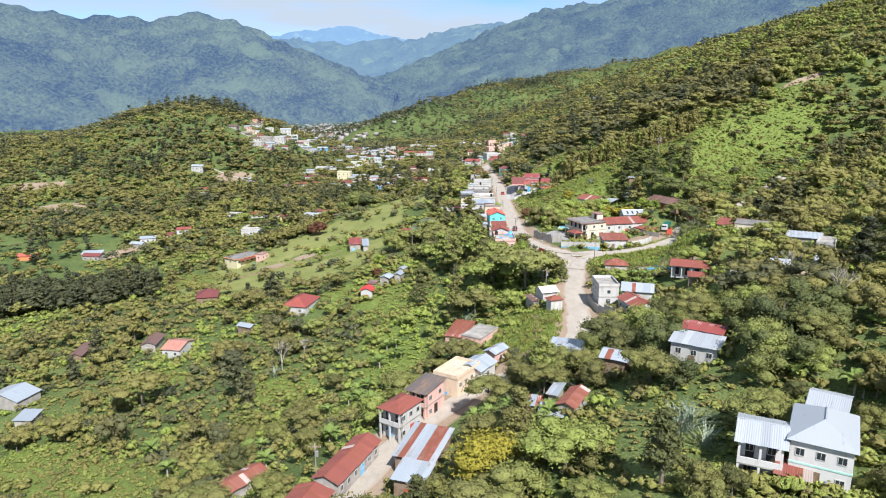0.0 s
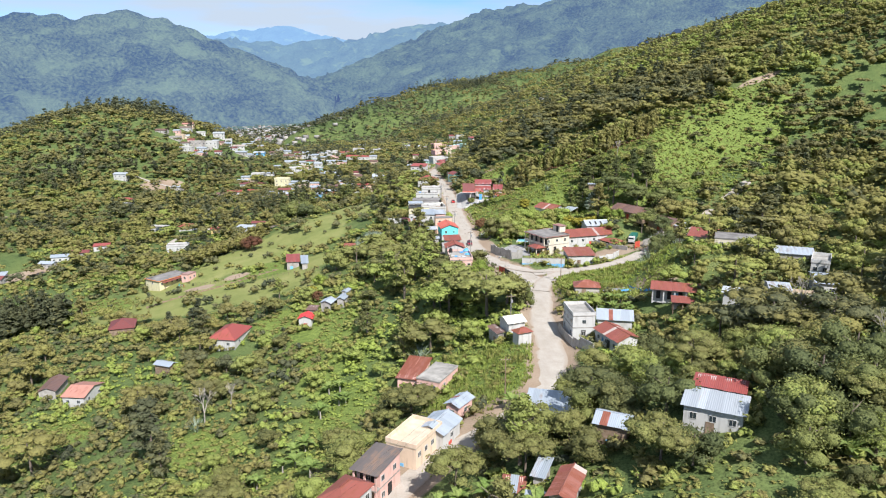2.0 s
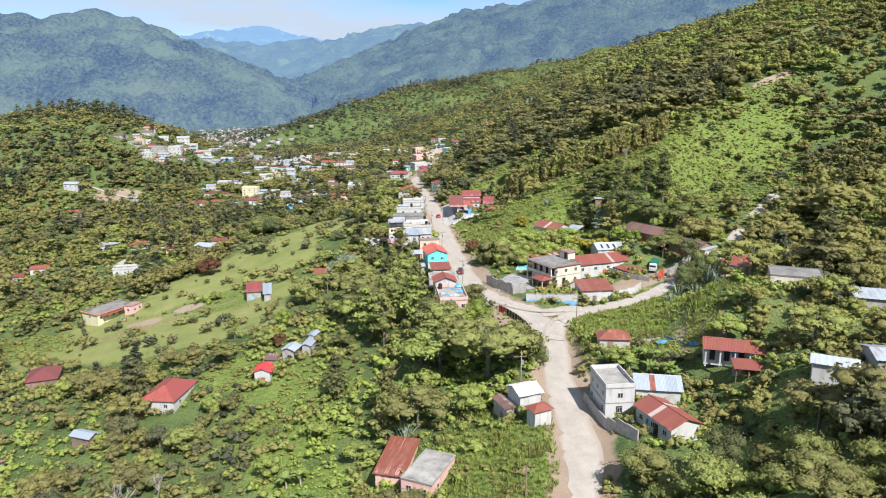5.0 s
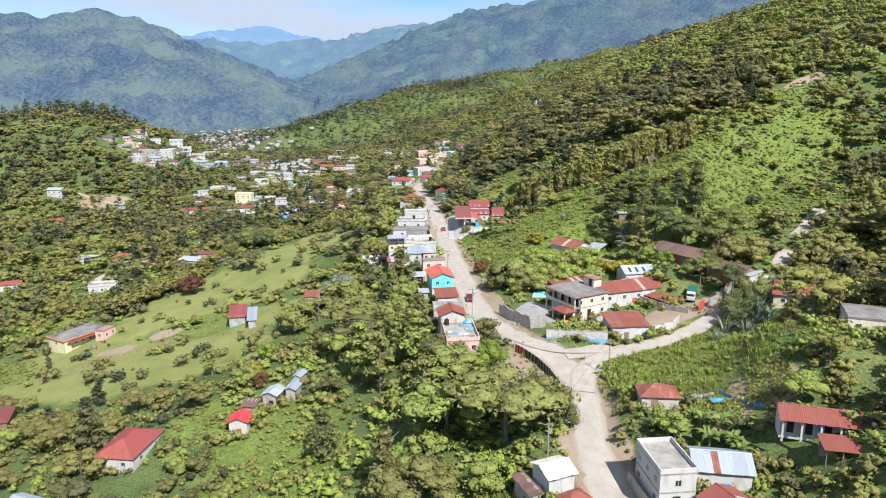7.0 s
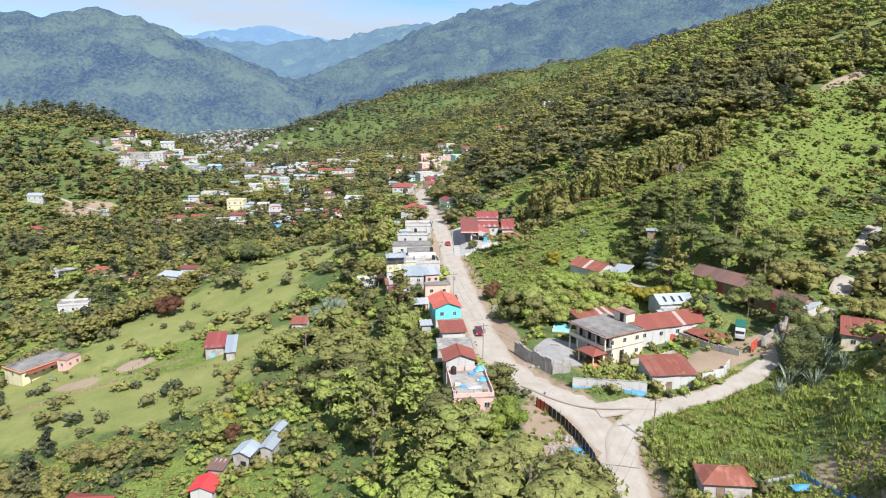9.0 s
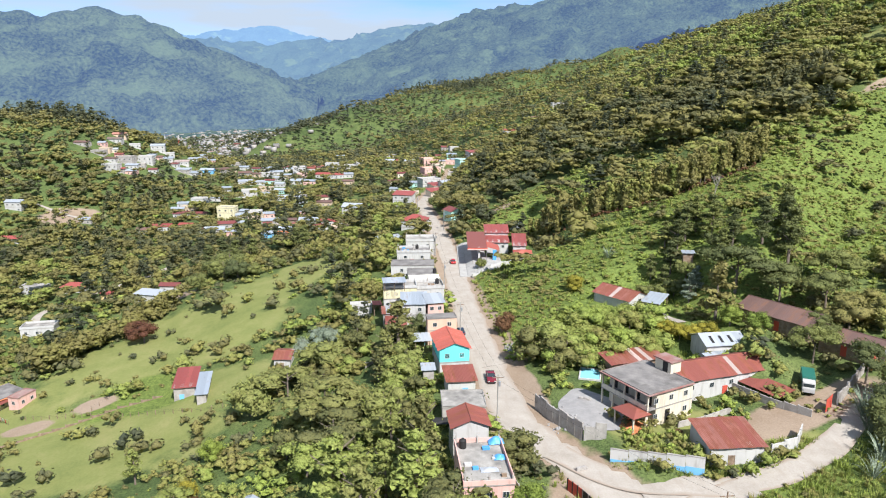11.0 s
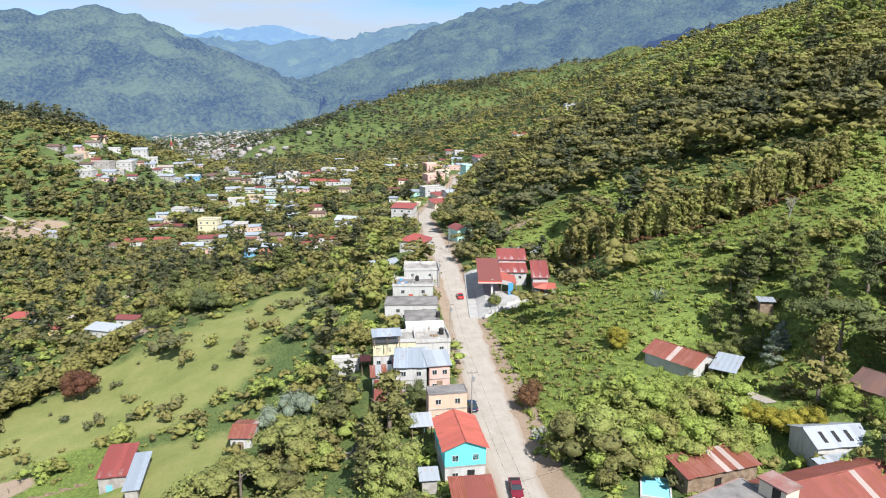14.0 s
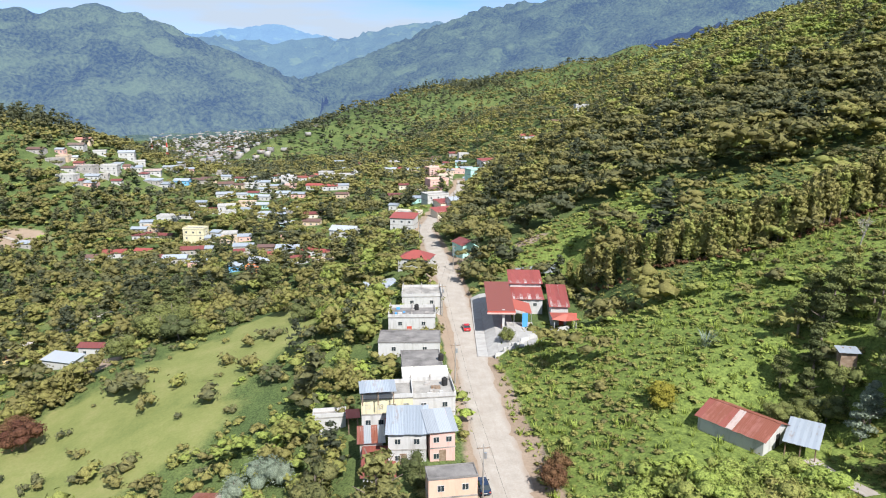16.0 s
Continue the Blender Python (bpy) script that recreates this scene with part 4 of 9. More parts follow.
        if rebar or clutter:
            for sx in (-1, 0, 1):
                for sy in (-1, 1):
                    bm = bmesh.new()
                    cx, cy = sx * (hw - 0.2), sy * (hd - 0.2)
                    box(bm, cx - 0.13, cy - 0.13, H + 0.14, cx + 0.13, cy + 0.13, H + 1.3)
                    for ex in (-0.08, 0.08):
                        tube(bm, (cx + ex, cy, H + 1.3), (cx + ex * 1.3, cy, H + 2.0), 0.02, 0.02, 4)
                    part("column_stub", bm, M["block"], roof)
        if clutter:
            for i in range(7):
                bm = bmesh.new()
                cx, cy, s = random.uniform(-hw + 0.8, hw - 0.8), random.uniform(-hd + 0.8, hd - 0.8), random.uniform(0.25, 0.6)
                box(bm, cx - s, cy - s * 0.7, H + 0.14, cx + s, cy + s * 0.7, H + 0.14 + random.uniform(0.15, 0.5))
                bmesh.ops.bevel(bm, geom=bm.edges[:], offset=0.05, segments=1)
                part("roof_clutter", bm, random.choice((M["tarp"], M["block"], M["wood"], M["white"])), roof)
    else:
        roof = new("roof")
        roof.parent = top
        W, D = w / 2, d / 2
        if kind == "gableAB":
            slope(roof, (-W, -D), (W, -D), H, (0, D, rise), rmat, near, patches)
            slope(roof, (W, D), (-W, D), H, (0, -D, rise), rmat if roofing != "zincred" else M["r_red"], near, patches)
            ends = ((-W, 0, H + rise), (W, 0, H + rise))
        elif kind == "gableBC":
            slope(roof, (-W, D), (-W, -D), H, (W, 0, rise), rmat if roofing != "redzinc" else M["r_brick"], near, patches)
            slope(roof, (W, -D), (W, D), H, (-W, 0, rise), rmat if roofing != "redzinc" else M["r_zinc"], near, patches)
            ends = ((0, -D, H + rise), (0, D, H + rise))
        elif kind == "shed":
            slope(roof, (-W, -D), (W, -D), H, (0, 2 * D, rise), rmat, near, patches)
            ends = None
        else:
            r = min(W, D)
            if W >= D:
                p, q = (-W + r, 0, H + rise * 1.25), (W - r, 0, H + rise * 1.25)
                faces = [((-W, -D, H), (W, -D, H), q, p), ((W, D, H), (-W, D, H), p, q), ((-W, D, H), (-W, -D, H), p), ((W, -D, H), (W, D, H), q)]
            else:
                p, q = (0, -D + r, H + rise * 1.25), (0, D - r, H + rise * 1.25)
                faces = [((W, -D, H), (W, D, H), q, p), ((-W, D, H), (-W, -D, H), p, q), ((-W, -D, H), (W, -D, H), p), ((W, D, H), (-W, D, H), q)]
            for f in faces:
                trapezoid(roof, f, rmat)
            ends = (p, q)
        if ends and near:
            bm = bmesh.new()
            tube(bm, Vector(ends[0]) + Vector((0, 0, 0.03)), Vector(ends[1]) + Vector((0, 0, 0.03)), 0.11, 0.11, 6)
            part("ridge_cap", bm, rmat, roof)
        for i in range(skylights):
            bm = bmesh.new()
            cx = -W + 2 * W * (i + 1) / (skylights + 1.6)
            box(bm, cx - 0.3, -D * 0.75, 0.0, cx + 0.3, -D * 0.2, 0.04)
            ob = part("skylight", bm, M["dark"], roof)
            ob.matrix_local = Matrix.Translation((0, -D, H + 0.06)) @ Matrix.Rotation(math.atan2(rise, D), 4, "X") @ Matrix.Translation((0, D, 0))
    return top


# ---- the buildings ----
house('house', -36.1, 110.1, -6.3, -2.1, -34.9, 4.7, 9.4, 'gableBC', 'block', 'rust', 'house', near=True, where='among trees')
house('house', -16.0, 104.5, 1.8, 5.1, -21.5, 5.2, 15.2, 'gableBC', 'block', 'red', 'house', near=True, windows=(1, 0, 6, 0), where='among trees')
house('house', -20.8, 94.4, 1.6, 4.5, -16.4, 6.5, 5.3, 'gableBC', 'block', 'red', 'house', near=True, where='among trees')
house('house', -7.9, 118.1, 2.4, 8.6, -32.9, 5.5, 7.7, 'hip', 'white', 'red', 'house', near=True, storeys=2, windows=(2, 0, 3, 1), gallery=1.0, where='among trees')
house('house', -3.4, 127.0, 2.7, 8.2, -31.0, 5.2, 8.1, 'shed', 'pink', 'dark', 'house', near=True, storeys=2, windows=(1, 0, 2, 0), gallery=1.0, where='among trees')
house('house', 3.0, 137.5, 1.6, 7.0, -32.0, 6.0, 9.5, 'flat', 'peach', 'tan', 'house', near=True, windows=(0, 0, 4, 0), where='among trees')
house('shack', -3.2, 108.3, 2.1, 5.7, -19.7, 7.7, 10.8, 'shed', 'wood', 'patch', 'shed', near=True, where='among trees')
house('shed', -4.7, 98.2, 2.6, 6.3, -19.1, 5.7, 5.6, 'shed', 'wood', 'zinc', 'shed', near=True, where='among trees')
house('house', 12.5, 152.7, 0.9, 5.6, -37.9, 3.7, 6.1, 'gableBC', 'pink', 'zinc', 'house', near=True, windows=(1, 0, 1, 0))
house('house', 7.6, 141.6, 2.0, 6.6, -33.1, 6.1, 7.4, 'gableBC', 'white', 'zinc', 'house', near=True, windows=(1, 0, 1, 0))
house('house', 10.1, 178.0, -4.1, 0.7, -29.8, 6.0, 10.5, 'flat', 'pink', 'conc', 'house', near=True, windows=(2, 0, 2, 0), low_parapet=True)
house('lean_to', 4.9, 185.8, -6.0, -1.5, -18.2, 5.9, 12.7, 'shed', 'pink', 'rust', 'shed', near=True, where='among trees')
house('shed', 26.8, 136.5, 5.4, 12.2, -19.2, 8.6, 7.1, 'shed', 'open', 'zinc', 'shed', near=True)
house('cabin', 32.4, 120.1, 12.7, 17.3, -30.8, 5.5, 5.2, 'gableAB', 'wood', 'zinc', 'cabin', near=True)
house('house', 44.4, 113.4, 18.6, 22.7, -32.0, 8.6, 5.6, 'shed', 'white', 'white', 'house', near=True, windows=(3, 0, 0, 1))
house('house', 47.0, 117.4, 18.8, 23.6, -32.0, 7.4, 4.0, 'shed', 'white', 'brick', 'house', near=True)
house('villa_wing', 39.5, 77.7, 19.0, 24.5, -26.0, 5.9, 8.1, 'gableAB', 'clean', 'white', 'house', near=True, storeys=2, windows=(2, 0, 0, 1), gallery=1.6, where='among trees')
house('villa', 46.7, 77.0, 19.0, 25.4, -30.5, 7.5, 11.1, 'hip', 'clean', 'white', 'house', near=True, storeys=2, windows=(3, 0, 0, 1), band='mint', where='on the hillside')
house('villa', 52.5, 86.2, 19.0, 24.5, -35.1, 5.1, 6.6, 'gableAB', 'clean', 'white', 'house', near=True, where='on the hillside')
house('shelter', 41.7, 73.7, 19.0, 21.6, -29.3, 4.1, 4.2, 'shed', 'open', 'rust', 'shelter', near=True, where='on the hillside')
house('house', 22.2, 108.4, 10.7, 14.4, -29.3, 3.6, 8.3, 'gableBC', 'block', 'rust', 'house', near=True)
house('shed', 20.4, 115.0, 9.7, 12.9, -27.2, 2.2, 5.6, 'shed', 'block', 'zinc', 'shed', near=True)
house('shed', 16.1, 113.8, 8.2, 11.1, -16.4, 3.5, 3.9, 'shed', 'pink', 'patch', 'shed', near=True)
house('shed', 18.4, 106.8, 9.6, 12.7, -18.3, 4.5, 3.9, 'shed', 'block', 'zinc', 'shed', near=True)
house('house', 45.3, 184.7, 5.9, 12.8, -0.3, 5.6, 9.1, 'flat', 'white', 'conc', 'house', near=True, storeys=2, windows=(1, 3, 0, 0))
house('house', 55.0, 187.0, 6.5, 10.4, -15.9, 9.0, 7.7, 'gableAB', 'white', 'zinc', 'house', near=True, where='on the hillside')
house('house', 51.3, 173.7, 7.6, 10.6, -75.5, 10.5, 6.8, 'gableAB', 'white', 'red', 'house', near=True, windows=(3, 1, 0, 0))
house('house', 29.8, 189.9, 4.2, 9.1, -73.1, 5.8, 5.4, 'gableBC', 'white', 'cream', 'house', near=True)
house('house', 30.8, 182.2, 5.1, 8.9, -68.9, 3.5, 4.5, 'hip', 'white', 'red', 'house', near=True, windows=(0, 1, 0, 0))
house('shed', 25.7, 189.6, 3.0, 6.7, -74.6, 6.5, 2.4, 'shed', 'block', 'brown', 'shed', near=True)
house('shed', 53.9, 207.9, 9.7, 12.3, -11.0, 7.4, 5.6, 'hip', 'plank', 'rust', 'shed', near=True)
house('house', 69.7, 186.1, 14.2, 17.5, -23.6, 11.6, 6.4, 'gableAB', 'white', 'redpatch', 'house', near=True, gallery=1.7, where='on the hillside')
house('shed', 68.8, 179.6, 13.6, 16.2, -19.3, 5.2, 4.2, 'shed', 'open', 'red', 'shed', near=True, where='on the hillside')
house('house', 97.0, 210.4, 21.0, 24.6, -27.6, 11.0, 9.0, 'flat', 'cream', 'darkconc', 'house', near=True, windows=(3, 0, 0, 1), low_parapet=True, where='on the hillside')
house('shed', 103.2, 192.2, 21.5, 24.4, -26.6, 9.5, 6.0, 'shed', 'block', 'zinc', 'shed', where='on the hillside')
house('house', 104.2, 182.3, 20.5, 24.8, -35.1, 4.2, 8.9, 'flat', 'white', 'conc', 'house', windows=(2, 0, 0, 0), where='on the hillside')
house('house', 97.2, 170.4, 20.2, 23.6, -24.4, 4.9, 10.6, 'gableAB', 'white', 'zinc', 'house', windows=(2, 0, 0, 0), where='on the hillside')
house('house', 83.7, 165.9, 20.2, 23.4, -17.6, 4.7, 7.5, 'gableAB', 'block', 'zinc', 'house', where='on the hillside')
house('house', 85.7, 159.6, 20.1, 22.8, -24.5, 4.7, 5.4, 'flat', 'tanwall', 'conc', 'house', where='on the hillside')
house('house', 75.3, 165.9, 16.5, 22.3, -33.8, 7.1, 4.7, 'gableAB', 'white', 'white', 'house', where='on the hillside')
house('house', -91.6, 224.5, -24.5, -21.0, -9.8, 7.3, 11.1, 'gableAB', 'white', 'peach', 'house', windows=(2, 0, 2, 0), where='among trees')
house('shed', -103.6, 231.9, -25.4, -22.2, 4.1, 5.5, 10.9, 'gableBC', 'block', 'brown', 'shed', where='among trees')
house('shed', -127.8, 229.4, -28.0, -24.9, 4.6, 4.8, 13.1, 'gableBC', 'wood', 'brown', 'shed', where='among trees')
house('house', -52.7, 244.9, -16.4, -11.8, -12.7, 9.6, 13.9, 'hip', 'white', 'brick', 'house', near=True, windows=(2, 0, 2, 0), where='among trees')
house('cottage', -69.6, 231.5, -19.9, -16.5, -25.0, 6.5, 4.0, 'gableAB', 'wood', 'zinc', 'house', where='among trees')
house('house', -98.9, 277.3, -22.8, -19.0, 14.0, 9.1, 10.7, 'hip', 'wood', 'darkred', 'house', where='among trees')
house('school', -101.4, 340.0, -23.2, -17.8, -35.3, 9.4, 16.4, 'flat', 'paleyellow', 'darkconc', 'school', windows=(1, 0, 6, 0), low_parapet=True, rim='orange', where='among trees')
house('villa_wing', -91.6, 338.7, -20.2, -16.4, -20.7, 3.7, 6.1, 'flat', 'pink', 'redconc', 'house', windows=(1, 0, 2, 0), low_parapet=True, where='among trees')
house('shelter', -98.3, 335.7, -22.2, -18.5, -36.3, 3.4, 10.2, 'shed', 'open', 'red', 'shelter', where='among trees')
house('house', -130.8, 193.8, -28.7, -25.1, -14.5, 12.5, 9.4, 'gableBC', 'block', 'patch', 'house', where='among trees')
house('shed', -118.7, 180.7, -28.6, -25.8, -1.9, 5.7, 6.1, 'shed', 'block', 'zinc', 'shed', where='among trees')
house('shed', -42.1, 321.9, -10.5, -6.5, 6.6, 5.9, 12.0, 'shed', 'block', 'brick', 'shed', near=True, where='among trees')
house('lean_to', -36.5, 316.2, -8.6, -5.6, 7.5, 3.1, 13.6, 'shed', 'block', 'zinc', 'shed', near=True, where='among trees')
house('house', -17.4, 323.7, -4.6, -1.5, -4.4, 5.0, 8.0, 'gableAB', 'white', 'rust', 'house', near=True, where='among trees')
house('house', -28.0, 245.3, -10.9, -7.2, -6.6, 5.0, 5.4, 'gableBC', 'white', 'brightred', 'house', near=True, where='among trees')
house('shed', -26.5, 250.3, -9.4, -6.1, -13.5, 3.7, 4.1, 'shed', 'block', 'brown', 'shed', where='among trees')
house('cottage', -21.5, 252.9, -8.0, -4.5, -18.1, 4.3, 5.3, 'gableBC', 'block', 'zinc', 'house', near=True, where='among trees')
house('cottage', -16.4, 253.3, -6.8, -3.2, -15.9, 3.2, 6.8, 'gableBC', 'block', 'zinc', 'house', where='among trees')
house('hut', -15.6, 257.8, -5.6, -2.4, -19.8, 2.6, 4.2, 'gableBC', 'block', 'zinc', 'shed', where='among trees')
house('house', 55.5, 263.4, 9.0, 15.2, -66.5, 11.7, 11.0, 'flat', 'cream', 'darkconc', 'house', near=True, storeys=2, windows=(0, 0, 3, 0), gallery=1.9, low_parapet=True, rim='redconc', where='in a walled yard')
house('hall', 73.0, 271.8, 9.0, 13.2, 13.6, 23.4, 9.4, 'gableAB', 'white', 'red', 'hall', near=True, windows=(5, 0, 0, 0), where='in a walled yard')
house('stable', 78.9, 266.6, 10.0, 11.6, -67.2, 12.1, 4.9, 'shed', 'open', 'red', 'stable', near=True, where='in a walled yard')
house('house', 79.0, 283.0, 9.6, 14.4, 2.4, 9.6, 7.6, 'gableAB', 'white', 'white', 'house', near=True, skylights=3, where='in a walled yard')
house('lean_to', 78.1, 277.0, 9.3, 12.6, 10.8, 9.0, 5.0, 'shed', 'white', 'zinc', 'shed', near=True, where='in a walled yard')
house('barn', 94.9, 286.0, 15.9, 18.8, -62.0, 17.0, 9.5, 'gableAB', 'wood', 'brown', 'barn', near=True, where='in a walled yard')
house('barn', 103.0, 273.6, 14.0, 17.0, -62.0, 12.0, 7.6, 'gableAB', 'wood', 'brown', 'barn', near=True, where='in a walled yard')
house('shed', 59.2, 280.5, 9.0, 12.2, 12.8, 13.0, 5.6, 'shed', 'wood', 'rust', 'shed', near=True, where='in a walled yard')
house('warehouse', 62.9, 248.0, 8.0, 11.6, -0.9, 9.6, 8.4, 'shed', 'white', 'rust', 'warehouse', near=True, where='in a walled yard')
house('garage', 106.1, 268.7, 13.6, 16.5, -60.9, 3.4, 6.4, 'shed', 'white', 'zinc', 'garage', where='in a walled yard')
house('house', 109.0, 253.5, 12.3, 16.3, -34.9, 9.5, 14.2, 'gableAB', 'cream', 'red', 'house', near=True, windows=(2, 0, 0, 0), where='in a walled yard')
house('house', 68.5, 313.6, 13.2, 15.6, 34.0, 8.6, 11.5, 'gableBC', 'white', 'rust', 'house', near=True, where='on the hillside')
house('hut', 87.5, 317.9, 22.6, 24.9, -14.4, 3.4, 2.6, 'shed', 'wood', 'zinc', 'shed', where='on the hillside')
house('shelter', 75.5, 308.7, 13.2, 15.5, -39.0, 4.9, 8.1, 'shed', 'open', 'zinc', 'shelter', where='on the hillside')
house('house', 21.8, 240.2, 7.6, 13.4, -0.2, 7.2, 12.0, 'flat', 'pink', 'conc', 'house', near=True, storeys=2, windows=(3, 0, 0, 0), clutter=True)
house('house', 21.5, 253.7, 7.3, 13.6, 1.1, 6.6, 6.5, 'gableBC', 'white', 'red', 'house', near=True, storeys=2)
house('house', 22.3, 267.0, 7.3, 10.8, -3.1, 8.0, 6.9, 'flat', 'block', 'conc', 'house', near=True, low_parapet=True)
house('shop', 23.0, 277.8, 7.2, 10.8, 1.8, 6.3, 6.7, 'shed', 'white', 'red', 'shop', near=True)
house('house', 22.6, 291.2, 7.0, 13.0, 4.0, 7.2, 11.1, 'gableBC', 'white', 'salmon', 'house', near=True, storeys=2, windows=(2, 0, 0, 0), upper='teal')
house('house', 22.0, 305.9, 7.0, 13.6, 4.2, 7.1, 3.3, 'flat', 'peachw', 'darkconc', 'house', near=True, storeys=2, windows=(2, 0, 0, 0), low_parapet=True)
house('hut', 17.1, 301.9, 7.2, 9.8, 3.8, 4.2, 4.4, 'shed', 'open', 'white', 'shed')
house('hut', 17.3, 285.0, 7.2, 9.6, 1.1, 3.1, 3.4, 'shed', 'block', 'white', 'shed')
house('house', 16.5, 323.7, 6.0, 12.4, -2.8, 7.0, 8.7, 'shed', 'white', 'zinc', 'house', near=True, storeys=2, windows=(2, 0, 0, 0))
house('house', 21.7, 322.9, 7.2, 12.6, 5.1, 5.0, 7.3, 'shed', 'pink', 'white', 'house', near=True, storeys=2, windows=(2, 0, 0, 0))
house('house', 11.7, 320.1, 4.4, 7.2, -1.0, 5.6, 8.6, 'shed', 'white', 'red', 'house', near=True, windows=(1, 0, 0, 0))
house('house', 13.2, 333.2, 4.7, 13.6, 0.4, 9.1, 6.3, 'flat', 'white', 'conc', 'house', near=True, storeys=3, windows=(4, 0, 0, 0), upper='paleyellow')
house('house', 21.4, 335.3, 7.2, 12.8, 2.5, 7.8, 7.3, 'flat', 'white', 'conc', 'house', near=True, storeys=2, windows=(2, 0, 0, 0), clutter=True)
house('shop', 20.6, 340.4, 7.3, 12.4, 1.8, 8.8, 8.1, 'shed', 'white', 'cream', 'shop', near=True)
house('house', 20.3, 350.1, 7.8, 12.5, 0.7, 8.1, 9.4, 'flat', 'white', 'darkconc', 'house', near=True, windows=(2, 0, 0, 0), low_parapet=True)
house('house', 18.6, 365.8, 6.9, 11.6, -4.6, 13.8, 7.6, 'flat', 'white', 'darkconc', 'house', near=True, windows=(2, 0, 0, 0), low_parapet=True)
house('house', 19.8, 381.0, 7.9, 12.2, -3.7, 11.5, 7.7, 'flat', 'white', 'darkconc', 'house', near=True, storeys=2, windows=(2, 0, 0, 0), clutter=True)
house('house', 23.1, 397.4, 7.2, 12.5, -2.9, 10.6, 8.7, 'flat', 'white', 'conc', 'house', near=True, storeys=2, windows=(2, 0, 0, 0), rebar=True)
house('shed', 13.2, 420.4, 5.5, 7.5, 25.7, 10.3, 8.8, 'shed', 'white', 'zinc', 'shed')
house('house', 23.8, 440.3, 7.2, 12.0, -20.1, 10.9, 9.0, 'hip', 'white', 'brick', 'house', storeys=2, windows=(2, 0, 0, 0))
house('shelter', 6.9, 337.1, 3.9, 7.4, 5.3, 2.6, 3.0, 'shed', 'open', 'salmon', 'shelter')
house('house', 2.4, 340.2, 1.9, 6.0, 3.5, 6.2, 2.6, 'flat', 'white', 'conc', 'house', where='among trees')
house('shelter', 11.6, 329.8, 13.8, 15.9, 4.4, 6.2, 3.9, 'shed', 'open', 'zinc', 'shelter', near=True)
house('lean_to', 10.4, 326.6, 4.3, 8.6, 1.9, 4.7, 5.3, 'shed', 'block', 'patch', 'shed', near=True)
house('hall', -4.9, 540.2, -4.0, 1.4, -20.1, 13.0, 9.0, 'gableAB', 'white', 'whitecurve', 'hall', windows=(4, 0, 0, 0), where='among trees')
house('house', 22.2, 512.9, 4.9, 12.0, -17.6, 11.2, 9.0, 'shed', 'white', 'brick', 'house', storeys=2, windows=(3, 0, 0, 0))
house('house', 25.4, 551.5, 2.8, 7.0, -18.4, 12.5, 9.0, 'flat', 'cream', 'conc', 'house')
house('house', 43.0, 544.0, 5.8, 9.2, 20.1, 13.0, 9.0, 'shed', 'cream', 'brick', 'house')
house('house', 47.3, 576.9, 4.9, 8.0, 20.1, 13.0, 9.0, 'shed', 'cream', 'brick', 'house')
house('house', 41.9, 595.3, 3.1, 9.4, 20.1, 13.0, 9.0, 'flat', 'white', 'conc', 'house', storeys=2, windows=(3, 0, 0, 0))
house('house', 52.6, 572.1, 5.9, 9.9, 20.1, 13.0, 9.0, 'gableAB', 'white', 'zinc', 'house')
house('house', 50.9, 711.7, 3.6, 10.9, 20.1, 13.0, 9.0, 'flat', 'pink', 'tan', 'house', storeys=2, windows=(3, 0, 0, 0))
house('outbuilding', 48.0, 662.0, 2.4, 8.9, 20.1, 13.0, 9.0, 'flat', 'pink', 'tan', 'outbuilding', storeys=2, windows=(3, 0, 0, 0))
house('house', 75.8, 677.0, 5.8, 13.3, 20.1, 13.0, 9.0, 'flat', 'mint', 'conc', 'house', storeys=2, windows=(2, 0, 0, 0), where='on the hillside')
house('house', 84.7, 685.5, 9.8, 18.6, 20.1, 13.0, 9.0, 'shed', 'white', 'brick', 'house', storeys=2, where='on the hillside')
house('house', 41.8, 454.0, 7.9, 13.2, 20.1, 7.2, 9.0, 'gableBC', 'mint', 'darkred', 'house')
house('shop', 50.8, 393.4, 8.9, 12.9, -7.2, 8.5, 12.5, 'shed', 'white', 'brick', 'shop', near=True, windows=(2, 0, 0, 0))
house('shop', 51.8, 400.9, 8.9, 14.7, -7.5, 9.2, 10.5, 'shed', 'white', 'brick', 'shop', near=True)
house('hall', 57.6, 386.8, 8.9, 13.7, -10.5, 5.1, 18.2, 'shed', 'white', 'brick', 'hall', near=True, where='on the hillside')

# the village beyond, house by house
house('house', -200.1, 669.7, 24.7, 28.8, -7.4, 11.0, 6.6, 'gableAB', 'block', 'brown', storeys=1, windows=(3, 0, 1, 0), where='in the village')
house('house', -186.9, 663.1, 19.0, 23.1, -11.1, 9.6, 5.7, 'flat', 'block', 'conc', storeys=1, windows=(3, 0, 1, 0), where='in the village')
house('house', -185.8, 693.8, 24.6, 29.5, -2.9, 11.0, 6.6, 'gableAB', 'white', 'dark', storeys=1, windows=(3, 0, 1, 0), where='in the village')
house('house', -172.4, 643.9, 8.7, 15.5, -9.7, 11.0, 6.6, 'flat', 'white', 'conc', storeys=2, windows=(3, 0, 1, 0), where='in the village')
house('house', -167.8, 661.5, 12.4, 19.0, -12.1, 11.0, 6.6, 'flat', 'block', 'conc', storeys=2, windows=(3, 0, 1, 0), where='in the village')
house('house', -157.6, 670.3, 11.6, 18.2, -2.8, 11.0, 6.6, 'flat', 'white', 'conc', storeys=2, windows=(3, 0, 1, 0), where='in the village')
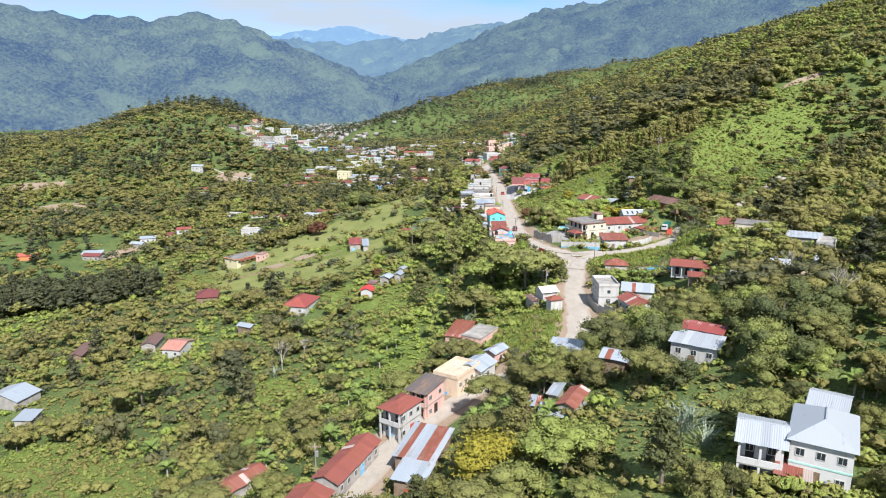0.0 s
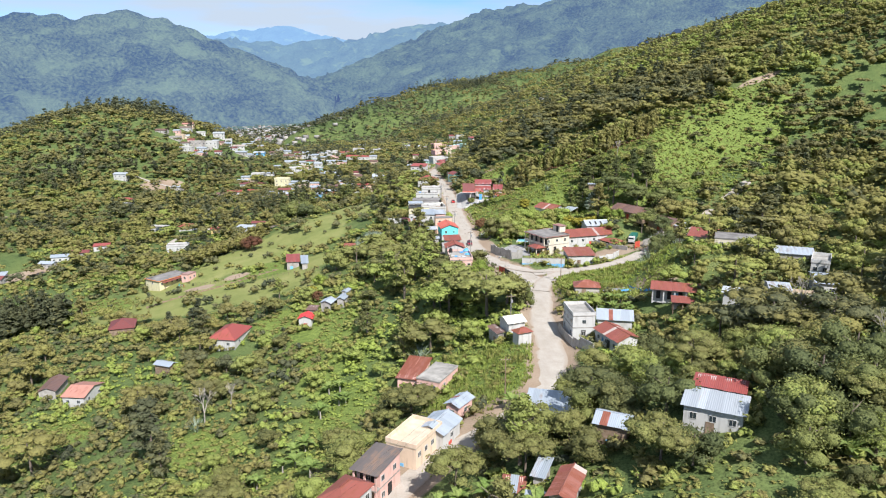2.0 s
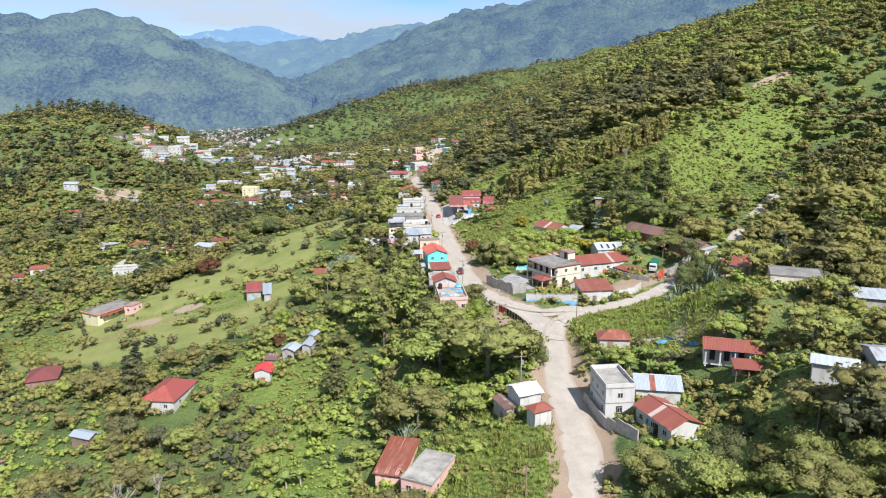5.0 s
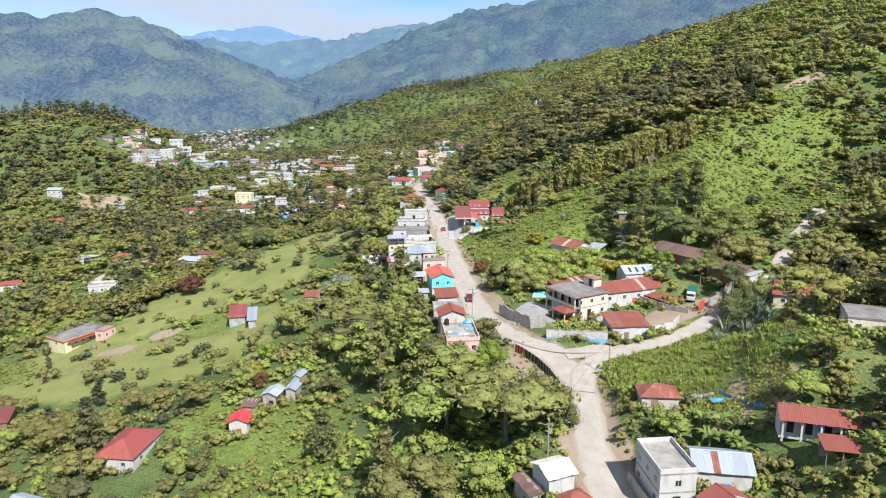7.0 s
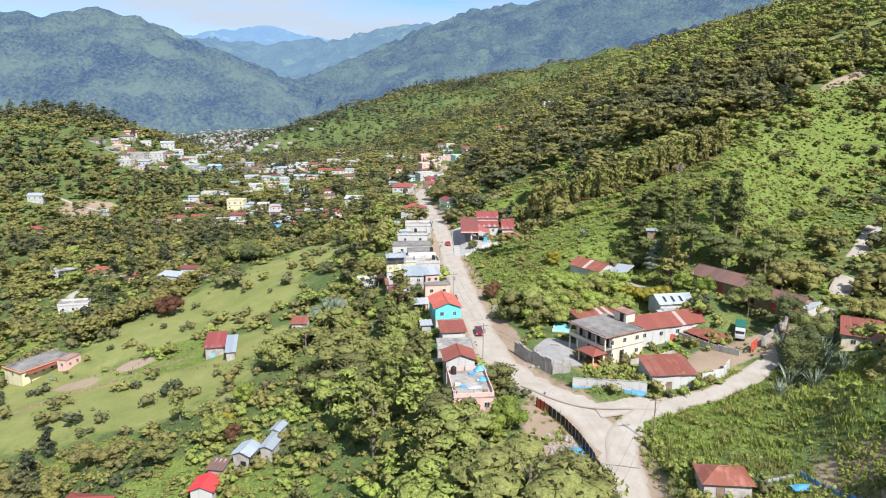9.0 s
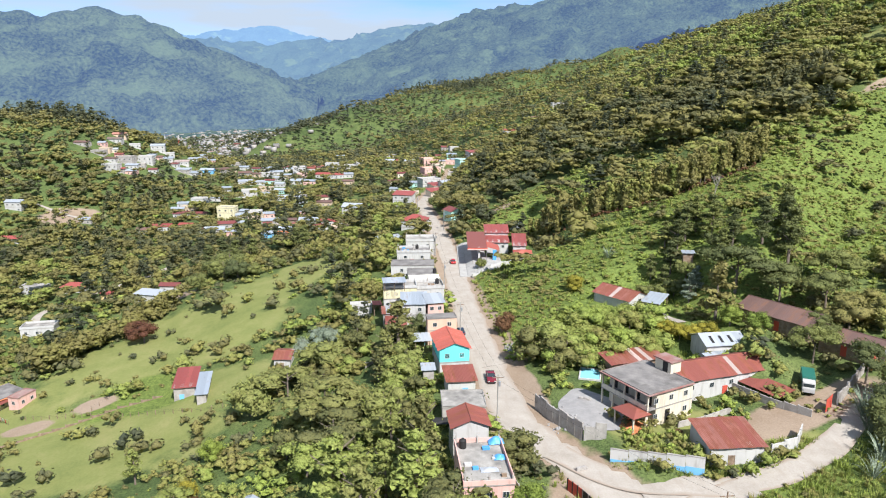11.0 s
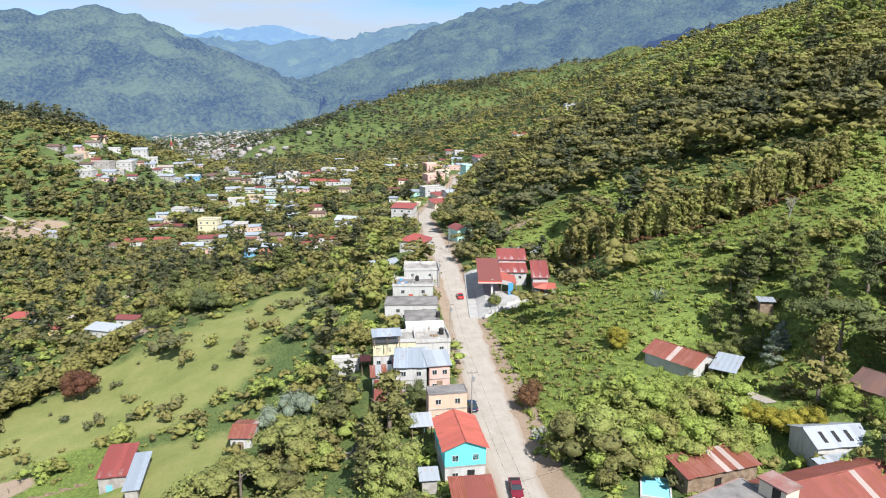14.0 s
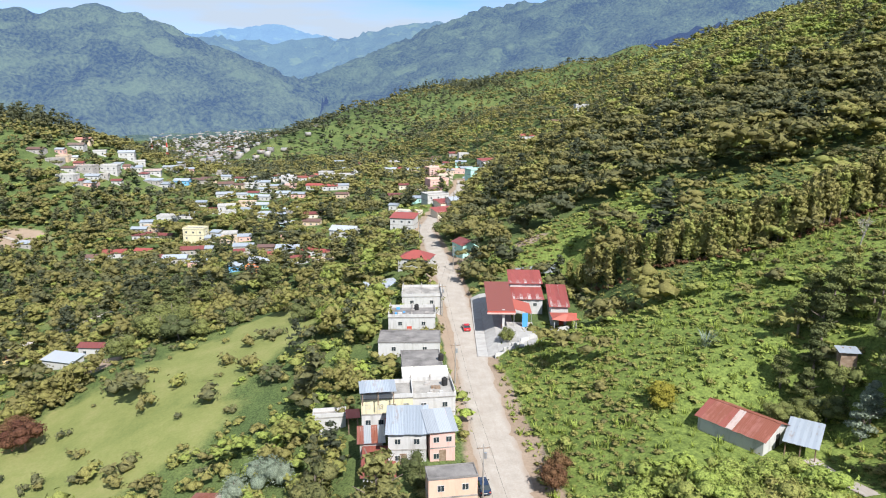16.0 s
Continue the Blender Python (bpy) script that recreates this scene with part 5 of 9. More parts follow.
house('house', -148.3, 685.7, 11.3, 15.4, 11.7, 11.0, 6.6, 'gableAB', 'white', 'zinc', storeys=1, windows=(3, 0, 1, 0), where='in the village')
house('house', -138.1, 690.4, 8.1, 12.6, 8.4, 11.0, 6.6, 'shed', 'white', 'red', storeys=1, windows=(3, 0, 1, 0), where='in the village')
house('house', -158.9, 705.3, 16.9, 23.5, 7.4, 11.0, 6.6, 'gableAB', 'white', 'white', storeys=2, windows=(3, 0, 1, 0), where='in the village')
house('house', -245.7, 1138.3, -24.8, -19.5, -7.8, 11.0, 6.6, 'flat', 'white', 'conc', storeys=2, windows=(3, 0, 1, 0), where='in the village')
house('house', -135.5, 720.2, 7.0, 11.7, 1.0, 11.0, 6.6, 'shed', 'white', 'zinc', storeys=1, windows=(3, 0, 1, 0), where='in the village')
house('house', -188.7, 983.8, -17.7, -15.1, -6.3, 11.0, 6.6, 'gableAB', 'white', 'zinc', storeys=1, windows=(3, 0, 1, 0), where='in the village')
house('house', -133.0, 674.0, 4.1, 8.4, -9.2, 11.0, 6.6, 'shed', 'block', 'zinc', storeys=1, windows=(3, 0, 1, 0), where='in the village')
house('house', -119.1, 689.0, 1.6, 6.2, -11.0, 11.0, 6.6, 'gableAB', 'sky', 'zinc', storeys=1, windows=(3, 0, 1, 0), where='in the village')
house('house', -108.3, 750.9, 0.4, 4.6, -8.0, 11.0, 6.6, 'flat', 'block', 'conc', storeys=1, windows=(3, 0, 1, 0), where='in the village')
house('house', -124.4, 878.3, -13.2, -10.5, 12.0, 11.0, 6.6, 'gableAB', 'white', 'zinc', storeys=1, windows=(3, 0, 1, 0), where='in the village')
house('house', -108.1, 714.2, 0.8, 4.0, 9.2, 11.0, 6.6, 'gableAB', 'tanwall', 'brown', storeys=1, windows=(3, 0, 1, 0), where='in the village')
house('house', -94.3, 703.0, -1.4, 2.0, 8.6, 11.0, 6.6, 'gableAB', 'block', 'brown', storeys=1, windows=(3, 0, 1, 0), where='in the village')
house('house', -88.6, 672.1, -4.1, -0.6, 8.4, 11.0, 6.6, 'gableAB', 'white', 'white', storeys=1, windows=(3, 0, 1, 0), where='in the village')
house('house', -79.0, 708.8, -3.0, 0.5, -8.6, 11.0, 6.6, 'flat', 'white', 'conc', storeys=1, windows=(3, 0, 1, 0), where='in the village')
house('house', -83.5, 746.5, -3.2, 0.8, -5.3, 11.0, 6.6, 'gableAB', 'block', 'zinc', storeys=1, windows=(3, 0, 1, 0), where='in the village')
house('house', -73.6, 782.0, -5.5, -2.7, 3.6, 11.0, 6.6, 'gableAB', 'block', 'darkred', storeys=1, windows=(3, 0, 1, 0), where='in the village')
house('house', -54.7, 727.0, -2.1, 3.4, 6.5, 11.0, 6.6, 'flat', 'white', 'conc', storeys=2, windows=(3, 0, 1, 0), where='in the village')
house('house', -49.0, 746.0, -2.6, 0.3, 9.9, 11.0, 6.6, 'gableAB', 'white', 'red', storeys=1, windows=(3, 0, 1, 0), where='in the village')
house('house', -44.1, 786.2, -5.5, -2.9, 10.6, 11.0, 6.6, 'shed', 'orange', 'salmon', storeys=1, windows=(3, 0, 1, 0), where='in the village')
house('house', -29.1, 749.4, -1.5, 3.7, -11.6, 11.0, 6.6, 'flat', 'white', 'conc', storeys=2, windows=(3, 0, 1, 0), where='in the village')
house('house', -22.6, 688.7, -1.4, 1.7, 3.0, 11.0, 6.6, 'gableAB', 'white', 'brick', storeys=1, windows=(3, 0, 1, 0), where='in the village')
house('house', -14.5, 690.6, -1.1, 1.8, 4.8, 10.1, 6.1, 'shed', 'white', 'white', storeys=1, windows=(3, 0, 1, 0), where='in the village')
house('house', -52.9, 680.1, -4.0, -1.5, 0.2, 11.0, 6.6, 'gableAB', 'white', 'zinc', storeys=1, windows=(3, 0, 1, 0), where='in the village')
house('house', -66.9, 696.7, -3.9, -1.2, -9.0, 8.8, 5.3, 'gableAB', 'white', 'white', storeys=1, windows=(2, 0, 1, 0), where='in the village')
house('house', -21.0, 874.8, -10.6, -7.7, -0.7, 11.0, 6.6, 'shed', 'white', 'white', storeys=1, windows=(3, 0, 1, 0), where='in the village')
house('house', -10.6, 840.4, -8.0, -4.9, -11.5, 11.0, 6.6, 'shed', 'orange', 'salmon', storeys=1, windows=(3, 0, 1, 0), where='in the village')
house('house', -5.3, 782.3, -1.5, 1.8, 12.2, 11.0, 6.6, 'flat', 'white', 'conc', storeys=1, windows=(3, 0, 1, 0), where='in the village')
house('house', 8.3, 826.7, -6.2, -2.8, 10.2, 11.0, 6.6, 'shed', 'block', 'zinc', storeys=1, windows=(3, 0, 1, 0), where='in the village')
house('house', 23.8, 865.4, -6.0, -0.4, 1.3, 11.0, 6.6, 'flat', 'white', 'conc', storeys=2, windows=(3, 0, 1, 0), where='in the village')
house('house', 37.4, 826.3, -2.7, 0.6, -5.6, 11.0, 6.6, 'gableAB', 'block', 'darkred', storeys=1, windows=(3, 0, 1, 0), where='in the village')
house('house', 25.7, 777.2, -0.3, 2.8, 11.4, 11.0, 6.6, 'gableAB', 'white', 'brick', storeys=1, windows=(3, 0, 1, 0), where='in the village')
house('house', -97.6, 647.7, -4.7, -1.9, 2.0, 7.3, 5.0, 'shed', 'white', 'zinc', storeys=1, windows=(2, 0, 1, 0), where='in the village')
house('house', -79.5, 634.4, -7.3, -2.2, 10.7, 10.5, 6.3, 'flat', 'white', 'conc', storeys=2, windows=(3, 0, 1, 0), where='in the village')
house('house', -87.9, 633.9, -6.9, -4.2, 9.7, 7.1, 5.0, 'gableAB', 'white', 'darkred', storeys=1, windows=(2, 0, 1, 0), where='in the village')
house('house', -72.2, 658.1, -7.4, -4.1, 0.2, 11.0, 6.6, 'flat', 'tanwall', 'conc', storeys=1, windows=(3, 0, 1, 0), where='in the village')
house('house', -107.7, 614.6, -7.4, -4.5, -2.4, 11.0, 6.6, 'flat', 'white', 'conc', storeys=1, windows=(3, 0, 1, 0), where='in the village')
house('house', -116.6, 604.9, -8.4, -5.8, 2.8, 7.4, 5.0, 'shed', 'white', 'zinc', storeys=1, windows=(2, 0, 1, 0), where='in the village')
house('house', -116.7, 593.8, -10.1, -7.3, -1.9, 8.6, 5.1, 'gableAB', 'block', 'zinc', storeys=1, windows=(2, 0, 1, 0), where='in the village')
house('house', -82.1, 573.0, -11.5, -3.7, -9.5, 11.0, 6.6, 'flat', 'paleyellow', 'conc', storeys=3, windows=(3, 0, 1, 0), where='in the village')
house('house', -100.9, 583.3, -11.3, -8.9, -5.5, 9.5, 5.7, 'gableAB', 'block', 'darkred', storeys=1, windows=(3, 0, 1, 0), where='in the village')
house('house', -78.0, 549.7, -11.7, -8.9, 8.8, 11.0, 6.6, 'gableAB', 'block', 'darkred', storeys=1, windows=(3, 0, 1, 0), where='in the village')
house('house', -74.5, 582.9, -10.2, -7.5, -12.8, 5.6, 5.0, 'shed', 'white', 'zinc', storeys=1, windows=(1, 0, 1, 0), where='in the village')
house('house', -91.0, 537.4, -12.5, -9.5, -12.7, 9.5, 5.7, 'gableAB', 'white', 'darkred', storeys=1, windows=(3, 0, 1, 0), where='in the village')
house('house', -80.5, 530.4, -11.4, -8.4, 3.5, 11.0, 6.6, 'gableAB', 'block', 'zinc', storeys=1, windows=(3, 0, 1, 0), where='in the village')
house('house', -67.7, 519.8, -10.4, -7.6, -6.1, 8.9, 5.3, 'gableAB', 'pink', 'zinc', storeys=1, windows=(2, 0, 1, 0), where='in the village')
house('house', -52.9, 545.0, -10.0, -6.6, 1.0, 10.0, 6.0, 'gableAB', 'block', 'zinc', storeys=1, windows=(3, 0, 1, 0), where='in the village')
house('house', -39.7, 528.5, -7.0, -3.6, -0.8, 7.9, 5.0, 'gableAB', 'wood', 'brown', storeys=1, windows=(2, 0, 1, 0), where='in the village')
house('house', -28.6, 518.8, -5.3, -1.9, -4.4, 10.6, 6.4, 'gableAB', 'white', 'zinc', storeys=1, windows=(3, 0, 1, 0), where='in the village')
house('house', -52.3, 530.6, -9.2, -6.0, 13.9, 5.3, 5.0, 'gableAB', 'block', 'darkred', storeys=1, windows=(1, 0, 1, 0), where='in the village')
house('house', -38.4, 505.4, -7.2, -3.9, -8.5, 9.3, 5.6, 'gableAB', 'block', 'zinc', storeys=1, windows=(3, 0, 1, 0), where='in the village')
house('house', -39.0, 492.5, -7.0, -3.9, -2.4, 5.6, 5.0, 'flat', 'orange', 'conc', storeys=1, windows=(1, 0, 1, 0), where='in the village')
house('house', -48.2, 503.7, -8.7, -5.7, -8.3, 5.9, 5.0, 'shed', 'sky', 'zinc', storeys=1, windows=(1, 0, 1, 0), where='in the village')
house('house', -18.0, 506.2, -3.4, -0.2, 3.7, 7.2, 5.0, 'gableAB', 'white', 'brick', storeys=1, windows=(2, 0, 1, 0), where='in the village')
house('house', -11.1, 496.2, -1.9, 1.2, -6.3, 6.0, 5.0, 'gableAB', 'white', 'brick', storeys=1, windows=(2, 0, 1, 0), where='in the village')
house('house', -122.5, 545.2, -13.5, -10.9, -4.0, 8.8, 5.3, 'gableAB', 'white', 'brown', storeys=1, windows=(2, 0, 1, 0), where='in the village')
house('house', -114.2, 551.0, -12.8, -10.2, 6.9, 11.0, 6.6, 'gableAB', 'white', 'brick', storeys=1, windows=(3, 0, 1, 0), where='in the village')
house('house', -187.4, 709.1, 27.1, 32.0, -5.0, 11.0, 6.6, 'gableAB', 'peach', 'peach', storeys=1, windows=(3, 0, 1, 0), where='in the village')
house('house', 158.0, 720.0, 48.0, 54.6, 1.6, 9.9, 5.9, 'flat', 'white', 'conc', storeys=2, windows=(3, 0, 1, 0), where='in the village')
house('house', 116.0, 708.0, 29.0, 33.6, 11.3, 10.9, 6.5, 'gableAB', 'white', 'brick', storeys=1, windows=(3, 0, 1, 0), where='in the village')
house('house', 140.0, 716.0, 40.0, 43.6, -11.2, 8.9, 5.3, 'gableAB', 'wood', 'brown', storeys=1, windows=(2, 0, 1, 0), where='in the village')
house('house', -139.5, 451.1, -19.6, -16.8, -12.3, 11.0, 6.6, 'flat', 'white', 'conc', storeys=1, windows=(3, 0, 1, 0), where='in the village')
house('house', -120.0, 445.4, -18.3, -15.2, -7.6, 11.0, 6.6, 'hip', 'white', 'brick', storeys=1, windows=(3, 0, 1, 0), where='in the village')
house('house', -112.4, 396.0, -19.1, -16.0, 7.4, 11.0, 6.6, 'flat', 'white', 'conc', storeys=1, windows=(3, 0, 1, 0), where='in the village')
house('house', -99.1, 426.9, -16.4, -13.5, 3.2, 7.0, 5.0, 'gableAB', 'yellow', 'brick', storeys=1, windows=(2, 0, 1, 0), where='in the village')
house('shed', -80.5, 416.5, -13.6, -10.8, -20.0, 11.0, 6.0, 'shed', 'white', 'white', 'shed', where='beside an earth yard')
house('house', -74.4, 423.5, -13.2, -9.7, -7.4, 8.3, 5.0, 'gableAB', 'white', 'darkred', storeys=1, windows=(2, 0, 1, 0), where='in the village')
house('house', -86.2, 376.3, -16.8, -13.7, -4.7, 5.9, 5.0, 'shed', 'block', 'darkred', storeys=1, windows=(1, 0, 1, 0), where='in the village')
house('house', -204.7, 576.9, -4.5, 1.0, -9.0, 11.0, 6.6, 'gableAB', 'white', 'white', storeys=2, windows=(3, 0, 1, 0), where='in the village')
house('house', -186.9, 533.0, -14.9, -12.0, -1.1, 11.0, 6.6, 'gableAB', 'white', 'brick', storeys=1, windows=(3, 0, 1, 0), where='in the village')
house('house', -159.9, 562.8, -10.4, -7.6, -12.8, 8.5, 5.1, 'shed', 'block', 'zinc', storeys=1, windows=(2, 0, 1, 0), where='in the village')
house('house', -233.8, 377.0, -29.1, -26.7, 5.5, 11.0, 6.6, 'gableAB', 'orange', 'salmon', storeys=1, windows=(3, 0, 1, 0), where='in the village')
house('house', -197.2, 376.8, -28.0, -25.3, 11.1, 11.0, 6.6, 'shed', 'white', 'zinc', storeys=1, windows=(3, 0, 1, 0), where='in the village')
house('house', -158.7, 413.3, -22.1, -19.0, 12.7, 8.8, 5.3, 'shed', 'white', 'brick', storeys=1, windows=(2, 0, 1, 0), where='in the village')
house('house', -166.1, 403.9, -23.4, -20.4, 6.6, 9.5, 5.7, 'gableAB', 'block', 'darkred', storeys=1, windows=(3, 0, 1, 0), where='in the village')
house('house', -174.8, 399.4, -24.4, -21.5, 12.9, 9.4, 5.7, 'gableAB', 'white', 'zinc', storeys=1, windows=(3, 0, 1, 0), where='in the village')
house('house', -177.5, 391.0, -25.8, -23.0, -13.5, 8.6, 5.2, 'gableAB', 'block', 'zinc', storeys=1, windows=(2, 0, 1, 0), where='in the village')
house('house', -194.6, 372.1, -28.1, -25.5, -5.9, 10.5, 6.3, 'gableAB', 'block', 'darkred', storeys=1, windows=(3, 0, 1, 0), where='in the village')
house('house', -149.6, 701.8, 13.9, 17.6, 13.0, 6.8, 5.0, 'flat', 'white', 'conc', storeys=1, windows=(2, 0, 1, 0), where='in the village')
house('house', -205.6, 1175.7, -19.5, -16.7, 7.7, 11.0, 6.6, 'flat', 'white', 'conc', storeys=1, windows=(3, 0, 1, 0), where='in the village')
house('house', -161.9, 647.3, 6.9, 10.8, -2.5, 11.0, 6.6, 'gableAB', 'pink', 'zinc', storeys=1, windows=(3, 0, 1, 0), where='in the village')
house('house', -173.2, 696.8, 21.2, 24.9, 12.4, 8.1, 5.0, 'flat', 'white', 'conc', storeys=1, windows=(2, 0, 1, 0), where='in the village')
house('house', -112.7, 707.3, 0.7, 4.2, 3.4, 11.0, 6.6, 'gableAB', 'block', 'brown', storeys=1, windows=(3, 0, 1, 0), where='in the village')
house('house', -180.2, 672.4, 20.0, 23.5, 8.9, 6.7, 5.0, 'gableAB', 'cream', 'white', storeys=1, windows=(2, 0, 1, 0), where='in the village')
house('house', -152.4, 683.6, 13.2, 16.7, -5.8, 6.2, 5.0, 'gableAB', 'pink', 'brown', storeys=1, windows=(2, 0, 1, 0), where='in the village')
house('house', -192.2, 1192.0, -15.7, -12.9, -8.6, 11.0, 6.6, 'gableAB', 'block', 'darkred', storeys=1, windows=(3, 0, 1, 0), where='in the village')
house('house', -149.4, 657.7, 6.7, 10.4, -1.6, 7.0, 5.0, 'gableAB', 'white', 'darkred', storeys=1, windows=(2, 0, 1, 0), where='in the village')
house('house', -162.6, 656.3, 9.8, 13.7, -10.2, 9.6, 5.8, 'gableAB', 'white', 'zinc', storeys=1, windows=(3, 0, 1, 0), where='in the village')
house('house', -177.5, 657.6, 14.5, 18.4, -3.3, 8.9, 5.3, 'shed', 'white', 'brown', storeys=1, windows=(2, 0, 1, 0), where='in the village')
house('house', -125.7, 731.8, 5.7, 9.1, 12.9, 6.9, 5.0, 'gableAB', 'pink', 'zinc', storeys=1, windows=(2, 0, 1, 0), where='in the village')
house('house', -296.3, 1255.7, -30.1, -27.0, -4.7, 11.0, 6.6, 'shed', 'white', 'darkred', storeys=1, windows=(3, 0, 1, 0), where='in the village')
house('house', -167.4, 646.3, 8.5, 12.3, -13.7, 8.1, 5.0, 'gableAB', 'block', 'brick', storeys=1, windows=(2, 0, 1, 0), where='in the village')
house('house', -157.4, 683.2, 14.5, 18.2, -12.7, 7.1, 5.0, 'shed', 'mint', 'white', storeys=1, windows=(2, 0, 1, 0), where='in the village')
house('house', -193.5, 1048.9, -20.6, -18.1, -9.3, 11.0, 6.6, 'flat', 'white', 'conc', storeys=1, windows=(3, 0, 1, 0), where='in the village')
house('house', -159.1, 660.1, 10.2, 13.7, 7.9, 8.3, 5.0, 'flat', 'block', 'conc', storeys=1, windows=(2, 0, 1, 0), where='in the village')
house('house', -287.2, 1183.8, -27.4, -24.4, -3.8, 11.0, 6.6, 'gableAB', 'cream', 'zinc', storeys=1, windows=(3, 0, 1, 0), where='in the village')
house('house', -99.0, 729.3, 0.2, 3.8, -5.9, 8.4, 5.0, 'gableAB', 'white', 'zinc', storeys=1, windows=(2, 0, 1, 0), where='in the village')
house('house', -189.1, 677.1, 24.2, 28.0, -11.3, 6.5, 5.0, 'gableAB', 'pink', 'white', storeys=1, windows=(2, 0, 1, 0), where='in the village')
house('house', -155.2, 1009.4, -18.6, -15.8, 13.5, 10.8, 6.5, 'gableAB', 'cream', 'zinc', storeys=1, windows=(3, 0, 1, 0), where='in the village')
house('house', -174.6, 667.1, 16.9, 20.4, -2.1, 6.6, 5.0, 'gableAB', 'pink', 'darkred', storeys=1, windows=(2, 0, 1, 0), where='in the village')
house('house', -184.4, 669.4, 20.5, 24.4, -8.2, 7.8, 5.0, 'flat', 'tanwall', 'conc', storeys=1, windows=(2, 0, 1, 0), where='in the village')
house('house', -135.7, 745.9, 7.4, 11.8, -12.3, 7.0, 5.0, 'gableAB', 'block', 'zinc', storeys=1, windows=(2, 0, 1, 0), where='in the village')
house('house', -140.2, 678.9, 8.2, 12.0, -12.5, 6.7, 5.0, 'shed', 'white', 'darkred', storeys=1, windows=(2, 0, 1, 0), where='in the village')
house('house', -125.7, 673.2, 2.1, 6.1, -9.3, 11.0, 6.6, 'shed', 'white', 'zinc', storeys=1, windows=(3, 0, 1, 0), where='in the village')
house('house', -78.5, 675.8, -4.5, -1.5, 5.0, 7.3, 5.0, 'gableAB', 'white', 'white', storeys=1, windows=(2, 0, 1, 0), where='in the village')
house('house', -42.0, 674.6, -3.9, -1.3, -9.8, 9.7, 5.8, 'shed', 'pink', 'zinc', storeys=1, windows=(3, 0, 1, 0), where='in the village')
house('house', -64.3, 674.2, -5.5, -2.7, -12.9, 9.1, 5.5, 'gableAB', 'white', 'white', storeys=1, windows=(3, 0, 1, 0), where='in the village')
house('house', -22.6, 750.9, -1.2, 1.6, -0.3, 7.8, 5.0, 'flat', 'cream', 'conc', storeys=1, windows=(2, 0, 1, 0), where='in the village')
house('house', -85.8, 702.9, -2.4, 1.1, -7.0, 7.9, 5.0, 'gableAB', 'tanwall', 'brown', storeys=1, windows=(2, 0, 1, 0), where='in the village')
house('house', -21.5, 815.8, -7.9, -4.8, 13.9, 11.0, 6.6, 'shed', 'pink', 'zinc', storeys=1, windows=(3, 0, 1, 0), where='in the village')
house('house', -33.4, 693.9, -1.5, 1.5, -10.6, 11.0, 6.6, 'gableAB', 'white', 'brick', storeys=1, windows=(3, 0, 1, 0), where='in the village')
house('house', -70.1, 810.5, -8.8, -5.8, 0.8, 11.0, 6.6, 'gableAB', 'tanwall', 'white', storeys=1, windows=(3, 0, 1, 0), where='in the village')
house('house', -61.2, 705.3, -2.7, -0.1, 7.7, 8.3, 5.0, 'shed', 'tanwall', 'zinc', storeys=1, windows=(2, 0, 1, 0), where='in the village')
house('house', -45.8, 839.7, -10.8, -8.1, -2.5, 9.9, 5.9, 'gableAB', 'tanwall', 'zinc', storeys=1, windows=(3, 0, 1, 0), where='in the village')
house('house', -36.2, 837.9, -10.5, -7.4, 13.7, 11.0, 6.6, 'flat', 'white', 'conc', storeys=1, windows=(3, 0, 1, 0), where='in the village')
house('house', -93.6, 844.8, -11.0, -8.0, -0.6, 9.5, 5.7, 'flat', 'white', 'conc', storeys=1, windows=(3, 0, 1, 0), where='in the village')
house('house', -50.3, 701.9, -2.0, 0.6, -7.2, 7.4, 5.0, 'flat', 'pink', 'conc', storeys=1, windows=(2, 0, 1, 0), where='in the village')
house('house', -72.0, 717.5, -2.2, 0.9, -2.5, 11.0, 6.6, 'shed', 'white', 'zinc', storeys=1, windows=(3, 0, 1, 0), where='in the village')
house('house', -89.0, 726.1, -0.8, 2.7, -13.0, 8.6, 5.1, 'shed', 'mint', 'darkred', storeys=1, windows=(2, 0, 1, 0), where='in the village')
house('house', -12.5, 730.9, 0.9, 4.1, -2.2, 11.0, 6.6, 'flat', 'white', 'conc', storeys=1, windows=(3, 0, 1, 0), where='in the village')
house('house', -72.7, 682.5, -4.6, -1.5, -7.0, 8.7, 5.2, 'shed', 'mint', 'darkred', storeys=1, windows=(2, 0, 1, 0), where='in the village')
house('house', -64.4, 737.2, -2.3, 1.0, 10.9, 7.7, 5.0, 'gableAB', 'cream', 'zinc', storeys=1, windows=(2, 0, 1, 0), where='in the village')
house('house', -57.9, 817.6, -9.1, -6.3, 9.3, 7.9, 5.0, 'gableAB', 'mint', 'white', storeys=1, windows=(2, 0, 1, 0), where='in the village')
house('house', -98.1, 812.0, -7.8, -4.6, -0.0, 10.1, 6.1, 'gableAB', 'white', 'darkred', storeys=1, windows=(3, 0, 1, 0), where='in the village')
house('house', -12.7, 665.5, -3.1, -0.4, -13.1, 8.9, 5.3, 'gableAB', 'tanwall', 'brown', storeys=1, windows=(2, 0, 1, 0), where='in the village')
house('house', -38.6, 746.1, -1.8, 1.1, -6.9, 7.6, 5.0, 'shed', 'white', 'darkred', storeys=1, windows=(2, 0, 1, 0), where='in the village')
house('house', 72.6, 699.2, 2.2, 4.8, -7.2, 6.7, 5.0, 'shed', 'pink', 'zinc', storeys=1, windows=(2, 0, 1, 0), where='in the village')
house('house', -8.8, 908.8, -9.7, -6.5, -8.2, 11.0, 6.6, 'shed', 'pink', 'brick', storeys=1, windows=(3, 0, 1, 0), where='in the village')
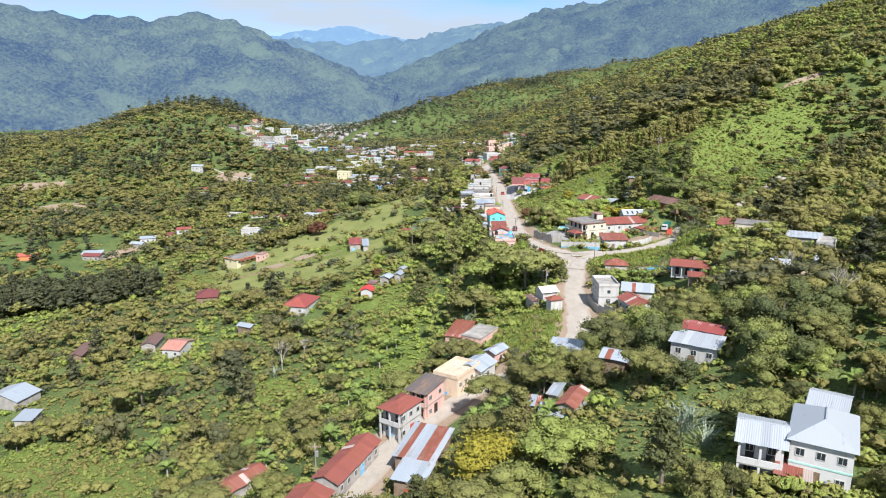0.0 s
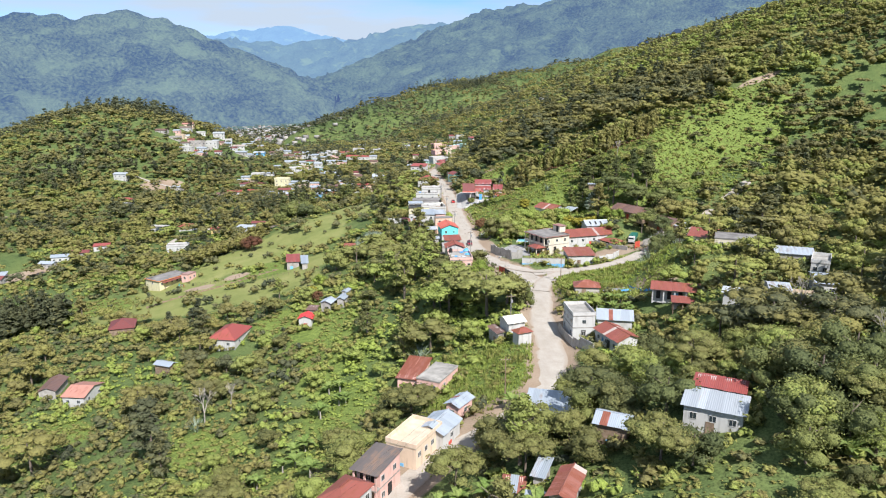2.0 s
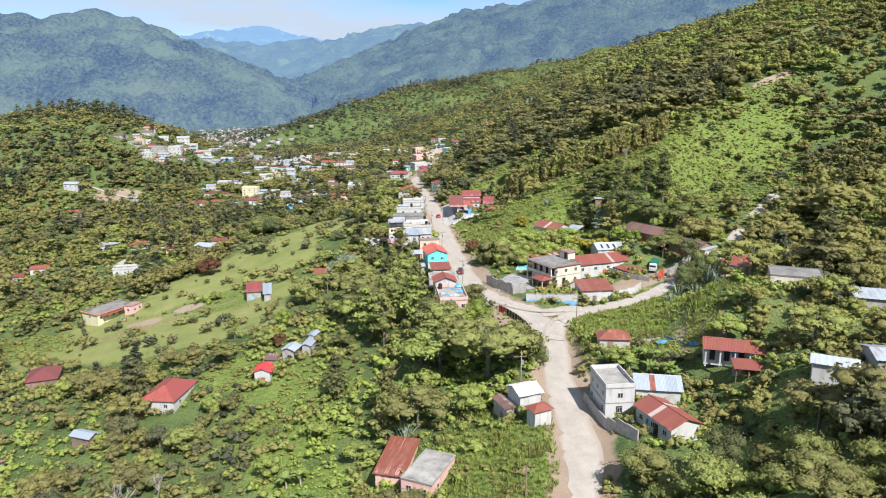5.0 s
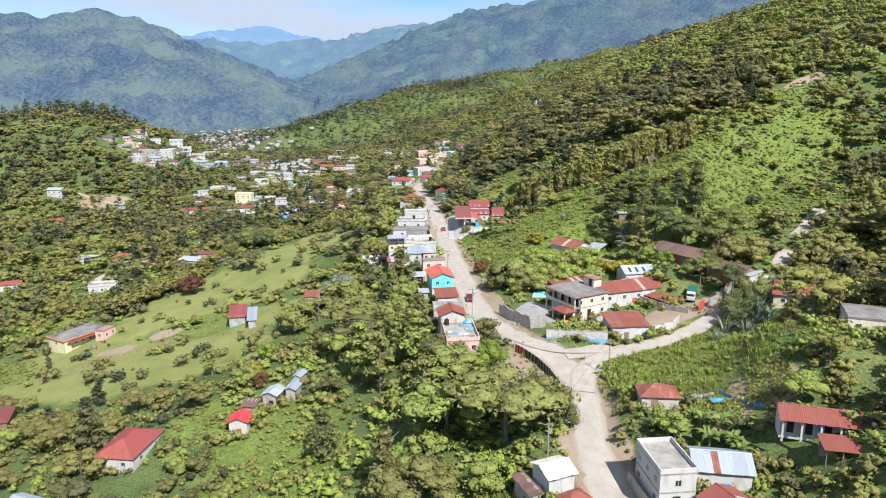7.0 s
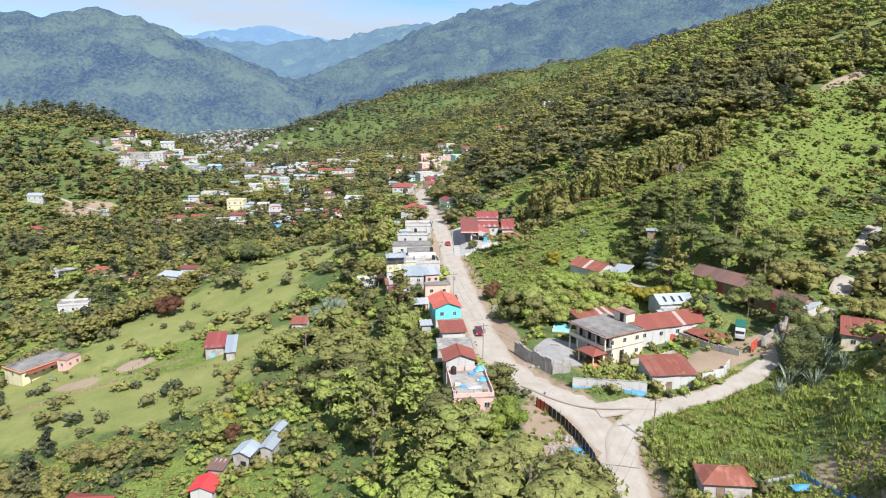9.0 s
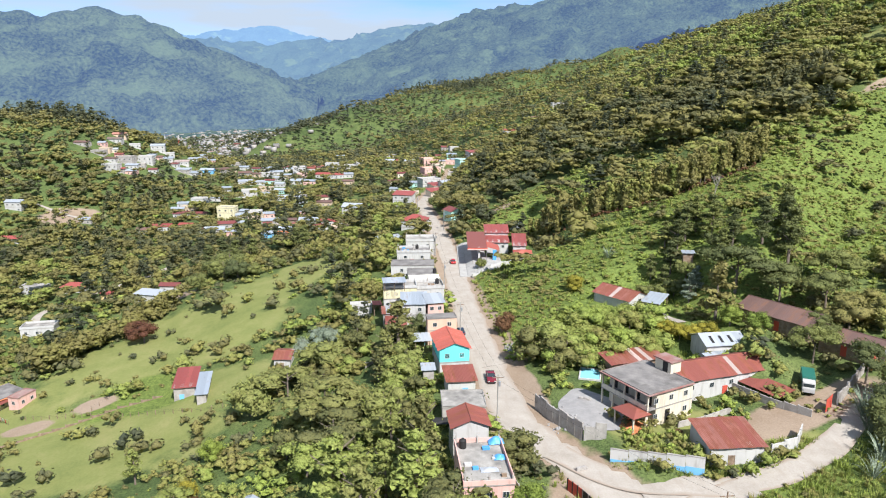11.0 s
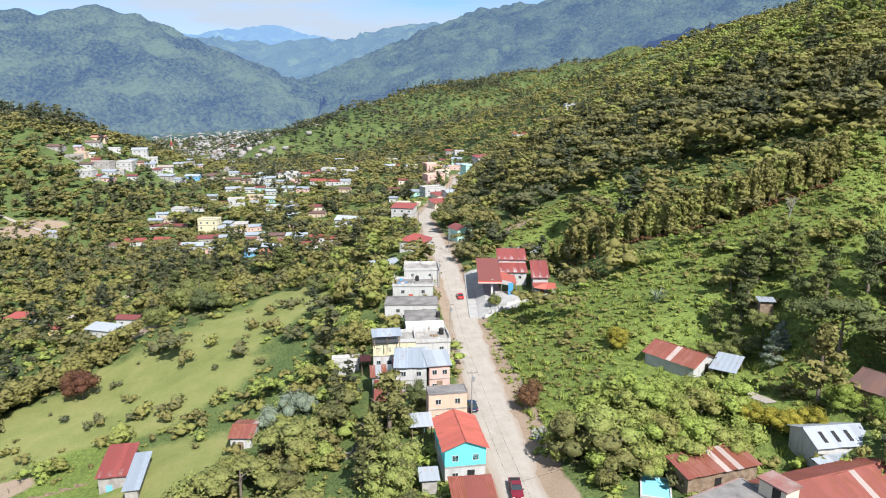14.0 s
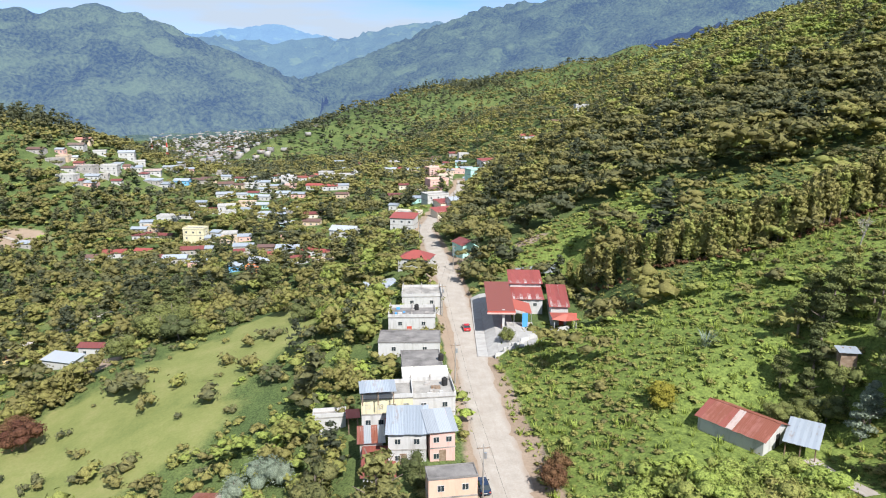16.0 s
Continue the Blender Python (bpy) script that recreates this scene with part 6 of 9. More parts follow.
house('house', 75.3, 759.3, 5.7, 10.1, -7.5, 10.3, 6.2, 'shed', 'mint', 'zinc', storeys=1, windows=(3, 0, 1, 0), where='in the village')
house('house', 18.6, 796.6, -2.3, 1.1, 10.4, 9.5, 5.7, 'gableAB', 'mint', 'brown', storeys=1, windows=(3, 0, 1, 0), where='in the village')
house('house', 18.7, 743.6, 3.6, 6.6, -10.0, 11.0, 6.6, 'gableAB', 'white', 'white', storeys=1, windows=(3, 0, 1, 0), where='in the village')
house('house', 67.2, 791.2, 2.2, 6.0, -12.6, 8.2, 5.0, 'gableAB', 'white', 'darkred', storeys=1, windows=(2, 0, 1, 0), where='in the village')
house('house', 36.1, 735.6, 3.7, 7.0, 12.0, 10.6, 6.3, 'gableAB', 'tanwall', 'zinc', storeys=1, windows=(3, 0, 1, 0), where='in the village')
house('house', 75.2, 808.1, 7.7, 12.4, 1.8, 11.0, 6.6, 'gableAB', 'block', 'darkred', storeys=1, windows=(3, 0, 1, 0), where='in the village')
house('house', 54.5, 744.3, 4.4, 8.0, 13.7, 10.3, 6.2, 'gableAB', 'pink', 'zinc', storeys=1, windows=(3, 0, 1, 0), where='in the village')
house('house', 10.1, 907.7, -7.9, -4.9, -2.7, 8.6, 5.2, 'gableAB', 'cream', 'darkred', storeys=1, windows=(2, 0, 1, 0), where='in the village')
house('house', 61.2, 715.6, 5.3, 8.6, 11.2, 7.7, 5.0, 'shed', 'tanwall', 'white', storeys=1, windows=(2, 0, 1, 0), where='in the village')
house('house', 62.3, 843.0, 1.1, 5.6, 4.3, 9.4, 5.6, 'gableAB', 'white', 'brown', storeys=1, windows=(3, 0, 1, 0), where='in the village')
house('house', 79.3, 782.7, 9.8, 14.2, 8.1, 8.5, 5.1, 'flat', 'white', 'conc', storeys=1, windows=(2, 0, 1, 0), where='in the village')
house('house', -31.5, 950.7, -11.6, -8.6, 6.9, 11.0, 6.6, 'shed', 'tanwall', 'zinc', storeys=1, windows=(3, 0, 1, 0), where='in the village')
house('house', 55.6, 863.4, -2.0, 1.9, -0.2, 11.0, 6.6, 'shed', 'block', 'darkred', storeys=1, windows=(3, 0, 1, 0), where='in the village')
house('house', -0.9, 836.2, -7.0, -4.1, -11.4, 9.8, 5.9, 'shed', 'white', 'zinc', storeys=1, windows=(3, 0, 1, 0), where='in the village')
house('house', 53.2, 788.8, 1.6, 4.6, -8.1, 11.0, 6.6, 'gableAB', 'tanwall', 'brown', storeys=1, windows=(3, 0, 1, 0), where='in the village')
house('house', 46.5, 732.5, 4.3, 7.6, 10.5, 8.4, 5.0, 'gableAB', 'white', 'brick', storeys=1, windows=(2, 0, 1, 0), where='in the village')
house('house', -12.9, 796.9, -4.7, -1.4, 11.2, 11.0, 6.6, 'gableAB', 'pink', 'zinc', storeys=1, windows=(3, 0, 1, 0), where='in the village')
house('house', 68.4, 724.6, 5.0, 7.7, 11.9, 10.9, 6.6, 'flat', 'pink', 'conc', storeys=1, windows=(3, 0, 1, 0), where='in the village')
house('house', 38.3, 880.3, -4.3, -1.4, -4.6, 9.6, 5.7, 'shed', 'mint', 'zinc', storeys=1, windows=(3, 0, 1, 0), where='in the village')
house('house', 76.1, 727.4, 5.2, 8.7, 4.4, 11.0, 6.6, 'shed', 'cream', 'zinc', storeys=1, windows=(3, 0, 1, 0), where='in the village')
house('house', -20.6, 493.7, -3.9, -0.5, 8.4, 8.2, 5.0, 'gableAB', 'white', 'darkred', storeys=1, windows=(2, 0, 1, 0), where='in the village')
house('house', -40.3, 596.3, -8.7, -5.9, 4.0, 10.7, 6.4, 'gableAB', 'mint', 'white', storeys=1, windows=(3, 0, 1, 0), where='in the village')
house('house', -10.1, 478.0, -1.6, 1.9, 8.8, 8.3, 5.0, 'flat', 'tanwall', 'conc', storeys=1, windows=(2, 0, 1, 0), where='in the village')
house('house', -72.4, 550.3, -11.5, -8.8, 0.8, 8.1, 5.0, 'shed', 'block', 'zinc', storeys=1, windows=(2, 0, 1, 0), where='in the village')
house('house', -65.7, 575.5, -9.6, -6.8, 4.3, 7.6, 5.0, 'flat', 'white', 'conc', storeys=1, windows=(2, 0, 1, 0), where='in the village')
house('house', -49.0, 624.6, -8.5, -6.1, 5.2, 11.0, 6.6, 'gableAB', 'white', 'zinc', storeys=1, windows=(3, 0, 1, 0), where='in the village')
house('house', -63.7, 565.8, -10.2, -7.3, -6.5, 9.5, 5.7, 'flat', 'tanwall', 'conc', storeys=1, windows=(3, 0, 1, 0), where='in the village')
house('house', -56.8, 567.3, -9.4, -6.7, 11.8, 7.3, 5.0, 'shed', 'pink', 'zinc', storeys=1, windows=(2, 0, 1, 0), where='in the village')
house('house', -44.4, 517.7, -8.0, -4.7, 12.8, 6.7, 5.0, 'flat', 'block', 'conc', storeys=1, windows=(2, 0, 1, 0), where='in the village')
house('house', -110.7, 596.7, -10.0, -7.3, -11.9, 10.3, 6.2, 'flat', 'tanwall', 'conc', storeys=1, windows=(3, 0, 1, 0), where='in the village')
house('house', -32.9, 509.6, -5.9, -2.7, 13.2, 6.5, 5.0, 'shed', 'white', 'brick', storeys=1, windows=(2, 0, 1, 0), where='in the village')
house('house', -27.8, 618.2, -8.0, -4.8, 12.9, 10.4, 6.2, 'gableAB', 'cream', 'darkred', storeys=1, windows=(3, 0, 1, 0), where='in the village')
house('house', -35.2, 567.5, -8.6, -5.6, 4.7, 8.4, 5.0, 'gableAB', 'pink', 'white', storeys=1, windows=(2, 0, 1, 0), where='in the village')
house('house', -100.9, 551.9, -12.4, -9.8, -12.8, 9.0, 5.4, 'gableAB', 'tanwall', 'brick', storeys=1, windows=(2, 0, 1, 0), where='in the village')
house('house', -99.3, 620.2, -7.6, -4.6, 11.2, 10.2, 6.1, 'gableAB', 'white', 'zinc', storeys=1, windows=(3, 0, 1, 0), where='in the village')
house('house', -41.9, 636.2, -7.6, -4.8, -10.4, 10.0, 6.0, 'shed', 'block', 'white', storeys=1, windows=(3, 0, 1, 0), where='in the village')
house('house', -72.8, 570.2, -10.7, -7.7, 13.1, 9.2, 5.5, 'shed', 'block', 'zinc', storeys=1, windows=(3, 0, 1, 0), where='in the village')
house('house', -112.2, 583.1, -11.3, -8.5, 4.7, 9.9, 5.9, 'shed', 'white', 'darkred', storeys=1, windows=(3, 0, 1, 0), where='in the village')
house('house', -62.2, 655.6, -7.6, -5.0, -12.3, 10.7, 6.4, 'gableAB', 'mint', 'white', storeys=1, windows=(3, 0, 1, 0), where='in the village')
house('house', -25.8, 596.4, -8.0, -4.9, -9.3, 10.5, 6.3, 'gableAB', 'tanwall', 'brown', storeys=1, windows=(3, 0, 1, 0), where='in the village')
house('house', -55.9, 628.1, -8.5, -5.9, 3.8, 10.7, 6.4, 'gableAB', 'white', 'white', storeys=1, windows=(3, 0, 1, 0), where='in the village')
house('house', -68.9, 638.5, -8.0, -5.0, 1.9, 8.0, 5.0, 'shed', 'white', 'zinc', storeys=1, windows=(2, 0, 1, 0), where='in the village')
house('house', 26.8, 670.6, 1.2, 4.3, 6.9, 7.0, 5.0, 'gableAB', 'cream', 'darkred', storeys=1, windows=(2, 0, 1, 0), where='in the village')
house('house', 21.0, 639.6, -1.4, 2.4, 12.0, 9.5, 5.7, 'shed', 'tanwall', 'darkred', storeys=1, windows=(3, 0, 1, 0), where='in the village')
house('house', 34.3, 609.0, 1.3, 5.3, -7.9, 10.2, 6.1, 'shed', 'mint', 'zinc', storeys=1, windows=(3, 0, 1, 0), where='in the village')
house('house', 56.4, 689.3, 4.5, 8.0, -13.9, 9.5, 5.7, 'flat', 'cream', 'conc', storeys=1, windows=(3, 0, 1, 0), where='in the village')
house('house', 44.9, 637.9, 2.5, 6.4, 11.8, 9.3, 5.6, 'gableAB', 'pink', 'brown', storeys=1, windows=(3, 0, 1, 0), where='in the village')
house('house', 37.7, 657.0, 1.6, 4.8, -13.6, 7.1, 5.0, 'shed', 'tanwall', 'darkred', storeys=1, windows=(2, 0, 1, 0), where='in the village')
house('house', 44.1, 584.1, 4.7, 7.3, 10.5, 8.7, 5.2, 'gableAB', 'white', 'darkred', storeys=1, windows=(2, 0, 1, 0), where='in the village')
house('house', 19.9, 601.8, -0.9, 2.5, -10.8, 7.4, 5.0, 'shed', 'white', 'zinc', storeys=1, windows=(2, 0, 1, 0), where='in the village')


# ---- walls, gates and fences ----
def wall_run(name, knots, high, thick, material, label, category="wall", panel=2.4, step=0.0, cap=None, group=""):
    """A wall of panels between piers that follows the ground from knot to knot."""
    x0, y0 = knots[0][:2]
    top = thing(name, x0, y0, level(x0, y0))
    tagged(top, label, category, group)
    zero = top.location.copy()
    for (ax, ay), (bx, by) in zip(knots, knots[1:]):
        n = max(1, round(math.hypot(bx - ax, by - ay) / panel))
        way = math.atan2(by - ay, bx - ax)
        for i in range(n):
            t = (i + 0.5) / n
            px, py = ax + (bx - ax) * t, ay + (by - ay) * t
            w = math.hypot(bx - ax, by - ay) / n
            g = min(level(px, py), level(ax + (bx - ax) * i / n, ay + (by - ay) * i / n))
            bm = bmesh.new()
            h = high + step * (i % 2)
            box(bm, -w / 2 + 0.1, -thick / 2, -0.4, w / 2 - 0.1, thick / 2, h)
            ob = part("panel", bm, material, top)
            ob.location, ob.rotation_euler = (px - zero.x, py - zero.y, g - zero.z), (0, 0, way)
            bm = bmesh.new()
            box(bm, -0.11, -thick / 2 - 0.03, -0.4, 0.11, thick / 2 + 0.03, h + 0.12)
            ob = part("pier", bm, cap or material, top)
            qx, qy = ax + (bx - ax) * i / n, ay + (by - ay) * i / n
            ob.location, ob.rotation_euler = (qx - zero.x, qy - zero.y, g - zero.z), (0, 0, way)
    return top


def painted_wall():
    """White wall with a broad sky-blue foot."""
    ax, ay, bx, by = 43.6, 247.9, 56.6, 242.2
    length, way = math.hypot(bx - ax, by - ay), math.degrees(math.atan2(by - ay, bx - ax))
    top = tagged(thing("boundary_wall", ax, ay, 7.7, way), "white garden wall with a sky-blue painted foot", "wall")
    n = 5
    for i in range(n):
        x0, x1 = length * i / n + 0.02, length * (i + 1) / n - 0.02
        lift = 0.2 * i
        bm = bmesh.new()
        box(bm, x0, -0.1, 0.85 + lift, x1, 0.1, 2.6 + lift)
        part("panel", bm, M["white"], top)
        bm = bmesh.new()
        box(bm, x0, -0.115, -0.6, x1, 0.115, 0.85 + lift)
        part("painted_foot", bm, M["sky"], top)
        bm = bmesh.new()
        box(bm, x0 - 0.02, -0.16, 2.6 + lift, x1 + 0.02, 0.16, 2.68 + lift)
        part("coping", bm, M["concrete"], top)


painted_wall()
wall_run("retaining_wall", ((36.3, 268.5), (38.0, 262.5), (41.2, 254.8)), 3.0, 0.25, M["block"], "stepped grey block wall along the road", step=0.35, panel=2.0)
wall_run("retaining_wall", ((41.4, 254.5), (45.0, 253.6)), 2.8, 0.22, M["concrete"], "pale concrete wall end beside the gravel yard")
wall_run("yard_wall", ((69.2, 245.4), (74.4, 246.8), (77.6, 250.6)), 2.2, 0.2, M["white"], "whitewashed yard wall beside the lane")
wall_run("yard_wall", ((88.6, 257.6), (94.0, 261.6), (99.6, 266.0)), 2.4, 0.2, M["block"], "grey block wall beside the lane")
wall_run("yard_wall", ((74.2, 268.0), (78.0, 260.8), (82.0, 254.6)), 1.5, 0.2, M["block"], "grey block wall below the open stable")
wall_run("yard_wall", ((58.5, 256.0), (64.0, 257.5), (70.5, 260.5)), 1.1, 0.25, M["block"], "low grey wall above the terrace")
wall_run("metal_fence", ((34.8, 241.2), (36.2, 238.2)), 1.9, 0.06, M["redpaint"], "faded red sheet gate beside the road", "gate", 1.2, cap=M["dark"])
wall_run("metal_fence", ((36.2, 238.2), (38.0, 233.0), (39.0, 228.0), (39.5, 222.0), (39.5, 215.5)), 1.9, 0.06, M["dark"], "dark sheet-metal fence curving round the bend", "fence", 1.4, cap=M["block"])
wall_run("low_wall", ((37.6, 362.4), (41.5, 363.8), (46.2, 366.6), (50.5, 370.4), (57.6, 374.6)), 1.3, 0.25, M["white"], "low white wall round the station forecourt")
wall_run("tin_fence", ((52.8, 418.8), (59.0, 418.6), (65.4, 418.2)), 2.6, 0.05, M["r_zinc"], "tall corrugated zinc fence behind the station", "fence", 1.0, cap=M["steel"])
wall_run("tin_fence", ((65.6, 418.0), (66.3, 409.0)), 2.6, 0.05, M["dark"], "dark sheet fence behind the station", "fence", 1.2)
wall_run("block_wall", ((44.6, 170.0), (42.2, 178.0), (41.6, 189.5)), 2.2, 0.2, M["block"], "grey block wall below the white house")
wall_run("block_wall", ((28.4, 236.0), (27.0, 246.0), (26.6, 255.5)), 0.9, 0.15, M["block"], "bare block wall along the roadside terrace", panel=2.0)
wall_run("garden_fence", ((4.0, 303.0), (9.0, 306.0), (14.0, 310.0)), 1.3, 0.1, M["concrete"], "pale concrete post fence across the garden", "fence", 1.5)
wall_run("field_fence", ((-100, 306), (-80, 315), (-60, 322), (-48, 322)), 0.8, 0.12, M["wood"], "weathered field fence across the meadow", "fence", 3.0)


def gate(x, y, turn, w, h):
    top = tagged(thing("gate", x, y, level(x, y), turn), "bright red double sheet-metal gate", "gate")
    for s in (-1, 1):
        bm = bmesh.new()
        box(bm, min(0, s * w / 2) + 0.03, -0.03, 0.05, max(0, s * w / 2) - 0.03, 0.03, h)
        leaf_part = part("leaf", bm, M["redpaint"], top)
        bm = bmesh.new()
        for z in (0.2, h * 0.5, h - 0.15):
            box(bm, min(0, s * w / 2) + 0.05, -0.06, z, max(0, s * w / 2) - 0.05, -0.03, z + 0.07)
        part("rail", bm, M["redpaint"], leaf_part)


gate(86.0, 256.2, 40, 3.4, 2.4)
gate(102.6, 267.2, 40, 4.2, 3.0)


# ---- poles and wires ----
def pole(x, y, high, turn, timber=False, label="tall concrete utility pole with crossarm and insulators"):
    top = tagged(thing("utility_pole", x, y, level(x, y), turn), label, "pole", "utility poles")
    bm = bmesh.new()
    tube(bm, (0, 0, -0.6), (0, 0, high), 0.14, 0.09, 8)
    part("shaft", bm, M["wood"] if timber else M["concrete"], top)
    bm = bmesh.new()
    box(bm, -1.0, -0.05, high - 0.7, 1.0, 0.05, high - 0.58)
    arm = part("crossarm", bm, M["wood"], top)
    for px in (-0.9, -0.3, 0.3, 0.9):
        bm = bmesh.new()
        tube(bm, (px, 0, high - 0.58), (px, 0, high - 0.4), 0.05, 0.035, 6)
        part("insulator", bm, M["white"], arm)
    if not timber:
        bm = bmesh.new()
        tube(bm, (0.28, 0, high - 2.3), (0.28, 0, high - 1.4), 0.22, 0.22, 8)
        part("transformer", bm, M["steel"], top)


def wire(name, a, b, sag):
    """One hanging line between two tops."""
    cu = bpy.data.curves.new(name, "CURVE")
    cu.dimensions, cu.bevel_depth, cu.bevel_resolution = "3D", 0.014, 0
    sp = cu.splines.new("POLY")
    sp.points.add(10)
    for i, p in enumerate(sp.points):
        t = i / 10
        q = Vector(a).lerp(Vector(b), t)
        p.co = (q.x, q.y, q.z - sag * 4 * t * (1 - t), 1)
    cu.materials.append(M["dark"])
    return tagged(new(name, cu), "thin dark overhead line between utility poles", "cable", "overhead lines")


POLES = ((-20.5, 100, 8.5), (22.2, 156, 8.5), (30.5, 196, 8), (51.2, 226, 8.5), (28.3, 264.6, 9), (27.0, 309, 9), (27.2, 350, 9), (28.2, 392, 9), (35.6, 436, 9), (27.0, 478, 9), (48.5, 560, 9))
for i, (px, py, ph) in enumerate(POLES):
    pole(px, py, ph, 0, i in (1, 3))
for (ax, ay, ah), (bx, by, bh) in zip(POLES, POLES[1:]):
    for off in (-0.9, 0.9):
        wire("overhead_line", (ax + off, ay, level(ax, ay) + ah - 0.4), (bx + off, by, level(bx, by) + bh - 0.4), 0.9)
wire("overhead_line", (27.2, 276, 13.0), (43.5, 282, 14.0), 0.5)


# ---- vehicles ----
def wheel(parent, x, y, r, w=0.2):
    bm = bmesh.new()
    tube(bm, (x - w / 2, y, r), (x + w / 2, y, r), r, r, 14)
    tyre = part("wheel", bm, M["tyre"], parent, "black rubber tyre")
    bm = bmesh.new()
    tube(bm, (x - w / 2 - 0.01, y, r), (x + w / 2 + 0.01, y, r), r * 0.6, r * 0.6, 10)
    part("rim", bm, M["steel"], tyre)


def profile_body(bm, side, half, pinch=0.0, waist=0.9):
    """A vehicle shell from its side outline (y, z); the sides lean in above the waist."""
    def row(s):
        return [bm.verts.new((s * (half - (pinch if z > waist else 0)), y, z)) for y, z in side]
    a, b = row(-1), row(1)
    k = len(side)
    for i in range(k):
        j = (i + 1) % k
        bm.faces.new((a[i], a[j], b[j], b[i]))
    bm.faces.new(a[::-1])
    bm.faces.new(b)
    bmesh.ops.recalc_face_normals(bm, faces=bm.faces[:])
    bmesh.ops.bevel(bm, geom=bm.edges[:], offset=0.05, segments=2, affect="EDGES")


def vehicle(name, x, y, turn, paint, label, pickup=False, length=4.2, width=1.74):
    top = tagged(thing(name, x, y, level(x, y) + 0.09, turn), label, "car", "cars on the road")
    L, h = length / 2, width / 2
    bm = bmesh.new()
    if pickup:
        profile_body(bm, [(-L, 0.35), (L, 0.35), (L, 0.95), (L - 0.1, 1.0), (L * 0.38, 1.05), (-L, 1.05)], h)
    else:
        profile_body(bm, [(-L, 0.3), (L, 0.3), (L, 0.72), (L * 0.45, 0.92), (-L * 0.85, 0.95), (-L, 0.75)], h)
    part("body", bm, paint, top)
    bm = bmesh.new()
    side = [(L * 0.45, 0.98), (L * 0.18, 1.6), (-L * 0.2, 1.64), (-L * 0.32, 1.0)] if pickup else [(L * 0.42, 0.88), (L * 0.08, 1.42), (-L * 0.6, 1.44), (-L * 0.86, 0.9)]
    profile_body(bm, side, h - 0.07, 0.14, 1.2)
    cabin = part("cabin", bm, M["glass"], top, "dark glazed cabin")
    bm = bmesh.new()
    (y0, z0), (y1, z1) = side[1], side[2]
    box(bm, -h + 0.2, y1 - 0.05, z0 - 0.01, h - 0.2, y0 + 0.02, z0 + 0.06)
    bmesh.ops.bevel(bm, geom=bm.edges[:], offset=0.03, segments=2, affect="EDGES")
    part("roof", bm, paint, cabin)
    if pickup:
        bm = bmesh.new()
        box(bm, -h + 0.14, -L + 0.12, 0.98, h - 0.14, -L * 0.36, 1.056)
        part("load_bed", bm, M["dark"], top)
    for sx in (-1, 1):
        for sy in (-0.62, 0.62):
            wheel(top, sx * (h - 0.1), sy * L, 0.33)
        bm = bmesh.new()
        box(bm, sx * (h - 0.25) - 0.16, L - 0.02, 0.62, sx * (h - 0.25) + 0.16, L + 0.03, 0.78)
        part("headlight", bm, M["white"], top, "clear headlight")
        bm = bmesh.new()
        box(bm, sx * (h - 0.2) - 0.13, -L - 0.03, 0.62, sx * (h - 0.2) + 0.13, -L + 0.02, 0.8)
        part("tail_light", bm, M["redpaint"], top, "red tail light")
        bm = bmesh.new()
        box(bm, sx * (h + 0.02), L * 0.3, 0.95, sx * (h + 0.2), L * 0.36, 1.1)
        part("mirror", bm, M["dark"], top)
    bm = bmesh.new()
    box(bm, -h + 0.08, L - 0.02, 0.32, h - 0.08, L + 0.07, 0.52)
    part("bumper", bm, M["dark"], top)
    bm = bmesh.new()
    box(bm, -0.26, -L - 0.035, 0.5, 0.26, -L - 0.01, 0.62)
    part("number_plate", bm, M["white"], top, "plain pale number plate")
    return top


vehicle("car", 33.4, 382.0, 2, M["carred"], "bright red hatchback driving along the road", length=3.8, width=1.66)
vehicle("pickup_truck", 30.2, 283.0, 176, M["carmaroon"], "maroon pickup truck driving along the road", True, 4.9, 1.8)
vehicle("car", 27.4, 311.6, 3, M["carblue"], "dark blue car parked beside a peach house", length=4.3)


def lorry(x, y, turn):
    top = tagged(thing("lorry", x, y, level(x, y), turn), "green and white lorry parked in the yard", "truck")
    bm = bmesh.new()
    box(bm, -1.15, -3.6, 1.0, 1.15, 1.6, 2.9)
    bmesh.ops.bevel(bm, geom=bm.edges[:], offset=0.08, segments=2, affect="EDGES")
    part("cargo_box", bm, M["green"], top)
    bm = bmesh.new()
    profile_body(bm, [(1.7, 0.6), (3.7, 0.6), (3.75, 1.4), (3.4, 2.5), (1.7, 2.55)], 1.05)
    cab = part("cab", bm, M["white"], top, "white lorry cab")
    bm = bmesh.new()
    box(bm, -0.9, 3.52, 1.5, 0.9, 3.66, 2.3)
    part("windscreen", bm, M["glass"], cab)
    bm = bmesh.new()
    box(bm, -0.5, -3.5, 0.6, 0.5, 3.4, 0.95)
    part("chassis", bm, M["dark"], top)
    for yy in (-2.4, 2.6):
        for s in (-1, 1):
            wheel(top, s * 0.95, yy, 0.48, 0.3)


lorry(87.4, 264.6, 150)


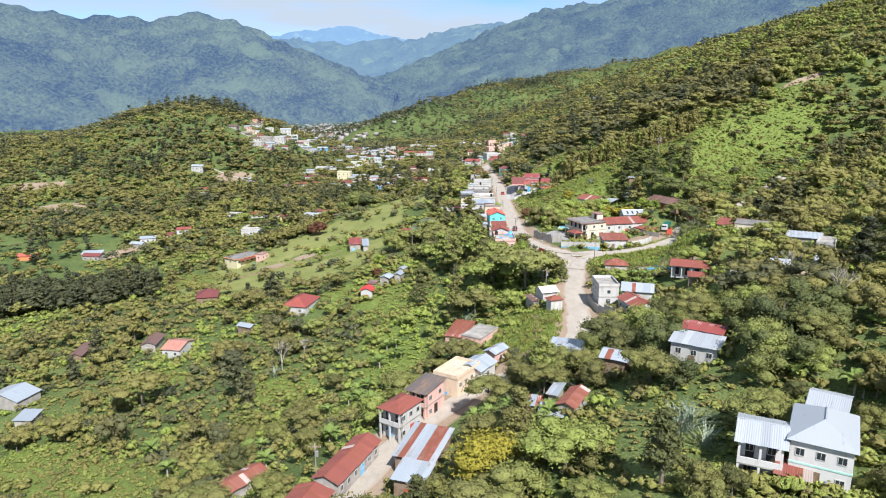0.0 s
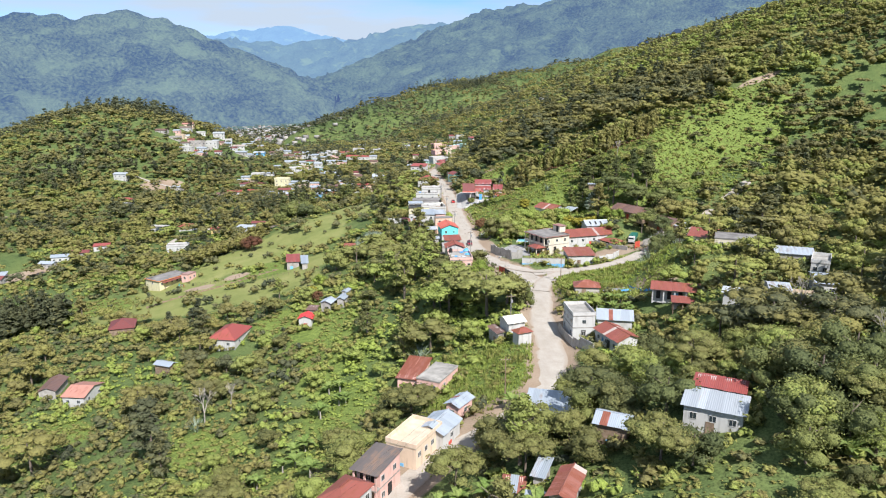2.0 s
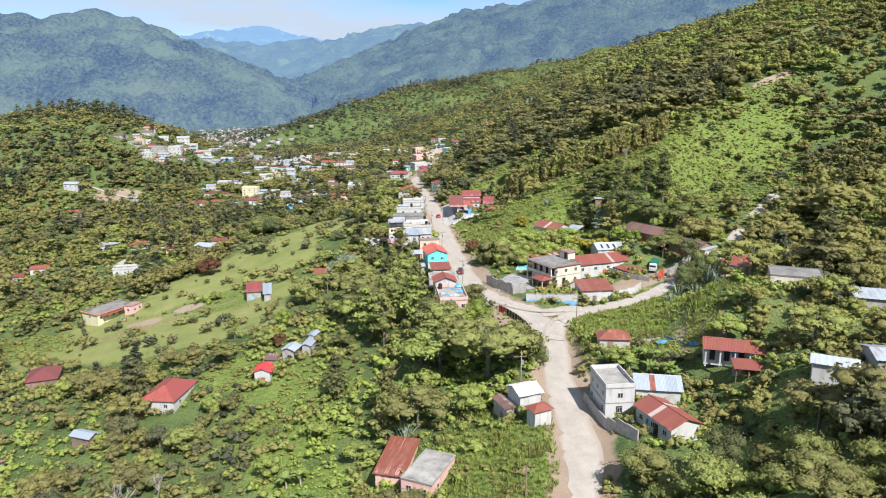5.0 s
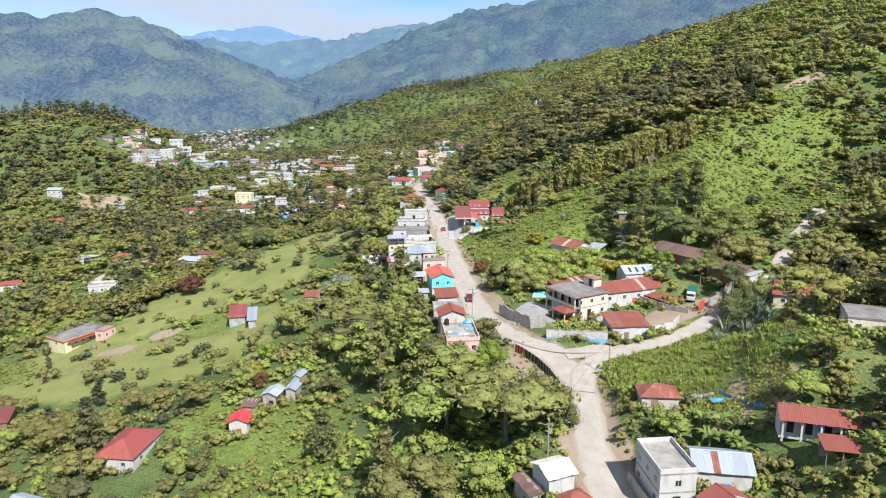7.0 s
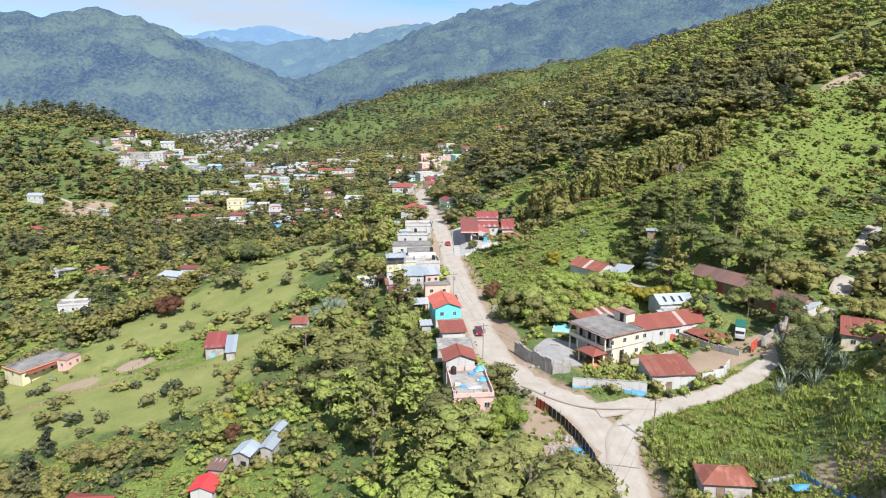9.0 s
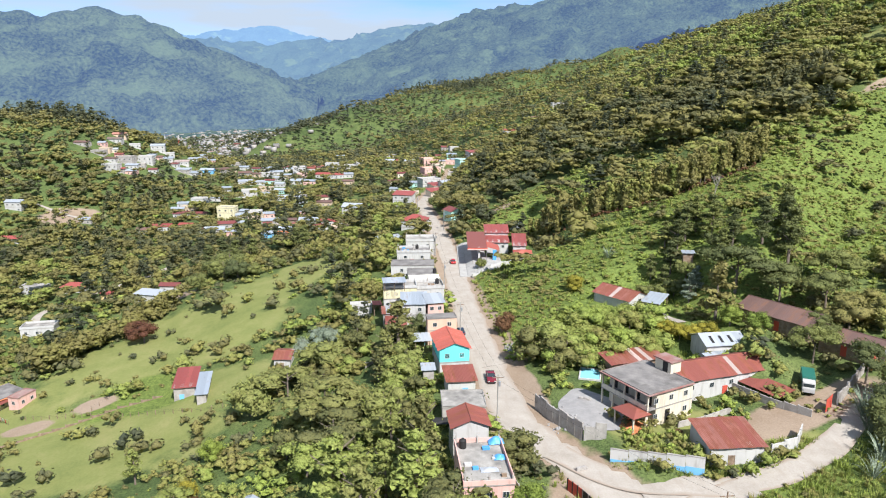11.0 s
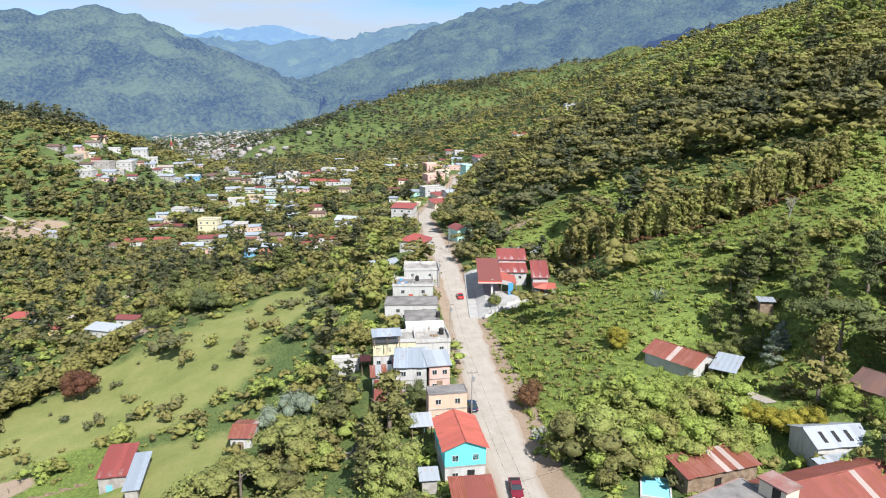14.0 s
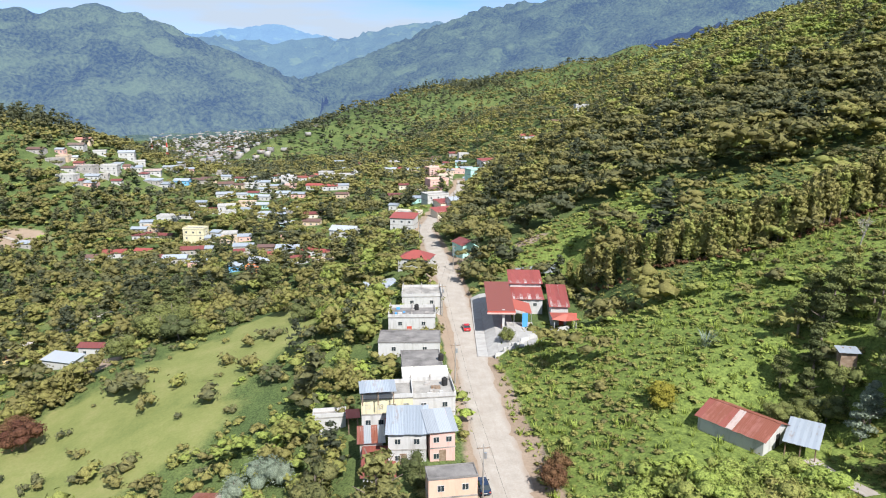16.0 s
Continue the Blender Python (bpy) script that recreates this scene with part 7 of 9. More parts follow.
# ---- filling station ----
def station():
    top = tagged(thing("canopy", 42.2, 386.6, 8.1, -6), "filling-station canopy with dark red roof and pink fascia", "canopy")
    W, D, H = 3.3, 11.6, 5.7
    bm = bmesh.new()
    v = [bm.verts.new(p) for p in ((-W, -D, H), (W, -D, H), (W, D, H + 0.9), (-W, D, H + 0.9), (-W, -D, H + 0.14), (W, -D, H + 0.14), (W, D, H + 1.04), (-W, D, H + 1.04))]
    for f in ((0, 3, 2, 1), (4, 5, 6, 7), (0, 1, 5, 4), (1, 2, 6, 5), (2, 3, 7, 6), (3, 0, 4, 7)):
        bm.faces.new([v[i] for i in f])
    part("roof", bm, M["r_red"], top)
    for a, m, n in (((-W - 0.1, -D - 0.1, H - 0.55, W + 0.1, -D, H - 0.1), M["pink"], "fascia"), ((-W - 0.1, -D - 0.12, H - 0.1, W + 0.1, -D, H + 0.16), M["redpaint"], "fascia"), ((W, -D, H - 0.5, W + 0.1, D, H + 0.2), M["redpaint"], "fascia")):
        bm = bmesh.new()
        box(bm, *a)
        part(n, bm, m, top)
    for px, py in ((0.6, -D + 1.2), (0.6, 0), (0.6, D - 1.2)):
        bm = bmesh.new()
        box(bm, px - 0.28, py - 0.28, -0.3, px + 0.28, py + 0.28, H + 0.2)
        part("column", bm, M["white"], top)
        bm = bmesh.new()
        box(bm, px - 0.3, py + 0.9, 0, px + 0.3, py + 1.7, 1.6)
        part("pump", bm, M["redpaint"], top)
    side = tagged(thing("awning", 46.7, 380.5, 8.5, -6), "bright red sloping awning with a blue hanging sheet", "awning")
    bm = bmesh.new()
    v = [bm.verts.new(p) for p in ((-2.0, -3.2, 5.2), (2.6, -3.4, 4.0), (2.6, 4.4, 4.2), (-2.0, 4.4, 5.5))]
    w = [bm.verts.new(p.co + Vector((0, 0, 0.08))) for p in v]
    bm.faces.new(v[::-1])
    bm.faces.new(w)
    for i in range(4):
        j = (i + 1) % 4
        bm.faces.new((v[i], v[j], w[j], w[i]))
    part("cover", bm, M["r_salmon"], side)
    bm = bmesh.new()
    box(bm, 0.2, -3.5, 0.6, 1.5, -3.42, 4.2)
    part("hanging_sheet", bm, M["tarp"], side, "blue hanging sheet")
    for px in (-1.8, 2.4):
        bm = bmesh.new()
        tube(bm, (px, -3.1, -0.3), (px, -3.1, 4.3), 0.07, 0.07)
        part("post", bm, M["steel"], side)
    porch = tagged(thing("porch_roof", 56.5, 375.2, 8.7, -8), "bright red porch roof with upswept corners", "porch")
    bm = bmesh.new()
    base = [bm.verts.new(p) for p in ((-3.4, -2.6, 3.6), (0, -2.2, 3.0), (3.4, -2.6, 3.6), (3.0, 0, 3.0), (3.4, 2.6, 3.6), (0, 2.2, 3.0), (-3.4, 2.6, 3.6), (-3.0, 0, 3.0))]
    inner = [bm.verts.new(p) for p in ((-0.7, -0.6, 4.3), (0, -0.7, 4.3), (0.7, -0.6, 4.3), (0.8, 0, 4.3), (0.7, 0.6, 4.3), (0, 0.7, 4.3), (-0.7, 0.6, 4.3), (-0.8, 0, 4.3))]
    for i in range(8):
        j = (i + 1) % 8
        bm.faces.new((base[i], base[j], inner[j], inner[i]))
    bm.faces.new(inner)
    part("roof", bm, M["r_salmon"], porch)
    for px in (-2.6, 2.6):
        for py in (-1.9, 1.9):
            bm = bmesh.new()
            tube(bm, (px, py, -0.3), (px, py, 3.3), 0.1, 0.1)
            part("post", bm, M["white"], porch)
    fore = tagged(thing("forecourt", 42.5, 383.0, 0, -5), "pale concrete station forecourt", "pavement", "", "structure")
    turn = Matrix.Rotation(radians(-5), 4, "Z")
    for i in range(6):
        for j in range(12):
            if i > 3 and j > 4:
                continue
            bm = bmesh.new()
            box(bm, -7.0 + 2.4 * i, -20 + 3.6 * j, 0, -4.63 + 2.4 * i, -16.43 + 3.6 * j, 1)
            for corner in bm.verts:
                p = turn @ corner.co
                g = level(42.5 + p.x, 383.0 + p.y)
                corner.co.z = g + (0.3 if corner.co.z > 0.5 else -0.6)
            part("slab", bm, M["slab"], fore)


station()


# ---- smaller things ----
def tank(x, y, z, label="black plastic water tank on a flat roof"):
    top = tagged(thing("water_tank", x, y, z), label, "tank")
    bm = bmesh.new()
    tube(bm, (0, 0, 0), (0, 0, 1.25), 0.55, 0.55, 14)
    tube(bm, (0, 0, 1.25), (0, 0, 1.45), 0.55, 0.25, 14)
    part("drum", bm, M["dark"], top)
    bm = bmesh.new()
    tube(bm, (0, 0, 1.45), (0, 0, 1.52), 0.22, 0.22, 10)
    part("lid", bm, M["dark"], top)


tank(19.4, 244.6, 13.55)
tank(23.8, 336.5, 12.95)
tank(21.0, 382.8, 12.35)
tank(24.2, 349.0, 12.65)


def cloth(name, x, y, z, w, d, material, label, lift=0.35, seed=1):
    """A sheet thrown over something: a rumpled, sagging surface."""
    n = 9
    bm = bmesh.new()
    r = random.Random(seed)
    rows = [[bm.verts.new((w * (i / n - 0.5), d * (j / n - 0.5), lift * math.sin(3.14 * i / n) * math.sin(3.14 * j / n) + 0.07 * r.random())) for i in range(n + 1)] for j in range(n + 1)]
    for j in range(n):
        for i in range(n):
            bm.faces.new((rows[j][i], rows[j][i + 1], rows[j + 1][i + 1], rows[j + 1][i]))
    me = bpy.data.meshes.new(name)
    bm.to_mesh(me)
    bm.free()
    me.materials.append(material)
    ob = new(name, me)
    ob.location = (x, y, z)
    return tagged(ob, label, "tarpaulin")


cloth("tarpaulin", 24.6, 245.6, 13.7, 2.4, 1.8, M["tarp"], "bright blue tarpaulin over things on a roof", 0.9, 2)
cloth("tarpaulin", 24.4, 241.2, 13.6, 1.8, 1.6, M["tarp"], "crumpled blue tarpaulin on the roof terrace", 0.5, 3)
cloth("tarpaulin", 22.4, 238.0, 13.6, 2.6, 1.4, M["r_white"], "pale plastic sheet on the roof terrace", 0.3, 4)
cloth("tarpaulin", 37.6, 224.6, level(37.6, 224.6) + 0.05, 2.6, 3.2, M["tarp"], "blue tarpaulin over a heap beside the fence", 0.8, 5)
cloth("tarpaulin", 17.2, 262.0, level(17.2, 262) + 1.7, 3.6, 2.6, M["dark"], "sagging black plastic sheet behind a house", 0.5, 6)
cloth("tarpaulin", 64.5, 205.5, level(64.5, 205.5) + 0.6, 3.0, 1.6, M["tarp"], "blue plastic sheet beside the field", 0.4, 7)


def pool():
    x, y = 50.2, 279.4
    top = tagged(thing("swimming_pool", x, y, level(x, y), -20), "small pale blue swimming pool beside a house", "pool")
    bm = bmesh.new()
    for a in ((-2.2, -2.9, -0.9, 2.2, -2.65, 0.35), (-2.2, 2.65, -0.9, 2.2, 2.9, 0.35), (-2.2, -2.65, -0.9, -1.95, 2.65, 0.35), (1.95, -2.65, -0.9, 2.2, 2.65, 0.35)):
        box(bm, *a)
    part("basin", bm, M["white"], top)
    bm = bmesh.new()
    box(bm, -1.95, -2.65, -0.8, 1.95, 2.65, 0.2)
    part("water", bm, M["pool"], top)


pool()


def stair_head():
    """The stair house on the roof of the arcaded house."""
    top = tagged(thing("stair_house", 60.6, 266.4, 15.34, -66.5), "cream stair house with a tiled lid on a roof", "house")
    bm = bmesh.new()
    box(bm, -1.9, -1.3, 0, 1.9, 1.3, 2.1)
    part("wall", bm, M["cream"], top)
    bm = bmesh.new()
    box(bm, -2.2, -1.6, 2.1, 2.2, 1.6, 2.3)
    part("roof", bm, M["redconc"], top)
    add_door(top, 0.6, -1.3, 0, 180, M["dark"])
    porch = tagged(thing("porch_roof", 50.4, 257.2, level(50.4, 257.2), -66.5), "red-roofed porch on slim columns before a house", "porch")
    for px in (-2.2, 2.2):
        for py in (-1.6, 1.2):
            bm = bmesh.new()
            box(bm, px - 0.12, py - 0.12, -0.3, px + 0.12, py + 0.12, 2.9)
            part("column", bm, M["cream"], porch)
    W, D, H, R = 2.7, 2.1, 2.9, 3.8
    for f in (((-W, -D, H), (W, -D, H), (1.0, 0.2, R), (-1.0, 0.2, R)), ((-W, D, H), (-W, -D, H), (-1.0, 0.2, R)), ((W, -D, H), (W, D, H), (1.0, 0.2, R)), ((W, D, H), (-W, D, H), (-1.0, 0.2, R), (1.0, 0.2, R))):
        trapezoid(porch, f, M["r_red"])
    bm = bmesh.new()
    box(bm, -2.6, -2.0, -0.4, 2.6, 2.4, 0.15)
    part("floor", bm, M["orange"], porch)


stair_head()
heap = bmesh.new()
bmesh.ops.create_grid(heap, x_segments=28, y_segments=28, size=1.0)
for vtx in heap.verts:
    a, rr = math.atan2(vtx.co.y, vtx.co.x), max(abs(vtx.co.x), abs(vtx.co.y))
    rr *= 1 + 0.06 * math.sin(5 * a)
    px, py = 45.6 + 5.4 * rr * math.cos(a), 264.0 + 8.6 * rr * math.sin(a)
    vtx.co = (px - 45.6, py - 264.0, level(px, py) - 8.9 + 0.12 + 0.25 * (1 - rr * rr) + 0.06 * noise.noise(Vector((px, py, 0)) * 0.7))
me_heap = bpy.data.meshes.new("gravel_heap")
heap.to_mesh(me_heap)
heap.free()
me_heap.materials.append(M["gravel"])
me_heap.shade_smooth()
gravel = new("gravel_heap", me_heap)
gravel.location = (45.6, 264.0, 8.9)
tagged(gravel, "broad heap of pale grey gravel in the yard", "gravel", "", "stuff")


def far_town():
    """The town far down the valley: hundreds of small houses, too far to tell apart."""
    r = np.random.RandomState(31)
    V, F, S, at = [], [], [], 0
    cube = np.array([(x, y, z) for z in (0, 1) for y in (-0.5, 0.5) for x in (-0.5, 0.5)])
    quad = np.array(((0, 2, 3, 1), (4, 5, 7, 6), (0, 1, 5, 4), (2, 6, 7, 3), (0, 4, 6, 2), (1, 3, 7, 5)))
    for k in range(760):
        a = r.rand()
        y = 960 + 1250 * a + 40 * r.randn()
        x = -165 - 265 * a + (34 + 60 * a) * r.randn()
        w, d, h = r.uniform(4, 8), r.uniform(4, 7), r.choice((2.2, 2.4, 2.8, 4.4))
        t = r.uniform(-0.6, 0.6)
        p = cube * (w, d, h + 1.5)
        p = np.stack([p[:, 0] * math.cos(t) - p[:, 1] * math.sin(t) + x, p[:, 0] * math.sin(t) + p[:, 1] * math.cos(t) + y, p[:, 2] + level(x, y) - 1.0], 1)
        V.append(p)
        F.append(quad + at)
        roof = r.choice((1, 1, 2, 3))
        S.append([0 if r.rand() < 0.3 else r.choice((3, 4, 5)), roof, 0, 0, 0, 0])
        S[-1] = [S[-1][0]] * 6
        S[-1][1] = roof
        at += 8
    me = numpy_mesh("distant_town", np.concatenate(V), np.concatenate(F), [M["concrete"], M["r_zinc"], M["r_red"], M["concrete"], M["block"], M["darkconc"]], np.concatenate(S))
    tagged(new("distant_town", me), "crowded pale houses of a distant town in the valley", "town", "", "stuff")


far_town()


def mast(x, y, high):
    top = tagged(thing("radio_mast", x, y, level(x, y)), "red and white lattice radio mast far away", "mast")
    for i in range(6):
        bm = bmesh.new()
        for sx, sy in ((-1, -1), (1, -1), (1, 1), (-1, 1)):
            k0, k1 = 1.3 - 0.18 * i, 1.3 - 0.18 * (i + 1)
            tube(bm, (sx * k0, sy * k0, high * i / 6), (sx * k1, sy * k1, high * (i + 1) / 6), 0.3, 0.3, 4)
            tube(bm, (sx * k0, sy * k0, high * i / 6), (-sx * k1, sy * k1, high * (i + 1) / 6), 0.16, 0.16, 4)
        part("section", bm, M["redpaint"] if i % 2 == 0 else M["white"], top)


mast(-262, 1080, 34)
mast(-246, 1085, 34)


# ---- plots and field fences ----
def crop_rows(cx, cy, wide, deep, turn, seed):
    """Rows of low crop plants on bare ridged soil."""
    r = np.random.RandomState(seed)
    V, F, T, at = [], [], [], 0
    c, s = math.cos(radians(turn)), math.sin(radians(turn))
    for u in np.arange(-wide / 2, wide / 2, 0.85):
        for v in np.arange(-deep / 2, deep / 2, 0.5):
            if r.rand() < 0.12:
                continue
            a, b = u + 0.12 * r.randn(), v + 0.12 * r.randn()
            x, y = cx + a * c - b * s, cy + a * s + b * c
            k = 14
            ang = r.rand(k) * 6.283
            p = np.stack([x + 0.2 * np.cos(ang), y + 0.2 * np.sin(ang), level(x, y) + 0.1 + 0.6 * r.rand(k)], 1)
            for q in p:
                d = r.randn(3, 3) * 0.2
                V.append(q + d)
                F.append((at, at + 1, at + 2))
                at += 3
            T.append(np.full(3 * k, 0.62 + 0.2 * r.rand()))
    me = numpy_mesh("crop_rows", np.concatenate(V), np.array(F), [M["leaf"]], None, (("tint", np.concatenate(T)),))
    tagged(new("crop_rows", me), "rows of low green crops on bare soil", "crops", "", "stuff")


crop_rows(62, 202, 9, 10, -28, 71)
crop_rows(72.5, 203.5, 6, 11, -28, 72)


def field_fence(knots, label, gap=2.6, high=1.15):
    """Rough timber posts with two wires."""
    top = thing("fence", knots[0][0], knots[0][1], level(*knots[0]))
    tagged(top, label, "fence")
    zero = top.location.copy()
    last = None
    r = random.Random(17)
    for (ax, ay), (bx, by) in zip(knots, knots[1:]):
        n = max(1, round(math.hypot(bx - ax, by - ay) / gap))
        for i in range(n):
            x, y = ax + (bx - ax) * i / n, ay + (by - ay) * i / n
            foot = Vector((x, y, level(x, y))) - zero
            head = foot + Vector((r.uniform(-0.1, 0.1), r.uniform(-0.1, 0.1), high + r.uniform(-0.15, 0.2)))
            bm = bmesh.new()
            tube(bm, foot - Vector((0, 0, 0.4)), head, 0.09, 0.07, 6)
            part("post", bm, M["wood"], top)
            if last:
                for k in (0.55, 0.9):
                    bm = bmesh.new()
                    tube(bm, last[0].lerp(last[1], k), foot.lerp(head, k), 0.014, 0.014, 4)
                    part("wire", bm, M["dark"], top)
            last = (foot, head)


field_fence(((-86, 328), (-66.5, 321), (-47.4, 312), (-35, 306), (-24, 303)), "rough timber post-and-wire fence across the meadow")
field_fence(((-67.6, 324.5), (-64, 331), (-60, 338)), "timber post fence beside the meadow plot")
field_fence(((55, 207.5), (60, 209.5), (66, 209), (72, 210.5), (78, 210)), "leaning timber fence behind the crop plot")
wall_run("sheet_fence", ((66.2, 208.6), (67.0, 203.0), (68.4, 197.5)), 0.9, 0.05, M["tarp"], "low blue plastic sheet fence between the plots", "fence", 1.4, cap=M["wood"])
wall_run("sheet_fence", ((58.5, 207.8), (62.0, 208.8), (65.6, 209.0)), 0.7, 0.05, M["r_white"], "low pale sheet fence above the crop plot", "fence", 1.4, cap=M["wood"])


# ---- loose things about the houses ----
def laundry(x, y, turn, length, seed):
    """A line between two posts with washing on it."""
    top = tagged(thing("laundry_line", x, y, level(x, y), turn), "washing line hung with bright clothes beside a house", "laundry")
    r = random.Random(seed)
    for s in (0, length):
        bm = bmesh.new()
        tube(bm, (s, 0, -0.3), (s, 0, 2.1), 0.05, 0.04, 6)
        part("post", bm, M["wood"], top)
    bm = bmesh.new()
    tube(bm, (0, 0, 2.05), (length, 0, 2.05), 0.012, 0.012, 4)
    part("line", bm, M["steel"], top)
    at = 0.3
    while at < length - 0.9:
        w, h = r.uniform(0.5, 0.9), r.uniform(0.6, 1.2)
        bm = bmesh.new()
        cols = [[bm.verts.new((at + w * i / 4, 0.05 * math.sin(i * 2.1 + at), 2.04 - h * j)) for i in range(5)] for j in (0, 1)]
        for i in range(4):
            bm.faces.new((cols[0][i], cols[0][i + 1], cols[1][i + 1], cols[1][i]))
        bmesh.ops.solidify(bm, geom=bm.faces[:], thickness=0.015)
        part("cloth", bm, M[r.choice(("pink", "white", "sky", "redpaint", "teal"))], top)
        at += w + r.uniform(0.05, 0.3)


laundry(47.5, 174.0, 20, 5.0, 3)
laundry(17.4, 299.0, 80, 5.0, 4)
laundry(-94.0, 330.0, -35, 5.0, 5)


def block_stack(x, y, turn, n, label):
    top = tagged(thing("block_stack", x, y, level(x, y), turn), label, "building blocks")
    bm0 = bmesh.new()
    box(bm0, -0.195, -0.09, 0, 0.195, 0.09, 0.18)
    me = bpy.data.meshes.new("block")
    bm0.to_mesh(me)
    bm0.free()
    me.materials.append(M["block"])
    for k in range(4):
        for i in range(n - k % 2):
            for j in range(3):
                ob = link_mesh("block", me, top)
                ob.location = (0.41 * i + 0.1 * (k % 2), 0.2 * j, 0.185 * k - 0.02)


block_stack(37.8, 246.0, 15, 5, "stack of grey concrete blocks beside the road")
block_stack(44.5, 268.0, -30, 6, "stack of grey concrete blocks in the yard")


def rubble(x, y, radius, count, seed, label):
    """Broken stones and earth lumps."""
    r = np.random.RandomState(seed)
    ico = np.array([(1, 0, 0), (-1, 0, 0), (0, 1, 0), (0, -1, 0), (0, 0, 1), (0, 0, -1)], float)
    side = np.array([(0, 2, 4), (2, 1, 4), (1, 3, 4), (3, 0, 4), (2, 0, 5), (1, 2, 5), (3, 1, 5), (0, 3, 5)])
    V, F = [], []
    for k in range(count):
        a, d = r.rand() * 6.283, radius * r.rand() ** 0.7
        px, py = x + d * math.cos(a), y + 1.8 * d * math.sin(a)
        s = 0.12 + 0.4 * r.rand() ** 3
        V.append(ico * s * (0.6 + 0.7 * r.rand(6, 1)) + (px, py, level(px, py) + 0.3 * s))
        F.append(side + 6 * k)
    tagged(new("rubble", numpy_mesh("rubble", np.concatenate(V), np.concatenate(F), [M["gravel"]])), label, "rubble", "", "stuff")


rubble(39.6, 262, 2.6, 170, 5, "loose stones along the yard wall beside the road")
rubble(37.6, 300, 1.4, 200, 6, "fallen stones and earth below the road bank")
rubble(36.0, 226, 3.0, 160, 7, "broken stones on bare earth behind the fence")


# ---- plants ----
rng = np.random.RandomState(7)
G = (1 + 5 ** 0.5) / 2
ICO_V = np.array([(-1, G, 0), (1, G, 0), (-1, -G, 0), (1, -G, 0), (0, -1, G), (0, 1, G), (0, -1, -G), (0, 1, -G), (G, 0, -1), (G, 0, 1), (-G, 0, -1), (-G, 0, 1)]) / math.sqrt(1 + G * G)
ICO_F = np.array([(0, 11, 5), (0, 5, 1), (0, 1, 7), (0, 7, 10), (0, 10, 11), (1, 5, 9), (5, 11, 4), (11, 10, 2), (10, 7, 6), (7, 1, 8), (3, 9, 4), (3, 4, 2), (3, 2, 6), (3, 6, 8), (3, 8, 9), (4, 9, 5), (2, 4, 11), (6, 2, 10), (8, 6, 7), (9, 8, 1)])


OCT_V = np.array([(1, 0, 0), (0, 1, 0), (-1, 0, 0), (0, -1, 0), (0, 0, 1), (0, 0, -1)], float) * 1.1
OCT_F = np.array([(0, 1, 4), (1, 2, 4), (2, 3, 4), (3, 0, 4), (1, 0, 5), (2, 1, 5), (3, 2, 5), (0, 3, 5)])


def unit(v):
    return v / np.maximum(np.linalg.norm(v, axis=-1, keepdims=True), 1e-9)


def lobes_of(shape, count):
    """Where the foliage masses of a crown sit (for a tree ten metres high) and how big they are."""
    r = rng.rand(count, 4)
    a = r[:, 0] * 6.283
    if shape == "flat":
        rad = 4.6 * np.sqrt(r[:, 1])
        return np.stack([rad * np.cos(a), rad * np.sin(a), 7.9 - 0.075 * rad ** 2 + 1.6 * (r[:, 2] - 0.6)], 1), np.stack([1.7 + 0.9 * r[:, 3]] * 2 + [0.8 + 0.35 * r[:, 3]], 1)
    if shape == "tall":
        z = 1.6 + 8.0 * (np.arange(count) + r[:, 2]) / count
        rad = 0.9 * r[:, 1]
        return np.stack([rad * np.cos(a), rad * np.sin(a), z], 1), np.stack([1.15 + 0.4 * r[:, 3]] * 2 + [1.2 + 0.4 * r[:, 3]], 1) * (1.25 - 0.065 * z)[:, None]
    if shape == "pine":
        z = 2.2 + 7.6 * (np.arange(count) + 0.5 * r[:, 2]) / count
        rad = (2.3 - 0.21 * z) * (0.4 + 0.9 * r[:, 1])
        return np.stack([rad * np.cos(a), rad * np.sin(a), z], 1), np.stack([0.7 + 0.85 * (1 - z / 11)] * 2 + [0.34 + 0.14 * r[:, 3]], 1)
    if shape == "bush":
        rad = 3.2 * np.sqrt(r[:, 1])
        return np.stack([rad * np.cos(a), rad * np.sin(a), 2.2 + 2.6 * r[:, 2] - 0.1 * rad], 1), np.stack([2.0 + 1.2 * r[:, 3]] * 2 + [2.0 + 1.0 * r[:, 3]], 1)
    rad = 3.1 * np.sqrt(r[:, 1])
    return np.stack([rad * np.cos(a), rad * np.sin(a), 4.7 + 3.8 * (r[:, 2] - 0.35) - 0.13 * rad ** 2], 1), np.stack([1.7 + 0.8 * r[:, 3]] * 2 + [1.35 + 0.6 * r[:, 3]], 1)


